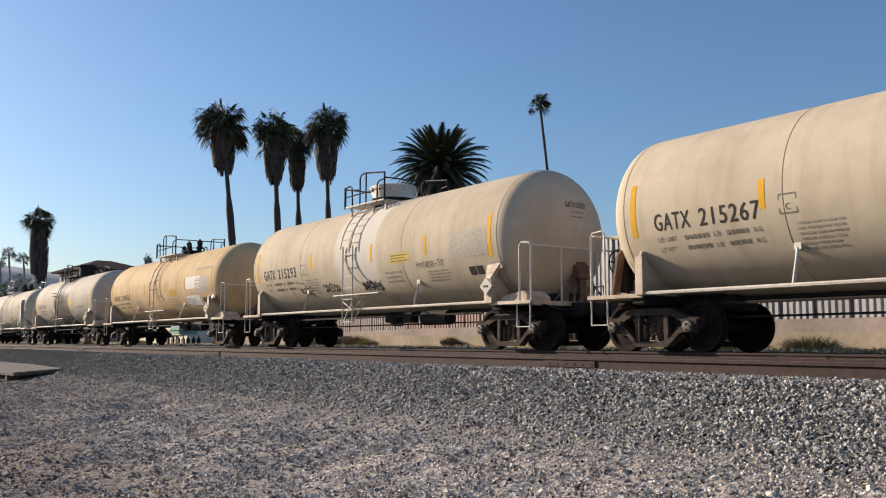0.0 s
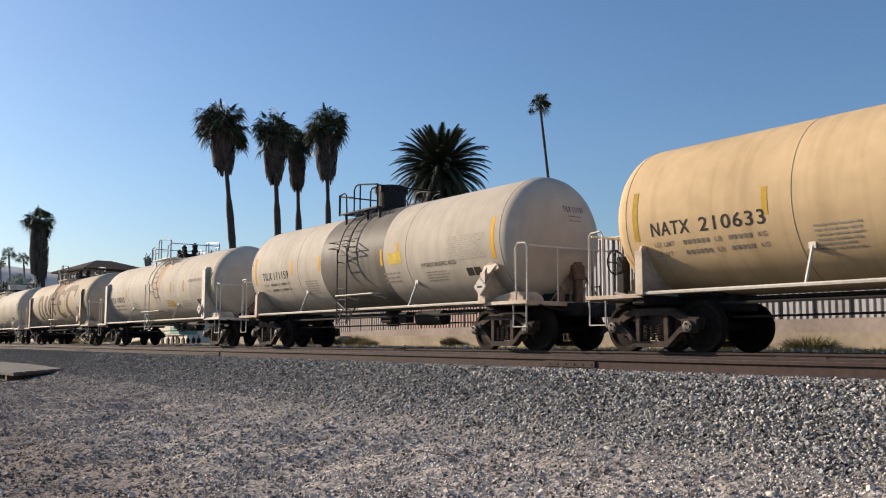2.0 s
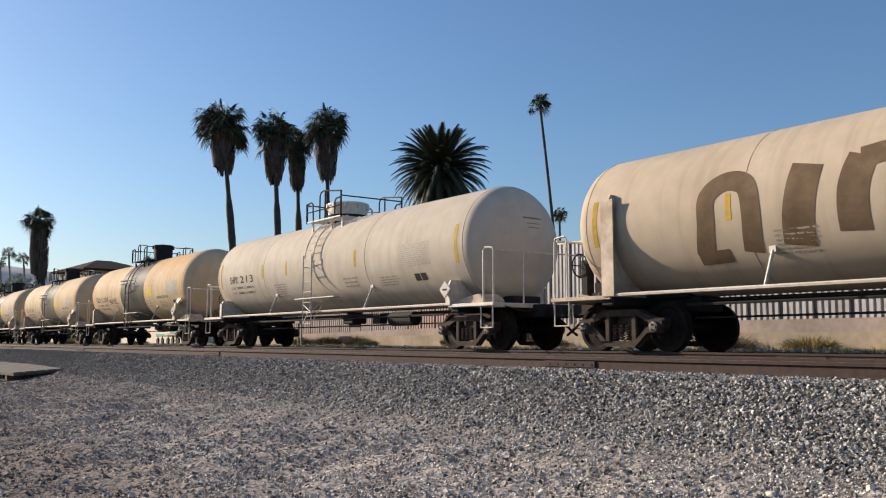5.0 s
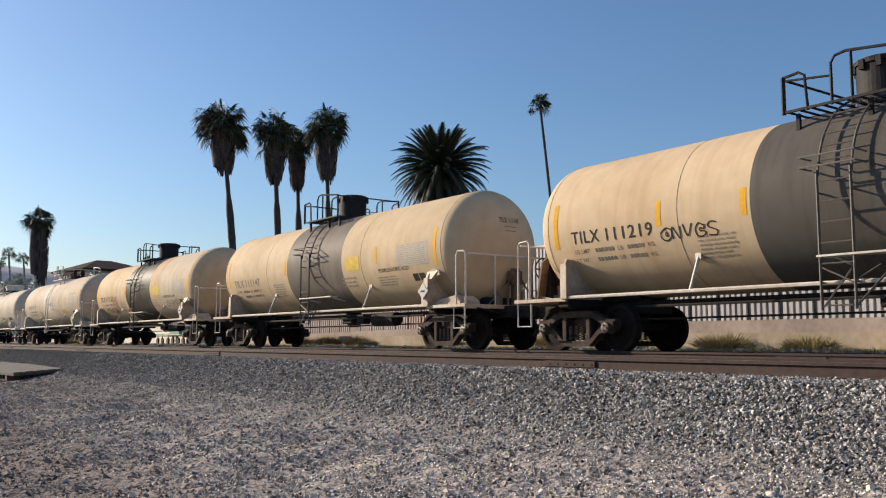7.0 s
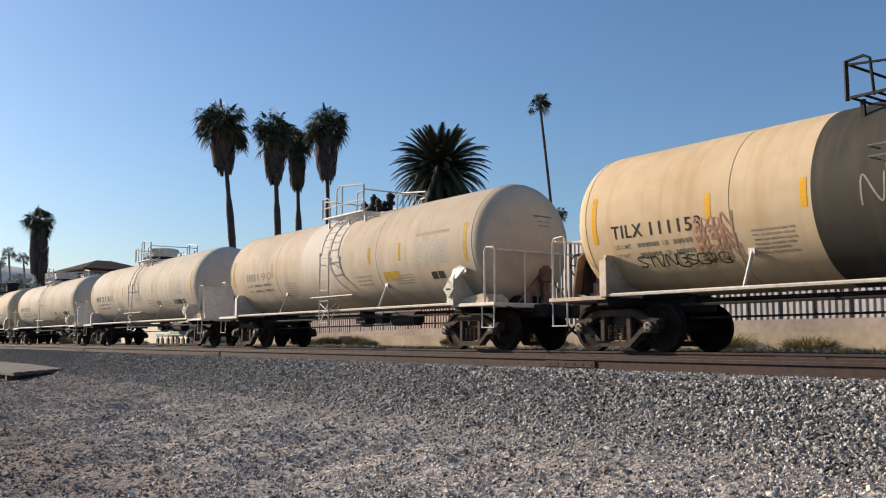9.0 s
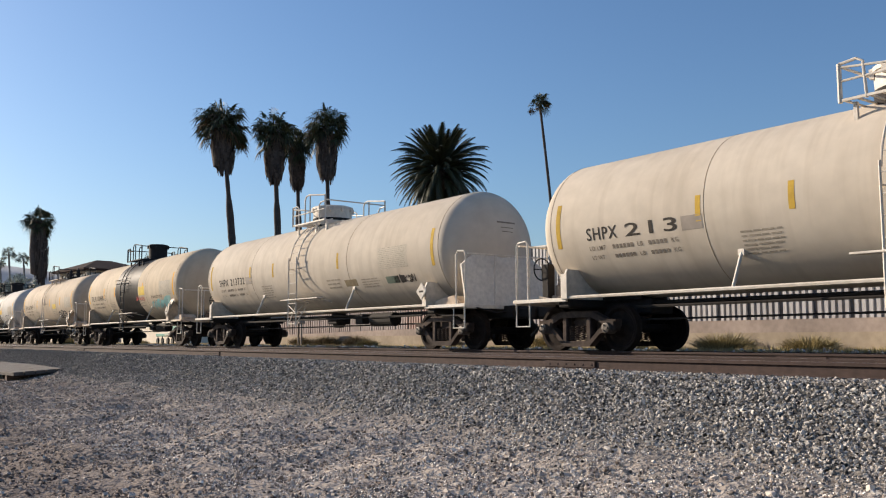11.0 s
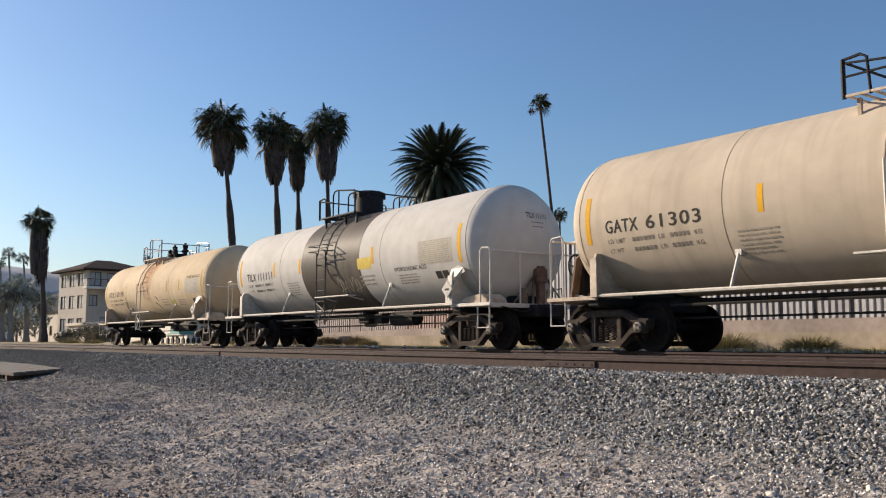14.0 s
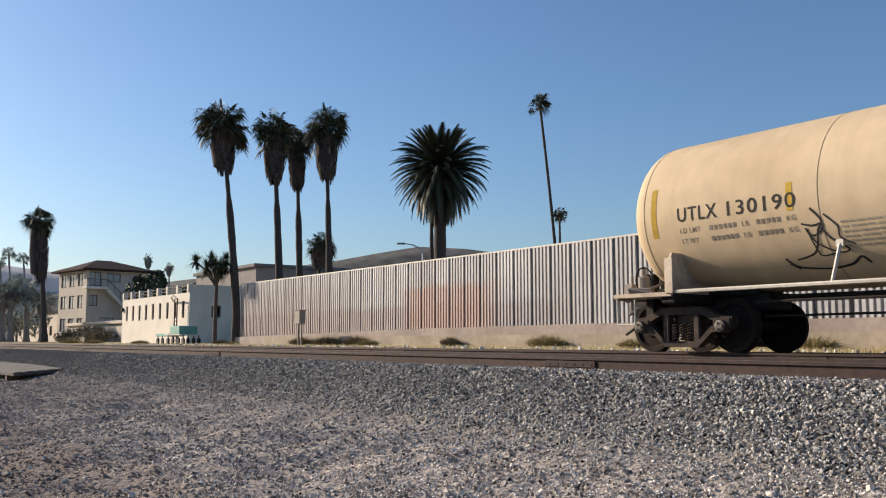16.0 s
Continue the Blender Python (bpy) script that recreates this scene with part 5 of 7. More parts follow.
def tank_car(kind, rear_at_8, length, R, zc, paint, label, band=None, dome="black", bracket=0.8, hb=6.0, steel="cream_steel", rails="black",
             stripes="yellow", hs=None, fx=0.0, ddx=None, tail=False):
    """One tank car. rear_at_8: x of its rear bracket at 8 s; length: over the pulling faces; hb: half the bracket spacing."""
    car = tagged(empty("tank_car", pose(rear_at_8 + hb + travel(0), TRACK_Y, 0)), label, "tank car", "tank cars of the train")
    CARS.append((car, rear_at_8 + hb))
    hs = hs or hb + 0.5
    half = length / 2
    st = M[steel]
    tank = shared(("tank", R, hs, paint), make_tank(R, hs, M[paint]), car, pose(0, 0, zc))
    for x in ((-hs, -3.2, 2.78, hs) if band else (-hs, -hs * 0.48, hs * 0.40, hs)):
        shared(("seam", R), make_seam(R, M["seam_dark"]), tank, pose(x, 0, 0))
    if band:
        v, f = [], []
        for k in range(73):
            a = 2 * math.pi * k / 72
            for x in (-1.72, 1.72):
                v.append((x, (R + 0.0025) * math.cos(a), (R + 0.0025) * math.sin(a)))
        for k in range(72):
            f.append((2 * k, 2 * k + 1, 2 * k + 3, 2 * k + 2))
        ob_from("painted_band", v, f, M[band], tank, "broad dark painted band round the middle", smooth=True)
    # trucks and underframe
    tx = hb + 0.12
    make_truck(car, -tx)
    make_truck(car, tx)

    def train_pipe(parent):
        bm = bmesh.new()
        tube(bm, [(-hb + 0.5, 0, 0.96), (hb - 0.5, 0, 0.96)], 0.035, 6)
        return part("train_pipe", bm, M["under"], parent)
    for y in (-0.2, 0.3):
        shared(("train_pipe", hb), train_pipe, car, pose(0, y, 0))

    def draft_sill(parent):
        bm = bmesh.new()
        box(bm, hb - 1.2, half - 0.55, -0.33, 0.33, 0.74, 1.03, 0.02)
        return part("draft_sill", bm, M["under"], parent)

    def sill_pad(parent):
        bm = bmesh.new()
        box(bm, hb - 1.0, hb + 1.1, -0.42, 0.42, 1.0, 1.25, 0.03)
        return part("sill_pad", bm, M["under"], parent)

    def body_bolster(parent):
        bm = bmesh.new()
        box(bm, tx - 0.16, tx + 0.16, -1.42, 1.42, 0.86, 1.05, 0.03)
        return part("body_bolster", bm, M["under"], parent)
    for turn in (0, 180):
        shared(("draft_sill", hb, length), draft_sill, car, pose(0, 0, 0, 0, 0, turn))
        shared(("sill_pad", hb), sill_pad, car, pose(0, 0, 0, 0, 0, turn))
        shared(("body_bolster", hb), body_bolster, car, pose(0, 0, 0, 0, 0, turn))

    def outlet(parent):
        bm = bmesh.new()
        lathe(bm, [(0.62, 0.16), (0.70, 0.20), (1.1, 0.24)], "z", 14)
        box(bm, -0.3, 0.3, -0.25, 0.25, 0.72, 0.95, 0.03)
        return part("bottom_outlet", bm, M["under"], parent)
    shared("outlet", outlet, car)

    def reservoir(parent):
        bm = bmesh.new()
        lathe(bm, [(-0.62, 0.05), (-0.55, 0.19), (0.55, 0.19), (0.62, 0.05)], "x", 16)
        return part("air_reservoir", bm, M["under"], parent)
    shared("reservoir", reservoir, car, pose(hb - 3.3, -0.55, 0.80))

    def rods(parent):
        bm = bmesh.new()
        tube(bm, [(-hb + 1.2, -0.5, 0.62), (hb - 1.2, -0.45, 0.66)], 0.022, 5)
        tube(bm, [(-hb + 1.2, -0.75, 0.86), (hb - 1.2, -0.75, 0.86)], 0.028, 5)
        box(bm, hb - 4.6, hb - 4.2, -0.75, -0.5, 0.68, 0.95, 0.02)
        return part("brake_rigging", bm, M["under"], parent)
    shared(("rods", hb), rods, car)
    # side rails, brackets and braces
    for s in (-1, 1):
        def rail(parent):
            bm = bmesh.new()
            tube(bm, [(-hb, -1.47, 1.06), (hb, -1.47, 1.06)], 0.034, 6)
            return part("side_rail", bm, M["white_steel"], parent)
        shared(("side_rail", hb), rail, car, pose(0, 0, 0, 0, 0, 0 if s < 0 else 180))
        for x in (-hb, hb):
            horn = bracket <= 1.3 and x > 0 and hb < 6.5
            shared(("bracket", R, zc, bracket, steel, horn, s), make_bracket(R, zc, 1.03 + bracket, st, bracket > 1.3, s if horn else 0), car, pose(x, 0, 0, 0, 0, 0 if s < 0 else 180))
        for x in (-2.95, 2.95):
            def brace(parent):
                bm = bmesh.new()
                yy = -math.sqrt(R * R - (1.68 - zc) ** 2)
                tube(bm, [(0, -1.47, 1.04), (0.0, yy, 1.68)], 0.03, 6)
                box(bm, -0.06, 0.06, yy - 0.03, yy + 0.03, 1.62, 1.76)
                return part("side_brace", bm, M["white_steel"], parent)
            shared(("brace", R, zc), brace, car, pose(x, 0, 0, 0, 0, 0 if s < 0 else 180))
    # ends
    pe = half - 0.86
    for s in (-1, 1):
        turn = 0 if s > 0 else 180

        def platform(parent):
            bm = bmesh.new()
            box(bm, hb, pe, -1.46, 1.46, 0.985, 1.035, 0.01)
            box(bm, hb - 0.03, pe, -1.50, -1.44, 0.98, 1.06, 0.01)
            box(bm, hb - 0.03, pe, 1.44, 1.50, 0.98, 1.06, 0.01)
            box(bm, pe - 0.08, pe, -1.44, 1.44, 0.95, 1.05, 0.01)
            return part("end_platform", bm, st, parent)
        shared(("platform", hb, length, steel), platform, car, pose(0, 0, 0, 0, 0, turn))

        def handrail(parent):
            bm = bmesh.new()
            r = 0.022
            for y in (-1.43, 1.43):
                tube(bm, [(pe - 0.06, y, 1.03), (pe - 0.06, y, 2.2), (pe - 0.11, y, 2.28), (pe - 0.36, y, 2.30), (pe - 0.42, y, 2.22), (pe - 0.42, y, 1.03)], r, 6)
            tube(bm, [(pe - 0.06, -1.36, 2.23), (pe - 0.06, 1.36, 2.23)], r, 6)
            for y in (-0.55, 0.55):
                tube(bm, [(pe - 0.06, y, 1.03), (pe - 0.06, y, 2.23)], r * 0.8, 6)
            return part("end_handrail", bm, M["white_steel"], parent)
        if not (tail and s < 0):
            shared(("end_handrail", hb, length), handrail, car, pose(0, 0, 0, 0, 0, turn))
        for y in (-1.45, 1.45):
            def step(parent):
                bm = bmesh.new()
                tube(bm, [(-0.21, 0, 1.0), (-0.21, 0, 0.50), (0.21, 0, 0.50), (0.21, 0, 1.0)], 0.02, 6)
                return part("sill_step", bm, M["white_steel"], parent)
            shared("step", step, car, pose(s * (pe - 0.28), y, 0))

        def coupler(parent):
            bm = bmesh.new()
            box(bm, pe - 0.5, half - 0.16, -0.12, 0.12, 0.74, 0.98, 0.03)
            box(bm, half - 0.30, half + 0.02, -0.19, 0.05, 0.70, 1.0, 0.05)
            tube(bm, [(pe, 0.3, 0.85), (half - 0.3, 0.34, 0.42), (half, 0.2, 0.33)], 0.03, 6)
            tube(bm, [(pe - 0.03, -1.3, 1.0), (pe + 0.05, -0.6, 0.86), (pe + 0.12, -0.25, 0.9)], 0.02, 5)
            return part("coupler", bm, M["under"], parent)
        shared(("coupler", length), coupler, car, pose(0, 0, 0, 0, 0, turn))
    # end valve pipes and brake wheel on the rear platform
    def brake_wheel(parent):
        bm = bmesh.new()
        n = 20
        tube(bm, [(0, 0.24 * math.cos(2 * math.pi * k / n), 0.24 * math.sin(2 * math.pi * k / n)) for k in range(n + 1)], 0.016, 5)
        for k in range(4):
            a = k * math.pi / 2
            tube(bm, [(0, 0, 0), (0, 0.24 * math.cos(a), 0.24 * math.sin(a))], 0.012, 4)
        tube(bm, [(0, 0, 0), (0.25, 0, 0)], 0.03, 6)
        box(bm, 0.1, 0.3, -0.1, 0.1, -0.75, 0.1, 0.02)
        return part("brake_wheel", bm, M["under"], parent)
    shared("brake_wheel", brake_wheel, car, pose(-pe + 0.12, -0.75, 1.36 if tail else 1.75))
    def end_gear(parent):
        bm = bmesh.new()
        box(bm, -0.22, 0.22, -0.2, 0.2, 0.0, 0.14, 0.02)
        lathe(bm, [(0.1, 0.10), (0.34, 0.11), (0.38, 0.05), (0.5, 0.05)], "z", 12, (0.05, 0, 0))
        tube(bm, [(-0.15, -0.15, 0.08), (-0.15, -0.4, 0.1), (0.3, -0.45, 0.02)], 0.025, 6)
        tube(bm, [(0.1, 0.1, 0.1), (0.35, 0.3, 0.25), (0.35, 0.6, 0.25)], 0.03, 6)
        return part("end_gear", bm, M["grey_box"], parent)
    shared("end_gear", end_gear, car, pose(-pe + 0.42, -0.55, 1.036))
    if tail:
        for gx, gy, gt in ((0.36, -1.12, 30), (0.62, 0.2, 160), (0.3, 0.6, 80)):
            shared("end_gear", end_gear, car, pose(-pe + gx, gy, 1.036, 0, 0, gt))
        bm = bmesh.new()
        box(bm, -half - 0.12, -half + 0.14, -0.14, 0.14, 0.98, 1.36, 0.03)
        tube(bm, [(-half, 0.0, 1.34), (-half, 0.0, 1.52)], 0.035, 8)
        tube(bm, [(-half + 0.05, -0.1, 1.0), (-half + 0.2, -0.3, 0.72), (-half + 0.4, -0.3, 0.86)], 0.025, 6)
        part("rear_marker_unit", bm, M["grey_box"], car, "grey boxed marker unit on the rear coupler")
    # rusty brake stand and rods on the front platform
    def brake_stand(parent):
        bm = bmesh.new()
        box(bm, -0.07, 0.07, -0.10, 0.10, 0.0, 0.92, 0.015)
        box(bm, -0.10, 0.10, -0.18, 0.16, 0.52, 0.86, 0.03)
        tube(bm, [(0.02, -0.85, 0.02), (-0.02, -0.35, 0.5), (-0.04, 0.05, 0.9)], 0.022, 6)
        tube(bm, [(0.04, 0.75, 0.02), (0.0, 0.35, 0.45), (-0.02, 0.05, 0.85)], 0.022, 6)
        tube(bm, [(0.05, -0.28, 0.02), (0.05, -0.26, 0.62), (0.08, -0.12, 0.7)], 0.028, 6)
        tube(bm, [(0.08, 0.3, 0.0), (0.10, 0.3, 0.35), (0.14, 0.55, 0.4), (0.14, 0.6, 0.02)], 0.025, 6)
        lathe(bm, [(0.0, 0.11), (0.26, 0.12), (0.30, 0.07), (0.38, 0.06)], "z", 12, (0.0, -0.55, 0.0))
        return part("brake_stand", bm, M["rust_plate"], parent, "rust-brown brake stand with rods")
    if kind != "s":
        shared("brake_stand", brake_stand, car, pose(pe - 0.26, 0.25, 1.036))
    # sloping cover plate on the front platform
    def end_cover(parent):
        bm = bmesh.new()
        prof = [(-0.52, 0.0), (0.5, 0.0), (0.5, 0.1), (0.28, 0.24), (-0.30, 0.17), (-0.52, 0.09)]
        rows = [[bm.verts.new((x, y, z)) for x, z in prof] for y in (-0.30, 0.30)]
        bm.faces.new(rows[0])
        bm.faces.new(rows[1][::-1])
        for k in range(6):
            j = (k + 1) % 6
            bm.faces.new((rows[0][k], rows[0][j], rows[1][j], rows[1][k]))
        bmesh.ops.recalc_face_normals(bm, faces=bm.faces[:])
        bmesh.ops.bevel(bm, geom=bm.edges[:], offset=0.02, segments=2, affect="EDGES")
        return part("end_cover", bm, M["cream_steel"], parent)
    shared("end_cover", end_cover, car, pose(hb + 0.66, -1.05, 1.036))
    if bracket < 1.0 and kind in ("g", "g_first", "t", "t_plain"):
        end_shield(car, pe, M["rust_plate"], 180, 1.05, 2.12, "rust-brown end plate")
    # ladder and side step
    ztop = zc + R

    dark = bool(band) or rails == "ladder_dark"
    lm = M["ladder_dark" if dark else "white_steel"]

    def ladder(parent):
        bm = bmesh.new()
        for x in (-0.45, 0.08):
            tube(bm, [(x, -1.60, 0.66), (x, -1.60, zc + 0.25)], 0.022, 6)
        for z in (1.06, 1.45, zc - 0.1):
            for x in (-0.45, 0.08):
                yy = -math.sqrt(max(0.3, R * R - (z - zc) ** 2))
                tube(bm, [(x, -1.60, z), (x, yy, z)], 0.015, 5)
        tube(bm, [(0.08, -1.60, 0.70), (0.55, -1.50, 1.22)], 0.018, 5)
        tube(bm, [(-0.42, -1.60, 0.70), (0.02, -1.58, 1.24)], 0.018, 5)
        tube(bm, [(0.05, -1.60, 1.05), (0.42, -1.52, 1.28)], 0.014, 5)
        tube(bm, [(0.05, -1.60, 1.05), (-0.42, -1.60, 1.28)], 0.014, 5)
        return part("ladder", bm, lm, parent)
    lad = shared(("ladder", R, zc, dark), ladder, car, pose(fx, 0, 0))

    def rung(parent):
        bm = bmesh.new()
        tube(bm, [(-0.45, 0, 0), (0.08, 0, 0)], 0.014, 5)
        return part("rung", bm, lm, parent)
    for k in range(int((zc - 0.52) / 0.31) + 1):
        shared(("rung", dark), rung, lad, pose(0, -1.60, 0.72 + 0.31 * k))

    def upper_ladder(parent):
        bm = bmesh.new()
        rr = R + 0.13
        arc = [radians(6 + 70 * k / 12) for k in range(13)]
        for x in (-0.45, 0.08):
            tube(bm, [(x, -rr * math.cos(a), zc + rr * math.sin(a)) for a in arc], 0.02, 6)
        return part("upper_ladder", bm, lm if dark else st, parent)
    up_lad = shared(("upper_ladder", R, zc, bool(band), steel, dome), upper_ladder, car, pose(fx, 0, 0))
    for k in range(1, 8):
        a = radians(6 + 70 * k / 8)
        shared(("rung", dark), rung, up_lad, pose(0, -(R + 0.13) * math.cos(a), zc + (R + 0.13) * math.sin(a)))

    if dome == "black":
        for z in (zc + 0.28, zc + 0.44):
            def hoop(parent):
                bm = bmesh.new()
                tube(bm, [(-0.62, -1.45, 0), (-0.62, -1.78, 0), (0.25, -1.78, 0), (0.25, -1.45, 0)], 0.016, 5)
                return part("cage_hoop", bm, M["band_grey"], parent)
            shared("hoop", hoop, car, pose(fx, 0, z))

    def side_step(parent):
        bm = bmesh.new()
        box(bm, -0.95 if dome != "black" else -0.5, 1.45, -1.63, -1.38, 1.44, 1.475, 0.006)
        for x in (-0.3, 1.2):
            tube(bm, [(x, -1.45, 1.44), (x, -1.0, 1.35)], 0.02, 5)
        return part("side_step", bm, M["white_steel"], parent)
    shared(("side_step", dome), side_step, car, pose(fx, 0, 0))
    # top fittings
    rl = M[rails]
    xe = {"black": 0.82, "light": 0.85, "valves": 1.1}[dome]
    up = 0.0 if dome == "black" else 0.12

    def top_platform(parent):
        bm = bmesh.new()
        for x in np.arange(-1.25, xe - 0.05, 0.2):
            box(bm, x, x + 0.04, -1.05, -0.40, ztop - 0.075, ztop - 0.05)
            box(bm, x, x + 0.04, 0.40, 1.05, ztop - 0.075, ztop - 0.05)
        for y in (-1.07, -0.42, 0.42, 1.07):
            box(bm, -1.3, xe + 0.02, y - 0.02, y + 0.02, ztop - 0.085, ztop - 0.045)
        for x in (-1.1, 0.1, xe - 0.1):
            for s in (-1, 1):
                box(bm, x - 0.03, x + 0.03, s * 0.95 - 0.03, s * 0.95 + 0.03, zc + math.sqrt(R * R - 0.95 ** 2) - 0.03, ztop - 0.1)
        return part("top_platform", bm, rl if dome == "black" else st, parent)
    shared(("platform", R, zc, dome, rails, steel), top_platform, car, pose(fx, 0, 0))

    def top_rail(parent):
        bm = bmesh.new()
        r = 0.024
        z0 = ztop - 0.1
        y = -1.07
        tube(bm, [(-1.28, y, z0), (-1.28, y, z0 + 0.62)], r * 1.5, 6)
        tube(bm, [(-1.28, y, z0 + 0.61), (-1.0, y, z0 + 0.64), (-0.9, y, z0 + 0.58), (-0.86, y, z0)], r, 6)
        tube(bm, [(-1.28, y, z0 + 0.56), (-0.45, y, z0 + 0.46)], r * 0.8, 6)
        tube(bm, [(-0.45, y, z0), (-0.45, y, z0 + 0.66 + up), (-0.38, y, z0 + 0.76 + up), (-0.2, y, z0 + 0.79 + up), (xe, y, z0 + 0.66 + up)], r, 6)
        tube(bm, [(-0.12, y, z0), (-0.12, y, z0 + 0.78 + up)], r, 6)
        tube(bm, [(xe, y, z0), (xe, y, z0 + 0.66 + up)], r * 1.2, 6)
        tube(bm, [(xe, y, z0 + 0.6), (xe - 0.28, y, z0 + 0.58), (xe - 0.37, y, z0 + 0.5), (xe - 0.38, y, z0)], r, 6)
        if dome != "black":
            tube(bm, [(-1.28, y, z0 + 0.34), (xe, y, z0 + 0.36)], r * 0.8, 6)
        return part("top_railing", bm, rl, parent)
    for s in (-1, 1):
        shared(("top_rail", R, zc, dome, rails), top_rail, car, pose(fx, 0, 0) @ Matrix.Diagonal((1, -s, 1, 1)))

    def top_cross(parent):
        bm = bmesh.new()
        tube(bm, [(0, -1.07, ztop - 0.1), (0, 1.07, ztop - 0.1)], 0.022, 6)
        return part("cross_railing", bm, rl, parent)
    for x, z in ((-1.28, 0.58), (xe, 0.64)):
        shared(("top_cross", R, zc, rails), top_cross, car, pose(x + fx, 0, z))
    dx = ddx if ddx is not None else (-0.15 if dome == "black" else -0.25)
    if dome in ("black", "light"):
        rad, hh = (0.43, 0.73) if dome == "black" else (0.62, 0.56)

        def dome_part(parent):
            bm = bmesh.new()
            lathe(bm, [(-0.25, rad * 0.98), (hh - 0.10, rad), (hh - 0.10, rad + 0.03), (hh - 0.03, rad + 0.03), (hh, rad * 0.93), (hh + 0.03, rad * 0.3)], "z", 40)
            for k in range(10):
                a = k * 0.628
                box(bm, (rad + 0.02) * math.cos(a) - 0.04, (rad + 0.02) * math.cos(a) + 0.04, (rad + 0.02) * math.sin(a) - 0.04, (rad + 0.02) * math.sin(a) + 0.04, hh - 0.2, hh - 0.04)
            return part("dome", bm, M["black"] if dome == "black" else M["white_steel"], parent)
        shared(("dome", dome), dome_part, car, pose(dx, 0, ztop))
        if dome == "light":
            def skirt(parent):
                bm = bmesh.new()
                lathe(bm, [(-0.25, rad + 0.01), (0.16, rad + 0.012)], "z", 40)
                return part("dome_base", bm, M["under"], parent, "dark stained dome base")
            shared("dome_base", skirt, car, pose(dx, 0, ztop))
    else:
        def manway(parent):
            bm = bmesh.new()
            lathe(bm, [(-0.2, 0.36), (0.12, 0.36), (0.14, 0.44), (0.2, 0.44), (0.21, 0.2)], "z", 24)
            return part("manway", bm, M["black"], parent, "black manway cover")
        man = shared("manway", manway, car, pose(0.15 + fx, 0, ztop - 0.02))
        for x, y, h, r in ((-0.45, -0.2, 0.45, 0.11), (0.0, -0.15, 0.62, 0.12), (0.35, 0.2, 0.7, 0.13), (0.5, -0.3, 0.42, 0.10), (-0.2, 0.35, 0.5, 0.1)):
            def valve(parent):
                bm = bmesh.new()
                lathe(bm, [(-0.1, r * 0.6), (h * 0.4, r * 0.65), (h * 0.42, r * 1.15), (h * 0.55, r * 1.15), (h * 0.57, r * 0.75), (h * 0.85, r), (h * 0.9, r * 0.5), (h, r * 0.4)], "z", 12)
                tube(bm, [(0, 0, h * 0.7), (r * 1.8, 0, h * 0.72)], r * 0.25, 5)
                return part("valve", bm, M["black"], parent)
            shared(("valve", h), valve, man, pose(x, y, 0))
    # common markings
    sm = M[stripes]
    e = hs - 0.22
    patch("yellow_stripe", R, -e - 0.06, -e + 0.06, -18, 18, sm, tank)
    patch("yellow_stripe", R, e - 0.10, e + 0.02, -19, 18, sm, tank)
    mid = {"g": (-2.35, 1.06, 3.55), "g_first": (-3.4, 1.06, 3.55), "t_plain": (3.55, -1.85), "n": (-3.63, -1.5, 1.18, 3.45)}.get(kind, (-3.63, 2.38) + ((3.88,) if dome == "valves" else (-1.85,)))
    for x in mid:
        patch("yellow_stripe", R, x - 0.05, x + 0.06, -10, 8, sm, tank)
    text_lines(R, -2.85, -1.95, -38, -19, 6, M["ink_faint"], tank, 1)
    patch("print_panel", R, 4.55, 5.95, -17, 6, M["panel_faint"], tank, "worn grey panel of small print", 0.0028)
    text_lines(R, 4.6, 5.95, -17, 6, 12, M["ink_pale"], tank, 2, thick=1.0)
    text_lines(R, 1.6, 2.5, -34, -20, 3, M["ink_faint"], tank, 3)
    text_lines(R, 3.5, 4.5, -36, -24, 4, M["ink_faint"], tank, 4)
    for k in range(2):
        patch("notice_plate", R, 5.12 + k * 0.28, 5.36 + k * 0.28, -33, -25, M["ink"], tank, "dark notice plate")
    # hazard placard on its holder by the front bracket
    pl = empty("placard", pose(hb - (0.18 if bracket > 1.3 else 0.0), -1.60, 1.40), car)
    bm = bmesh.new()
    box(bm, -0.155, 0.155, -0.008, 0.008, -0.155, 0.155, 0.004, pose(0, 0, 0, 0, 45, 0))
    part("holder", bm, M["white_steel"], pl)
    bm = bmesh.new()
    box(bm, -0.135, 0.135, -0.014, -0.009, -0.135, 0.135, 0, pose(0, 0, 0, 0, 45, 0))
    part("sheet", bm, M["placard"], pl)
    bm = bmesh.new()
    box(bm, -0.085, 0.085, -0.018, -0.0145, -0.025, 0.02)
    part("print_bar", bm, M["ink"], pl)
    return car, tank


def end_shield(car, pe, material, turn=0, wide=1.3, high=2.25, label=""):
    """A broad upright plate on an end platform that leans against the head."""
    bm = bmesh.new()
    pts = [(-wide, 1.05), (wide, 1.05), (wide, high - 0.25), (wide * 0.7, high), (-wide * 0.7, high), (-wide, high - 0.25)]
    lo = [bm.verts.new((pe - 0.25 - (z - 1.05) * 0.2, y, z)) for y, z in pts]
    hi = [bm.verts.new((pe - 0.20 - (z - 1.05) * 0.2, y, z)) for y, z in pts]
    bm.faces.new(lo[::-1])
    bm.faces.new(hi)
    for k in range(6):
        bm.faces.new((lo[k], lo[(k + 1) % 6], hi[(k + 1) % 6], hi[k]))
    bmesh.ops.recalc_face_normals(bm, faces=bm.faces[:])
    part("end_shield", bm, material, car, label).matrix_basis = pose(0, 0, 0, 0, 0, turn)


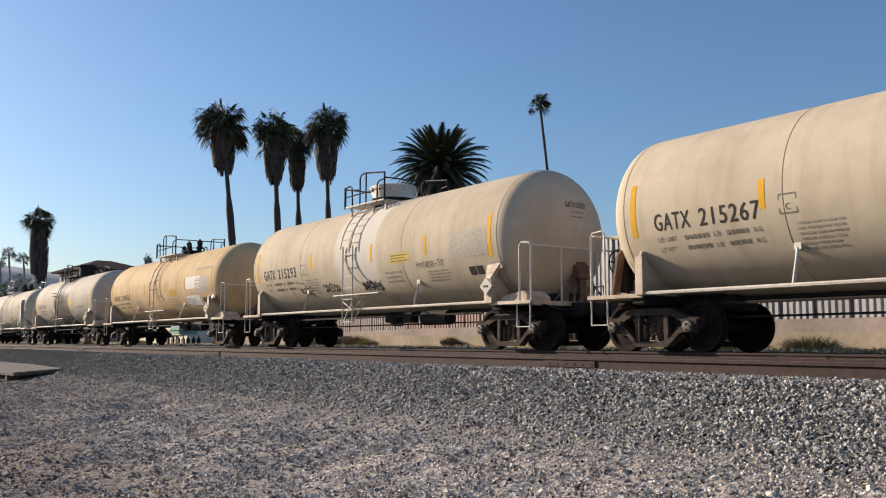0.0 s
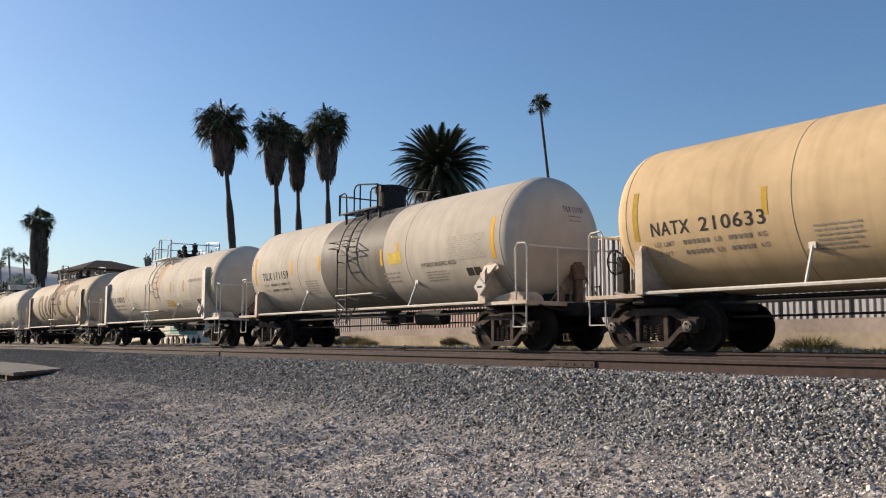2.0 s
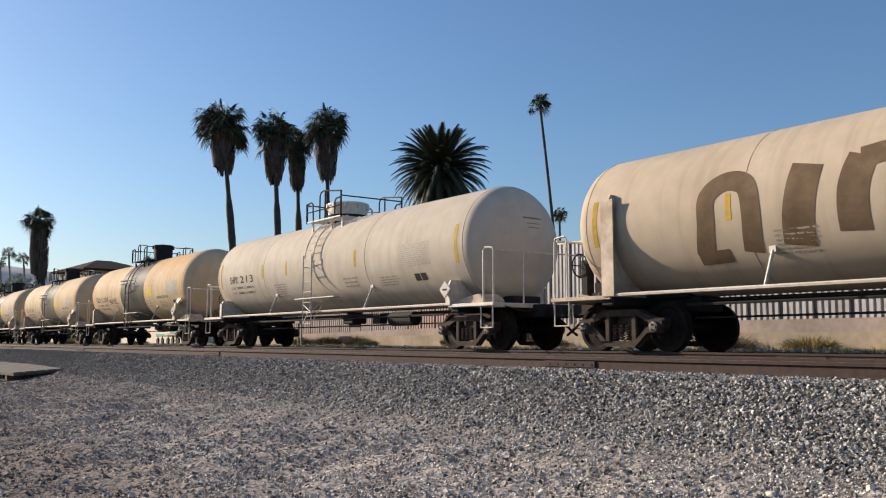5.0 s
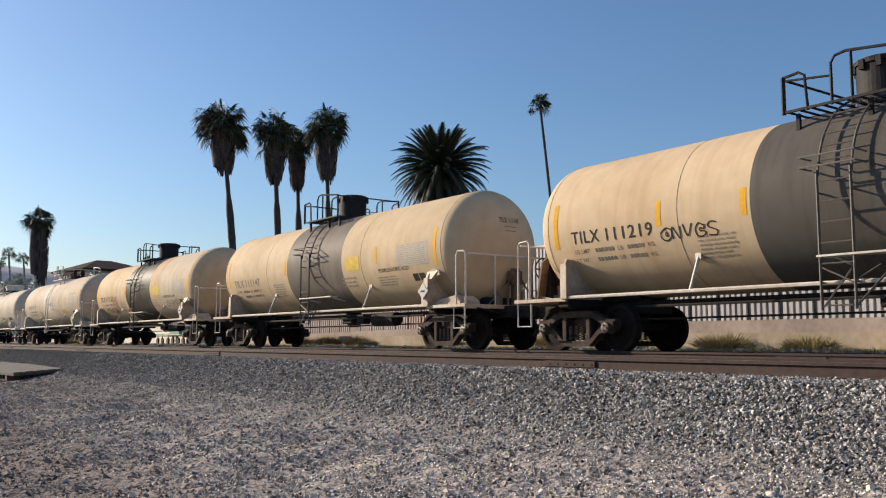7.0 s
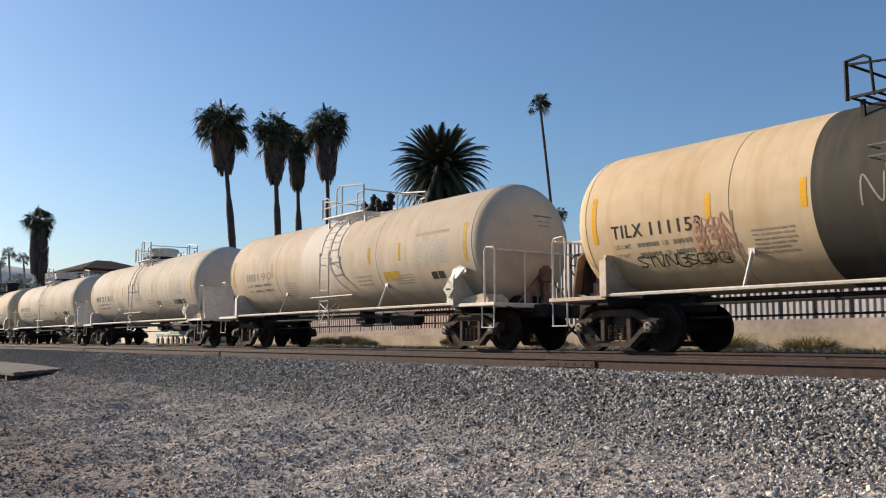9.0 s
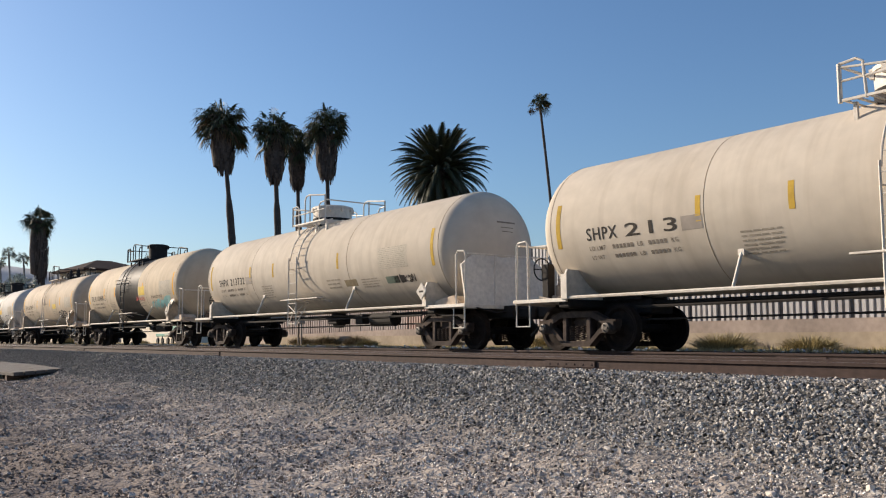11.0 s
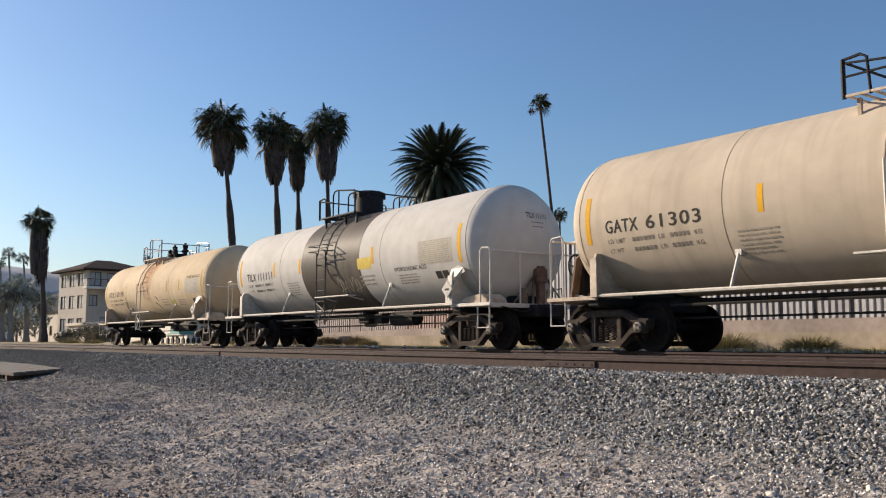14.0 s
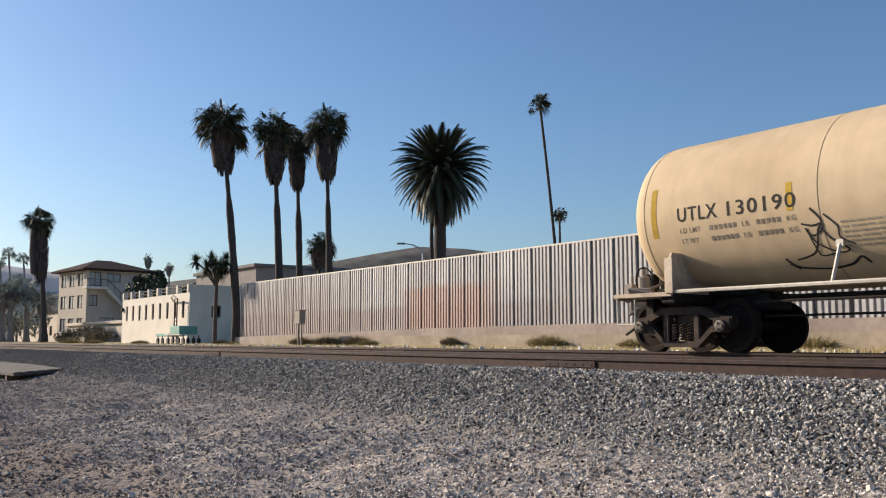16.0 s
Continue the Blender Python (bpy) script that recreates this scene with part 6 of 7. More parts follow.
def marks(tank, R, code, number, x=-5.72, a=-12.0, h=0.24, w=1.93, ink="ink"):
    """The car's code and number, with two lines of small weights below."""
    ink = M[ink]
    if code:
        lettering(R, code, x, a, h, w * 0.36, ink, tank)
    else:
        for k in range(4):
            patch("code_bar", R, x + k * w * 0.10, x + k * w * 0.10 + w * 0.075, a, a + math.degrees(h / R), ink, tank)
    lettering(R, number, x + w * 0.45, a, h, w * 0.55, ink, tank)
    g, top = M["ink_grey"], a - math.degrees(0.13 / R) - 3.0
    for k, (p, q) in enumerate((("LD LMT", "LB"), ("LT WT", "LB"))):
        b = top - k * math.degrees(0.19 / R)
        lettering(R, p, x + 0.02, b, 0.085, w * (0.19, 0.15)[k], g, tank, "small_print")
        lettering(R, q, x + w * 0.56, b, 0.085, w * 0.06, g, tank, "small_print")
        lettering(R, "KG", x + w * 0.92, b, 0.085, w * 0.07, g, tank, "small_print")
        for x0, n in ((0.28, 6), (0.68, 5)):
            for j in range(n):
                patch("print_bar", R, x + w * x0 + j * w * 0.041, x + w * x0 + j * w * 0.041 + w * 0.028, b, b + math.degrees(0.08 / R), g, tank)


def boxed_letter(tank, R, x, a, s=0.3):
    """A stencilled square with one letter in it."""
    d = math.degrees(s / R)
    for p, q in (((x, a), (x + s, a)), ((x + s, a), (x + s, a + d)), ((x + s, a + d), (x, a + d)), ((x, a + d), (x, a))):
        stroke("stencil_box", R, [p, q], 0.022, M["ink_grey"], tank, 0.005)
    lettering(R, "C", x + s * 0.36, a + d * 0.18, s * 0.34, s * 0.26, M["ink_grey"], tank)


def scribble(tank, R, x, a, w, h, pts, width, material, name="scrawl", lift=0.006):
    """A hand-drawn line: a smooth curve through points given in a box w wide and h degrees high."""
    p = [pts[0]] + list(pts) + [pts[-1]]
    out = []
    for k in range(1, len(p) - 2):
        for j in range(6):
            s = j / 6
            out.append(tuple(0.5 * (2 * p1 + (p2 - p0) * s + (2 * p0 - 5 * p1 + 4 * p2 - p3) * s * s + (3 * p1 - p0 - 3 * p2 + p3) * s ** 3)
                             for p0, p1, p2, p3 in zip(p[k - 1], p[k], p[k + 1], p[k + 2])))
    out.append(pts[-1])
    stroke(name, R, [(x + u * w, a + v * h) for u, v in out], width, material, tank, lift)


BUBBLE = {
    "o": [[(0.5, 1), (0.05, 0.7), (0.0, 0.25), (0.4, 0.0), (0.9, 0.2), (1.0, 0.75), (0.6, 1.02), (0.3, 0.9)], [(0.45, 0.65), (0.4, 0.4), (0.6, 0.4), (0.58, 0.66), (0.45, 0.65)]],
    "c": [[(0.95, 0.9), (0.4, 1.05), (0.0, 0.6), (0.1, 0.1), (0.6, -0.05), (1.05, 0.15), (0.8, 0.4), (0.5, 0.42), (0.5, 0.62), (0.85, 0.62), (0.98, 0.9)]],
    "e": [[(0.9, 1.0), (0.2, 1.0), (0.0, 0.5), (0.15, 0.0), (0.95, 0.0), (1.0, 0.28), (0.55, 0.3), (0.9, 0.42), (0.85, 0.62), (0.5, 0.68), (1.0, 0.78), (0.9, 1.0)]],
    "s": [[(0.9, 0.95), (0.3, 1.0), (0.1, 0.75), (0.45, 0.52), (0.9, 0.35), (0.7, 0.02), (0.1, 0.05)]],
    "h": [[(0.1, 1.0), (0.05, 0.0)], [(0.08, 0.45), (0.7, 0.55)], [(0.75, 1.0), (0.7, 0.0)]],
    "k": [[(0.1, 1.0), (0.1, 0.0)], [(0.8, 0.9), (0.12, 0.45), (0.85, 0.0)]],
    "r": [[(0.1, 0.0), (0.15, 1.0), (0.8, 0.9), (0.75, 0.55), (0.15, 0.5), (0.9, 0.0)]],
    "t": [[(0.0, 0.95), (1.0, 1.0)], [(0.5, 0.98), (0.45, 0.0)]],
    "v": [[(0.0, 0.95), (0.4, 0.0), (0.9, 1.0)]],
    "n": [[(0.0, 0.0), (0.1, 1.0), (0.7, 0.05), (0.9, 1.05)]],
    "-": [[(0.1, 0.5), (0.8, 0.55)]],
    "z": [[(0.0, 0.6), (0.3, 1.0), (0.5, 0.3), (0.1, 0.1), (0.6, 0.0), (0.9, 0.6), (0.6, 0.9), (0.5, 0.2), (1.1, 0.3)]],
}


def tag(tank, R, x, a, w, h, shapes, width, material, seed=1, slope=0.0):
    """A row of hand-drawn shapes, each a little off in size and height."""
    r = random.Random(seed)
    step = w / len(shapes)
    for k, s in enumerate(shapes):
        dw, dh, da = r.uniform(0.85, 1.2), r.uniform(0.85, 1.15), r.uniform(-0.1, 0.1) * h
        for line in BUBBLE[s]:
            line = [(u + r.uniform(-0.05, 0.05), v + r.uniform(-0.05, 0.05)) for u, v in line]
            scribble(tank, R, x + k * step, a + da + slope * k, step * 0.92 * dw, h * dh, line, width, material)


def end_marks(tank, R, hs, words=""):
    """Small code lines high on the front head."""
    if words:
        o = lettering(R, words, 0, 0, 0.13, 0.66, M["ink"], tank)
        for v in o.data.vertices:
            ang = math.atan2(v.co.z, -v.co.y)
            y, z = 0.12 * R - 0.33 + v.co.x, 0.40 * R + ang * R
            v.co = (hs + R * 0.5 * math.sqrt(max(0.0, 1 - (y * y + z * z) / (R * R))) + 0.008, y, z)
    for k, (w, z) in enumerate(((0.62, 0.42), (0.42, 0.33), (0.36, 0.26))):
        if words and k == 0:
            continue
        zz = z * R
        v, f = [], []
        n = 6
        for i in range(n + 1):
            y = 0.12 * R + (i / n - 0.5) * w
            for dz in (-0.02, 0.02) if k == 0 else (-0.01, 0.01):
                q = math.sqrt(max(0.0, 1 - (y * y + (zz + dz) ** 2) / (R * R)))
                v.append((hs + R * 0.5 * q + 0.006, y, zz + dz))
        for i in range(n):
            f.append((2 * i, 2 * i + 2, 2 * i + 3, 2 * i + 1))
        ob_from("stencil_line", v, f, M["ink_grey"], tank)


def acid_words(tank, R, x, a, w=1.42):
    lettering(R, "HYDROCHLORIC ACID", x, a, 0.105, w, M["ink"], tank)


# front of the train first
c, t = tank_car("g_first", 124.74, 16.4, 1.56, 2.56, "cream", "cream tank car with a white dome and yellow stripes", None, "light", 0.8, hs=6.3, fx=0.1)
marks(t, 1.56, "GATX", "215267", x=-5.6, a=-15, w=2.15, h=0.3)
boxed_letter(t, 1.56, -3.1, -14)
c, t = tank_car("g", 108.43, 16.4, 1.56, 2.56, "cream_washed", "cream tank car with a white dome and a black scrawl", None, "light", 0.8, hs=6.3, fx=0.1)
marks(t, 1.56, "GATX", "215293", x=-5.6, a=-15, w=2.25, h=0.3)
end_marks(t, 1.56, 6.3, "GATX 215293")
patch("yellow_plate", 1.56, 1.96, 2.8, -14, -5, M["yellow_plate"], t)
for k in range(3):
    patch("print_bar", 1.56, 2.0, 2.74 - 0.1 * (k % 2), -12.6 + 2.6 * k, -11.6 + 2.6 * k, M["ink_grey"], t, "", 0.007)
K = M["graffiti_black"]
tag(t, 1.56, 0.3, -38, 0.95, 9, "zozoz", 0.035, K, 3, -0.6)
tag(t, 1.56, 0.35, -36, 0.9, 7, "nzv", 0.03, K, 4)
tag(t, 1.56, 3.1, -21, 1.15, 5, "hskosr-st", 0.02, M["ink_grey"], 5)
tag(t, 1.56, -1.9, -36, 0.9, 8, "zoz", 0.03, K, 6)
scribble(t, 1.56, -3.4, -40, 0.8, 18, [(0.1, 0.98), (0.5, 0.85), (0.6, 0.7), (0.35, 0.55), (0.05, 0.5), (0.3, 0.3), (0.6, 0.55), (0.95, 0.6), (1.0, 0.4), (0.6, 0.3), (0.3, 0.35)], 0.02, K)
scribble(t, 1.56, -3.4, -40, 0.8, 18, [(0.0, 0.45), (0.2, 0.4), (0.1, 0.25), (0.35, 0.2), (0.25, 0.0), (0.5, 0.12), (0.75, 0.15), (0.9, 0.2)], 0.02, K)
boxed_letter(t, 1.56, -3.0, -14)
c, t = tank_car("n", 91.55, 16.9, 1.45, 2.47, "deep_tan", "tan tank car with black valves and white patches", None, "valves", 0.9, stripes="yellow_dull", hb=6.2, hs=6.55, fx=0.17)
marks(t, 1.45, "NATX", "210633", x=-5.98, a=-15.5, w=2.34)
end_marks(t, 1.45, 6.5)
patch("white_patch", 1.45, 3.56, 5.06, -9.5, 9, M["patch_white"], t, "white repainted patch", 0.0028)
patch("white_patch", 1.45, 3.46, 4.85, -37, -20, M["patch_white"], t, "white repainted patch", 0.0028)
patch("pink_bar", 1.45, 4.43, 6.3, 18.5, 21, M["concrete_pink"], t)
patch("yellow_plate", 1.45, 1.68, 2.43, -18, -7, M["yellow_dull"], t)
c, t = tank_car("t", 75.02, 16.6, 1.45, 2.505, "white", "off-white tank car with a grey centre band and black dome", "band_grey")
marks(t, 1.45, "TILX", "111159", a=-13.5, w=1.85)
acid_words(t, 1.45, 3.4, -20)
patch("yellow_plate", 1.45, 1.9, 2.55, -13, -1, M["yellow_plate"], t)
patch("yellow_stripe", 1.45, 1.56, 1.66, -13, 4, M["yellow"], t, "", 0.006)
end_marks(t, 1.45, 6.5, "TILX 111159")
c, t = tank_car("u", 57.43, 17.55, 1.40, 2.41, "white_rusted", "off-white tank car with tall saddle plates and black valves", None, "valves", 1.95, hb=6.42, hs=6.95, steel="white_steel", stripes="yellow_dull", fx=0.3, rails="galv")
marks(t, 1.40, "UTLX", "130765", x=-6.0, a=-16.5, w=2.05, h=0.25)
patch("yellow_plate", 1.40, 1.75, 2.6, -34, -24, M["yellow_dull"], t)
acid_words(t, 1.40, 4.4, 4)
end_marks(t, 1.40, 6.95)
c, t = tank_car("u", 40.0, 17.45, 1.42, 2.45, "buff_rusted", "off-white tank car covered in large brown graffiti letters", None, "valves", 1.95, hb=6.26, hs=6.9, steel="cream_steel", stripes="yellow_dull", fx=0.35, rails="ladder_dark")
G = M["graffiti_brown"]
for line, wd in (([(-4.25, -34), (-4.1, -12), (-4.05, 8), (-3.7, 17), (-3.3, 12), (-3.2, -8), (-3.3, -34)], 0.36), ([(-4.4, -36), (-3.75, -35)], 0.26),
                 ([(-2.45, -32), (-2.35, -8), (-2.2, 20)], 0.55), ([(-1.5, -26), (-1.45, 0), (-1.3, 20)], 0.5), ([(-1.35, 18), (-0.5, 22), (0.1, 18)], 0.36),
                 ([(-0.4, 20), (-0.45, -4), (-0.3, -30)], 0.48), ([(1.0, -30), (0.88, -6), (0.95, 20)], 0.5), ([(0.9, 20), (1.5, 24), (2.0, 21)], 0.3),
                 ([(0.9, -4), (1.3, -1), (1.6, -5)], 0.26), ([(1.0, -30), (1.5, -34), (2.05, -30)], 0.32), ([(2.15, 22), (2.6, 29), (3.3, 31), (4.1, 30), (4.6, 24)], 0.38),
                 ([(3.1, 28), (2.95, 4), (3.0, -16), (3.45, -38)], 0.5), ([(4.6, 25), (4.62, 16), (4.5, 8)], 0.24), ([(2.15, 22), (2.1, 10)], 0.22)):
    fill = [(p, q) for p, q in line]
    scribble(t, 1.42, 0.0, 0.0, 1.0, 1.0, fill, wd, G, "graffiti_letter", 0.004 + 0.0004 * abs(line[0][0]))
patch("graffiti_olive", 1.42, 1.05, 1.75, -26, -14, M["graffiti_olive"], t)
tag(t, 1.42, 4.85, -28, 0.95, 12, "zhozk", 0.03, K, 8)
end_marks(t, 1.42, 6.9)
c, t = tank_car("s", 21.22, 18.7, 1.44, 2.50, "white", "off-white long tank car with a pale dome", None, "light", 0.6, hb=6.85, hs=7.3, fx=0.1, ddx=-0.5, steel="white_steel", stripes="yellow_dull")
marks(t, 1.44, "SHPX", "213", x=-6.3, a=-12)
end_marks(t, 1.44, 7.3)
for rear, num, paint, bnd in ((4.44, "111219", "amber_top", "band_mid"), (-12.34, "111147", "tan", "band_tan"), (-29.12, "111153", "amber_run", "band_green")):
    c, t = tank_car("t_plain" if num == "111147" else "t", rear, 16.78, 1.45, 2.505, paint, "yellowed cream tank car with a dark centre band and black dome", bnd)
    marks(t, 1.45, "TILX", num, x=-5.85, w=2.06, a=-18.5 if num == "111147" else -15.5, ink="ink_grey" if num == "111147" else "ink")
    acid_words(t, 1.45, 3.3 if num != "111147" else 3.6, -20)
    patch("yellow_plate", 1.45, 1.95 if num != "111153" else 2.0, 2.68 if num != "111153" else 2.9, -14, 1, M["yellow_plate"], t, lift=0.005)
    end_marks(t, 1.45, 6.5, "TILX " + num)
    if num == "111219":
        tag(t, 1.45, -3.6, -20, 1.25, 9, "onvcs", 0.026, K, 9)
    if num == "111153":
        patch("white_patch", 1.45, 2.82, 6.42, -60, 70, M["cream"], t, "paler repainted panel", 0.0018)
        tag(t, 1.45, 4.2, -33, 0.9, 9, "znkz", 0.018, M["ink_grey"], 10)
        tag(t, 1.45, -5.4, -41, 2.0, 9, "stvneseze", 0.03, M["graffiti_green"], 11)
        for k in range(4):
            tag(t, 1.45, -3.95, -38 + 7 * k, 0.85, 10, "zzn", 0.03, M["graffiti_rust"], 12 + k)
        tag(t, 1.45, -0.95, -14, 0.8, 16, "nv", 0.03, M["ink_faint"], 20)
        scribble(t, 1.45, -0.5, 0, 0.9, 26, [(0.1, 0.9), (0.0, 0.4), (0.4, 0.0), (0.8, 0.3), (0.5, 0.6), (0.9, 1.0)], 0.04, M["ink_faint"])
c, t = tank_car("u", -46.43, 17.3, 1.44, 2.50, "buff_washed", "off-white tank car with a low saddle and black valves", None, "valves", 0.75, hb=6.25, hs=6.9, fx=0.4, steel="white_steel", stripes="yellow_dull", rails="white_steel")
marks(t, 1.44, "", "190", x=-5.6, w=1.9, ink="ink_faint")
patch("yellow_plate", 1.44, 3.0, 3.75, -30, -20, M["yellow_dull"], t)
patch("grey_bar", 1.44, 4.6, 6.0, 12, 15, M["ink_faint"], t)
end_marks(t, 1.44, 6.9)
for rear, num in ((-64.98, "213"), (-83.54, "213732")):
    c, t = tank_car("s", rear, 18.6, 1.44, 2.50, "white", "off-white long tank car with a pale dome", None, "light", 0.6, hb=6.85, hs=7.3, fx=0.1, ddx=-0.5, steel="white_steel", stripes="yellow_dull", rails="white_steel")
    end_shield(c, 18.6 / 2 - 0.86, M["white_steel"])
    marks(t, 1.44, "SHPX", num, x=-6.3, a=-14, w=2.2)
    patch("grey_plate", 1.44, -4.0, -3.55, -15, -5, M["grey_box"], t)
    patch("brown_plate", 1.44, 2.6, 3.25, -32, -24, M["plate_brown"], t)
    patch("green_plate", 1.44, 4.75, 5.3, -33, -25, M["plate_green"], t)
    tag(t, 1.44, 5.4, -33, 0.75, 8, "zkzn", 0.026, K, 14)
    end_marks(t, 1.44, 7.3)
c, t = tank_car("t", -100.09, 16.5, 1.48, 2.56, "cream", "cream tank car with black centre band, teal and red graffiti", "band_dark")
marks(t, 1.48, "TILX", "112468", x=-5.85, a=-13.5, w=2.08)
acid_words(t, 1.48, 3.4, -20)
patch("yellow_plate", 1.48, 1.8, 2.6, -13, 2, M["yellow_plate"], t)
rt = random.Random(5)
for k in range(9):
    stroke("red_tag", 1.48, [(1.35 + 0.13 * k, -22 + rt.uniform(-2, 1)), (1.42 + 0.13 * k, -15 + rt.uniform(-2, 2)), (1.46 + 0.13 * k, -21)], 0.035, M["graffiti_red"], t)
for k in range(16):
    xa, aa = 3.2 + 0.15 * k + rt.uniform(-0.1, 0.1), -35 + 0.5 * k + rt.uniform(-4, 4)
    stroke("teal_tag", 1.48, [(xa, aa - 5), (xa + 0.15, aa + rt.uniform(-2, 4)), (xa + 0.4, aa + 5)], rt.uniform(0.08, 0.2), M["graffiti_teal"], t, 0.004 + 0.0006 * k)
end_marks(t, 1.48, 6.5, "TILX 112468")
boxed_letter(t, 1.48, -3.62, -14, 0.24)
c, t = tank_car("g", -116.43, 16.4, 1.47, 2.52, "buff", "buff tank car with black valves and a round black tag", None, "valves", 0.85, hs=6.4, fx=0.2)
marks(t, 1.47, "GATX", "61303", a=-11, w=2.2)
patch("yellow_plate", 1.47, 1.7, 2.5, -16, -6, M["yellow_plate"], t)
tag(t, 1.47, 2.75, -41, 1.75, 17, "oce", 0.06, K, 15)
patch("white_patch", 1.47, 4.8, 5.75, -11, 6, M["clean_white"], t, "pale repainted patch", 0.0022)
end_marks(t, 1.47, 6.4, "GATX 61303")
c, t = tank_car("t", -133.05, 16.6, 1.45, 2.505, "clean_white", "white tank car with a grey-brown centre band and black dome", "band_soot", steel="white_steel")
marks(t, 1.45, "TILX", "111111")
acid_words(t, 1.45, 3.4, -21)
patch("yellow_plate", 1.45, 1.6, 2.3, -14, -2, M["yellow_plate"], t)
tag(t, 1.45, 0.3, -40, 1.2, 18, "znz", 0.025, M["ink_faint"], 21)
end_marks(t, 1.45, 6.5, "TILX 111111")
c, t = tank_car("u", -149.34, 16.3, 1.43, 2.48, "tan_rusted", "tan tank car with rust runs at the ladder and black scrawls", None, "valves", 0.72, hb=5.95, hs=6.55, fx=-0.5, rails="galv", stripes="yellow_dull", tail=True)
marks(t, 1.43, "UTLX", "130190", x=-5.8, a=-8, w=2.28, h=0.24)
acid_words(t, 1.43, 4.73, 7, 1.35)
patch("olive_tag", 1.43, 2.65, 3.2, -32, -24, M["graffiti_olive"], t)
for line, wd in (([(0.5, 1.0), (0.62, 0.82), (0.55, 0.68), (0.5, 0.5), (0.42, 0.36), (0.3, 0.3), (0.15, 0.26)], 0.035),
                 ([(0.36, 0.8), (0.5, 0.76), (0.62, 0.78), (0.6, 0.68), (0.46, 0.62), (0.4, 0.74), (0.5, 0.5), (0.72, 0.34), (0.85, 0.38), (0.68, 0.56), (0.6, 0.72)], 0.03),
                 ([(0.66, 0.9), (0.8, 0.72), (0.8, 0.56), (0.95, 0.44)], 0.028), ([(0.42, 0.72), (0.46, 0.42), (0.5, 0.3), (0.7, 0.33)], 0.028),
                 ([(0.0, 0.3), (0.1, 0.14), (0.3, 0.08), (0.55, 0.06), (0.8, 0.12), (0.95, 0.24), (1.02, 0.12)], 0.045), ([(0.02, 0.2), (0.12, 0.08)], 0.03)):
    scribble(t, 1.43, -3.95, -56, 1.3, 46, line, wd, K)
for k in range(5):
    stroke("feather_mark", 1.43, [(1.18, -25), (0.86 + 0.05 * k, -14 - 1.2 * k)], 0.045, M["graffiti_black"], t)
    stroke("feather_mark", 1.43, [(0.7 + 0.05 * k, -26 - 0.5 * k), (1.12, -34 - 1.5 * k)], 0.045, M["graffiti_black"], t)
end_marks(t, 1.43, 6.55)


# ---- plants, yard things and street furniture ----
def tufted_tree(base, height, label, seed):
    """A short trunk with limbs that end in tufts of sword leaves."""
    rnd = random.Random(seed)
    p = tagged(empty("tufted_tree", pose(*base)), label, "tree")
    bm = bmesh.new()
    tube(bm, [(0, 0, -0.1), (0.03, 0, height * 0.45), (0.05, 0.02, height * 0.78)], 0.14, 8, 0.10)
    tips = []
    for k in range(8):
        a = k * 0.8 + rnd.uniform(-0.2, 0.2)
        r = rnd.uniform(0.3, 1.35)
        z = height * rnd.uniform(0.78, 0.99)
        tip = Vector((math.cos(a) * r, math.sin(a) * r, z))
        tube(bm, [(0.04, 0, height * 0.66), tuple(tip * 0.6 + Vector((0, 0, height * 0.29))), tuple(tip)], 0.07, 6, 0.045)
        tips.append(tip)
    part("trunk", bm, M["bark"], p)
    for tip in tips:
        v, f = [], []
        for k in range(120):
            a, e = rnd.uniform(0, 6.283), radians(rnd.uniform(-60, 85))
            d = Vector((math.cos(a) * math.cos(e), math.sin(a) * math.cos(e), math.sin(e)))
            w = Vector((-math.sin(a), math.cos(a), 0)) * 0.05
            end = tip + d * rnd.uniform(0.55, 0.95) + Vector((0, 0, -0.16))
            i = len(v)
            v += [tip - w, tip + w, end]
            f.append((i, i + 1, i + 2))
        ob_from("tuft", v, f, M["leaf"], p)


tufted_tree((-52.6, 21.0, 0.05), 5.3, "small tree with tufts of sword leaves on bare limbs", 51)
leafy_tree((-139.4, 46.4, 0.1), 11.6, 5.0, "dark dense tree beside the house roof", 52, leaves=2600, leaf=0.4)
leafy_tree((-136.0, 50.0, 0.1), 9.0, 6.0, "dark dense tree behind a parapet", 53, leaves=2200, leaf=0.4)
leafy_tree((-104.0, 33.0, 0.1), 7.8, 5.0, "dark tree behind the white building", 54, leaves=2000, leaf=0.35)
# the two far broad trees use the leaf colour with haze put in
leafy_tree((-150, 28, 0.1), 5.0, 9.0, "broad green tree with haze-paled leaves", 55, leaves=1500, leaf=0.4, material="leaf_hazed")
leafy_tree((-140, 24, 0.1), 3.8, 8.0, "broad green tree with haze-paled leaves", 56, leaves=1300, leaf=0.4, material="leaf_hazed")
for k, (x, y, w, h) in enumerate(((-96.5, 24.6, 3.2, 1.7), (-93.5, 25.2, 3.0, 1.4), (-90.0, 24.0, 2.4, 0.9), (-99.5, 23.4, 2.6, 1.2))):
    leafy_tree((x, y, 0.0), h, w, "dry brown shrub on the verge", 60 + k, "shrub", 1500, 0.13, 0.1, "weed_dark")
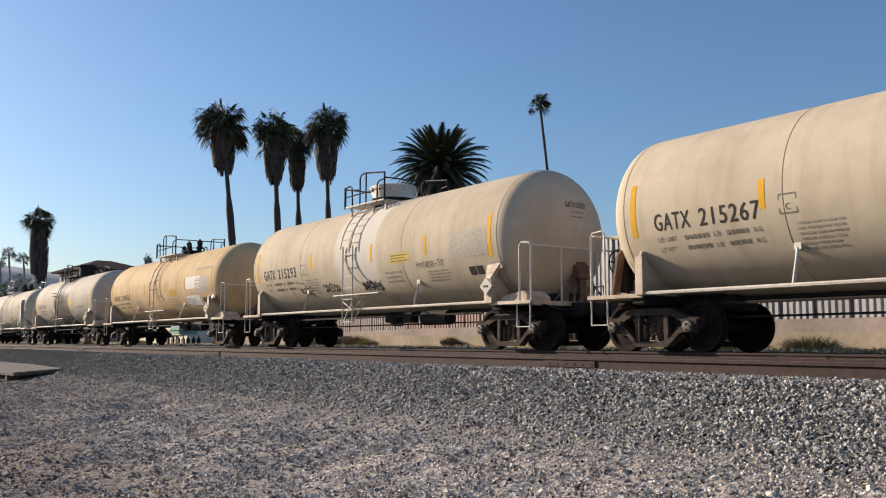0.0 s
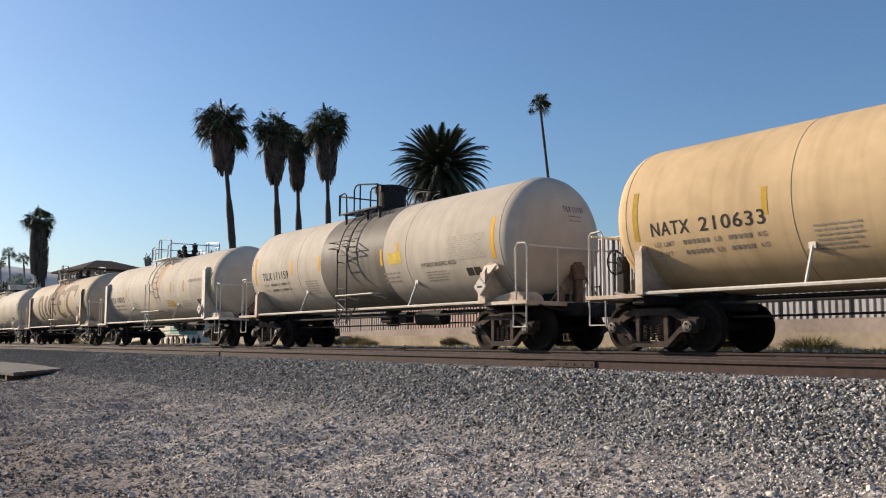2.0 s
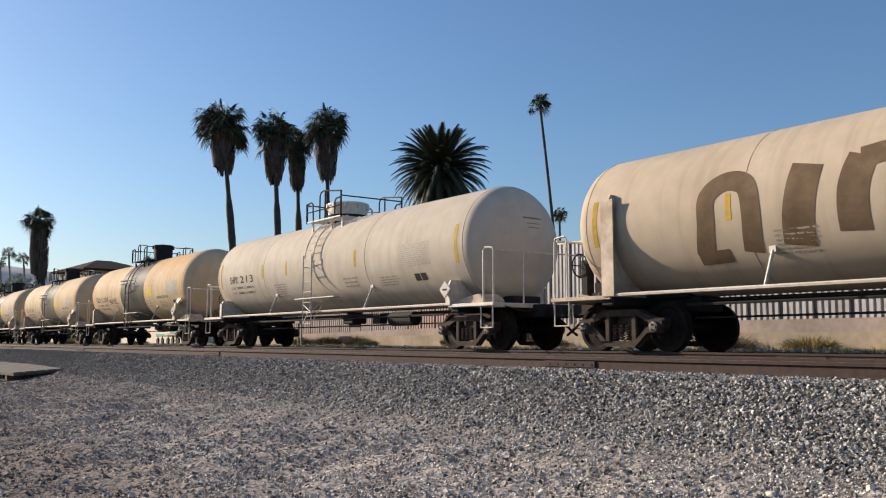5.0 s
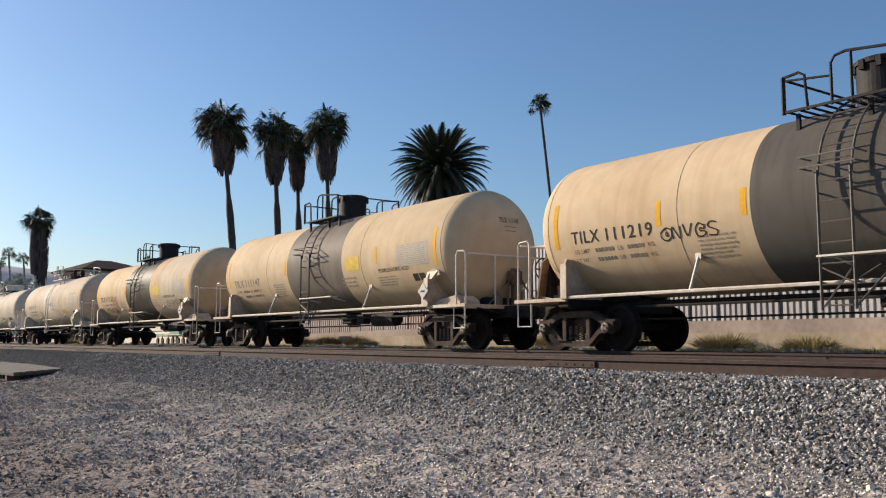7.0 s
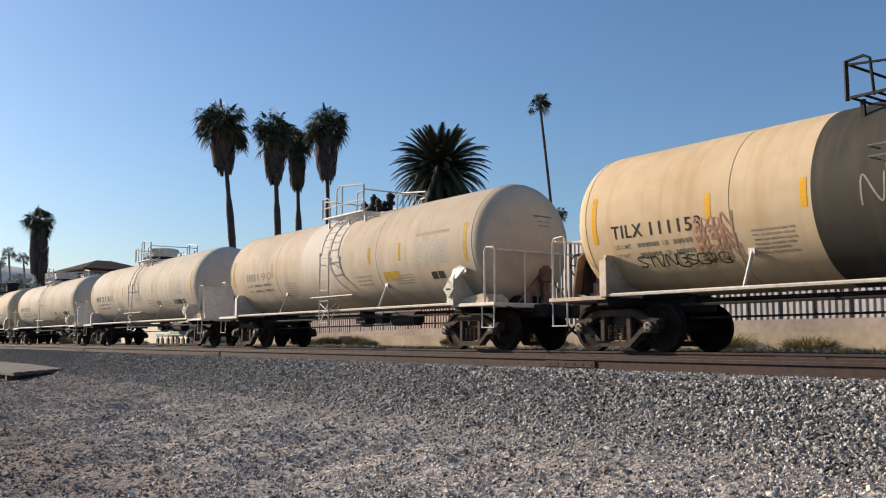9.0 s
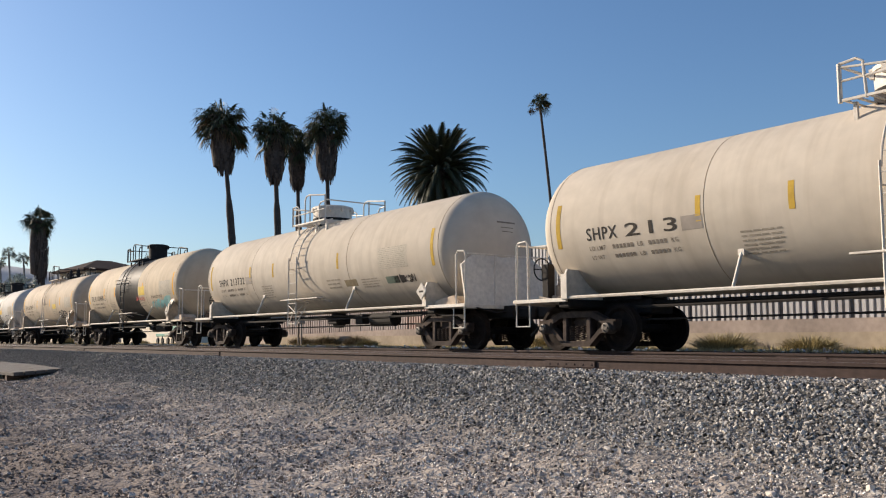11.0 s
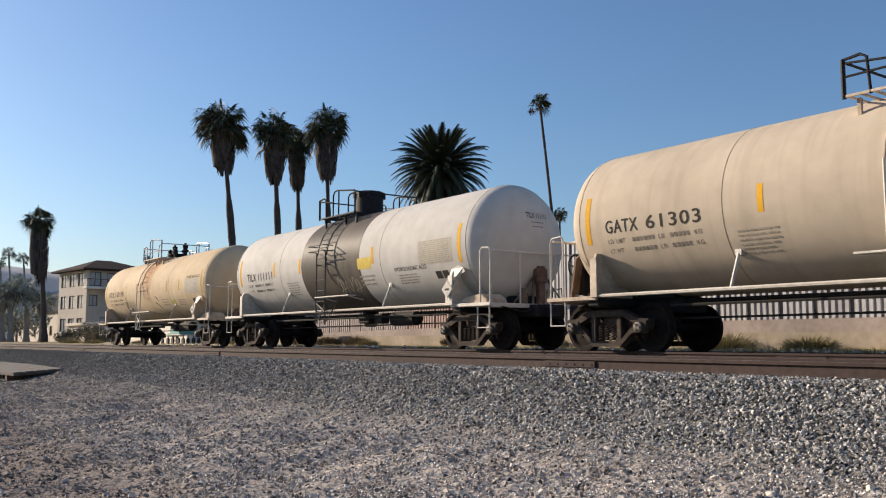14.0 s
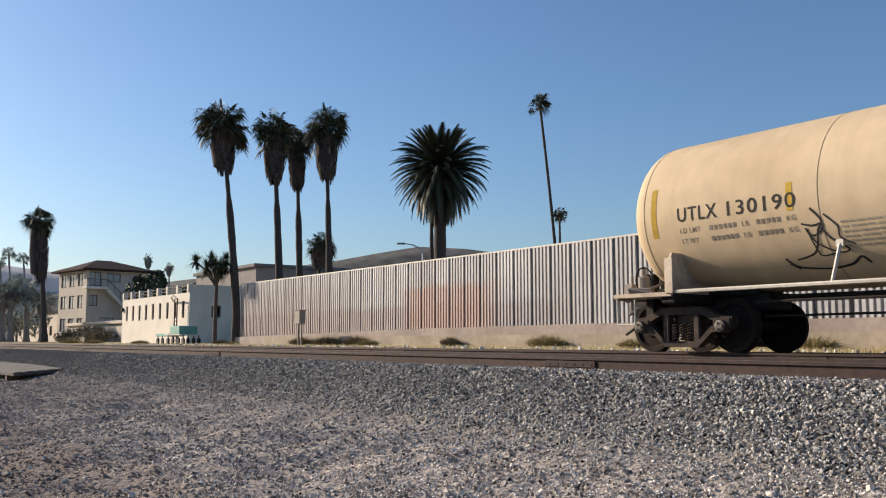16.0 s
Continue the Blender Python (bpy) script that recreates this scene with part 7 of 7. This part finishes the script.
for k, (x, y, w, h, m_, lab) in enumerate((
        (-39.0, 20.0, 1.5, 0.62, "weed_dark", "brown dry weed clump at the wall foot"), (-36.4, 20.0, 1.8, 0.66, "weed_dark", "brown dry weed clump at the wall foot"),
        (-33.8, 20.0, 1.5, 0.66, "weed_dark", "brown dry weed clump at the wall foot"), (-32.2, 19.6, 1.2, 0.4, "weed", "straw-coloured weed clump on the verge"),
        (-26.9, 20.0, 0.9, 0.55, "weed_dark", "brown dry weed clump at the wall foot"), (-21.5, 19.9, 1.5, 0.62, "weed", "yellowish weed clump at the wall foot"),
        (-14.6, 19.8, 2.0, 0.6, "weed", "straw-coloured weed clump on the verge"), (-12.0, 19.6, 1.6, 0.5, "weed", "straw-coloured weed clump on the verge"),
        (-50.5, 20.6, 1.2, 0.4, "weed_dark", "small weed clump by the fence end"), (-17.6, 19.7, 1.1, 0.4, "weed", "straw-coloured weed clump on the verge"),
        (-47.0, 19.8, 1.0, 0.3, "weed", "straw-coloured weed clump on the verge"), (-62.0, 19.4, 1.4, 0.4, "weed", "straw-coloured weed clump on the verge"),
        (-71.0, 18.6, 1.8, 0.5, "weed", "straw-coloured weed clump on the verge"), (-79.0, 19.0, 2.0, 0.6, "weed", "straw-coloured weed clump on the verge"),
        (-84.0, 20.0, 2.4, 0.9, "weed_dark", "brown dry weed clump on the verge"), (-88.0, 21.0, 2.2, 0.8, "weed", "straw-coloured weed clump on the verge"))):
    weed_clump((x, y, float(ground_z(x, y))), w * 0.85, h * 0.75, lab, 80 + k, m_, 1900)


def verge_grass():
    """Thin dry stalks over the strip between track and wall."""
    r = np.random.RandomState(9)
    v, f = [], []
    for k in range(12000):
        x, y = -8 - 70 * r.rand() ** 1.3, r.uniform(16.8, 20.3)
        z = float(ground_z(x, y))
        h, a = r.uniform(0.03, 0.13), r.uniform(0, 6.28)
        i = len(v)
        v += [(x - 0.012, y, z - 0.01), (x + 0.012, y, z - 0.01), (x + math.cos(a) * h * 0.5, y + math.sin(a) * h * 0.5, z + h)]
        f.append((i, i + 1, i + 2))
    tagged(ob_from("dry_grass", v, f, M["weed"]), "thin dry grass on the verge", "grass", kind="stuff")


verge_grass()


def yard_cart():
    c = tagged(empty("yard_cart", pose(-57.2, 20.3, 0.0, 0, 0, 0)), "teal steel cart with dark wheels by the white building", "cart")
    bm = bmesh.new()
    box(bm, 0.3, 2.0, -0.6, 0.6, 0.62, 1.15, 0.03)
    part("bin", bm, M["teal"], c)
    bm = bmesh.new()
    box(bm, -2.6, -0.2, -0.55, 0.55, 0.5, 0.68, 0.02)
    part("bed", bm, M["teal"], c)
    bm = bmesh.new()
    box(bm, -0.6, 2.4, -0.65, 0.65, 0.55, 0.62, 0.02)
    part("rim", bm, M["stucco_white"], c)
    for x in (-2.3, -1.4, -0.3, 0.6, 1.6, 2.5):
        for y in (-0.5, 0.5):
            bm = bmesh.new()
            lathe(bm, [(-0.05, 0.07), (-0.05, 0.2), (0.05, 0.2), (0.05, 0.07)], "y", 14, (x, y, 0.2))
            tube(bm, [(x, y, 0.2), (x, y, 0.56)], 0.03, 6)
            part("wheel", bm, M["black"], c)


def post_box():
    b = tagged(empty("signal_box", pose(-37.86, 19.3, 0.0)), "tan steel equipment box on two posts by the fence", "equipment box")
    bm = bmesh.new()
    box(bm, -0.26, 0.26, -0.16, 0.16, 1.0, 1.62, 0.02)
    part("cabinet", bm, M["grey_box"], b)
    bm = bmesh.new()
    box(bm, -0.29, 0.29, -0.19, 0.19, 1.62, 1.66, 0.01)
    part("lid", bm, M["grey_box"], b)
    for x in (-0.16, 0.16):
        bm = bmesh.new()
        tube(bm, [(x, 0, -0.1), (x, 0, 1.0)], 0.045, 8)
        part("post", bm, M["grey_box"], b)


def street_lamp(base, h, label):
    s = tagged(empty("street_lamp", pose(*base)), label, "street lamp")
    bm = bmesh.new()
    tube(bm, [(0, 0, 0), (0, 0, h - 0.6), (-0.15, -0.2, h - 0.15), (-0.5, -0.7, h + 0.15), (-1.0, -1.4, h + 0.3)], 0.09, 8, 0.04)
    part("pole", bm, M["galv"], s)
    bm = bmesh.new()
    box(bm, -0.45, 0.35, -0.13, 0.13, -0.09, 0.07, 0.04)
    hd = part("lamp_head", bm, M["galv"], s)
    hd.matrix_basis = pose(-1.12, -1.56, h + 0.3, 0, 0, 54)


def timber_panel():
    """Boards on bearers, lying at the ballast's foot."""
    b = tagged(empty("timber_panel", pose(-32.0, 5.45, -0.70, 4, 0, 4)), "weathered timber crossing panel lying beside the ballast", "timber panel")
    for k in range(6):
        bm = bmesh.new()
        box(bm, -4.0, 5.2, -0.85 + k * 0.29, -0.58 + k * 0.29, 0.0, 0.1, 0.01)
        part("plank", bm, M["timber"], b)
    for x in (-3.4, -1.0, 1.6, 4.4):
        bm = bmesh.new()
        box(bm, x - 0.1, x + 0.1, -0.85, 0.87, -0.22, -0.002, 0.01)
        part("bearer", bm, M["tie"], b)


yard_cart()
post_box()
street_lamp((-65.68, 45.71, 0.1), 8.6, "grey cobra-head street lamp behind the fence")
timber_panel()


def motions():
    """The train rolls to the right; wheelsets turn with it."""
    times = [k * 0.5 for k in range(33)]
    for car, x8 in CARS:
        walk(car, [(t, pose(x8 + travel(t), TRACK_Y, 0)) for t in times])
    ticks = [k / FPS for k in range(16 * FPS + 1)]
    turns = [math.degrees(travel(t) / 0.457) for t in ticks]
    for wheelset, ax, start in SPIN:
        walk(wheelset, [(t, pose(ax, 0, 0.457, 0, start + d, 0)) for t, d in zip(ticks, turns)])


motions()
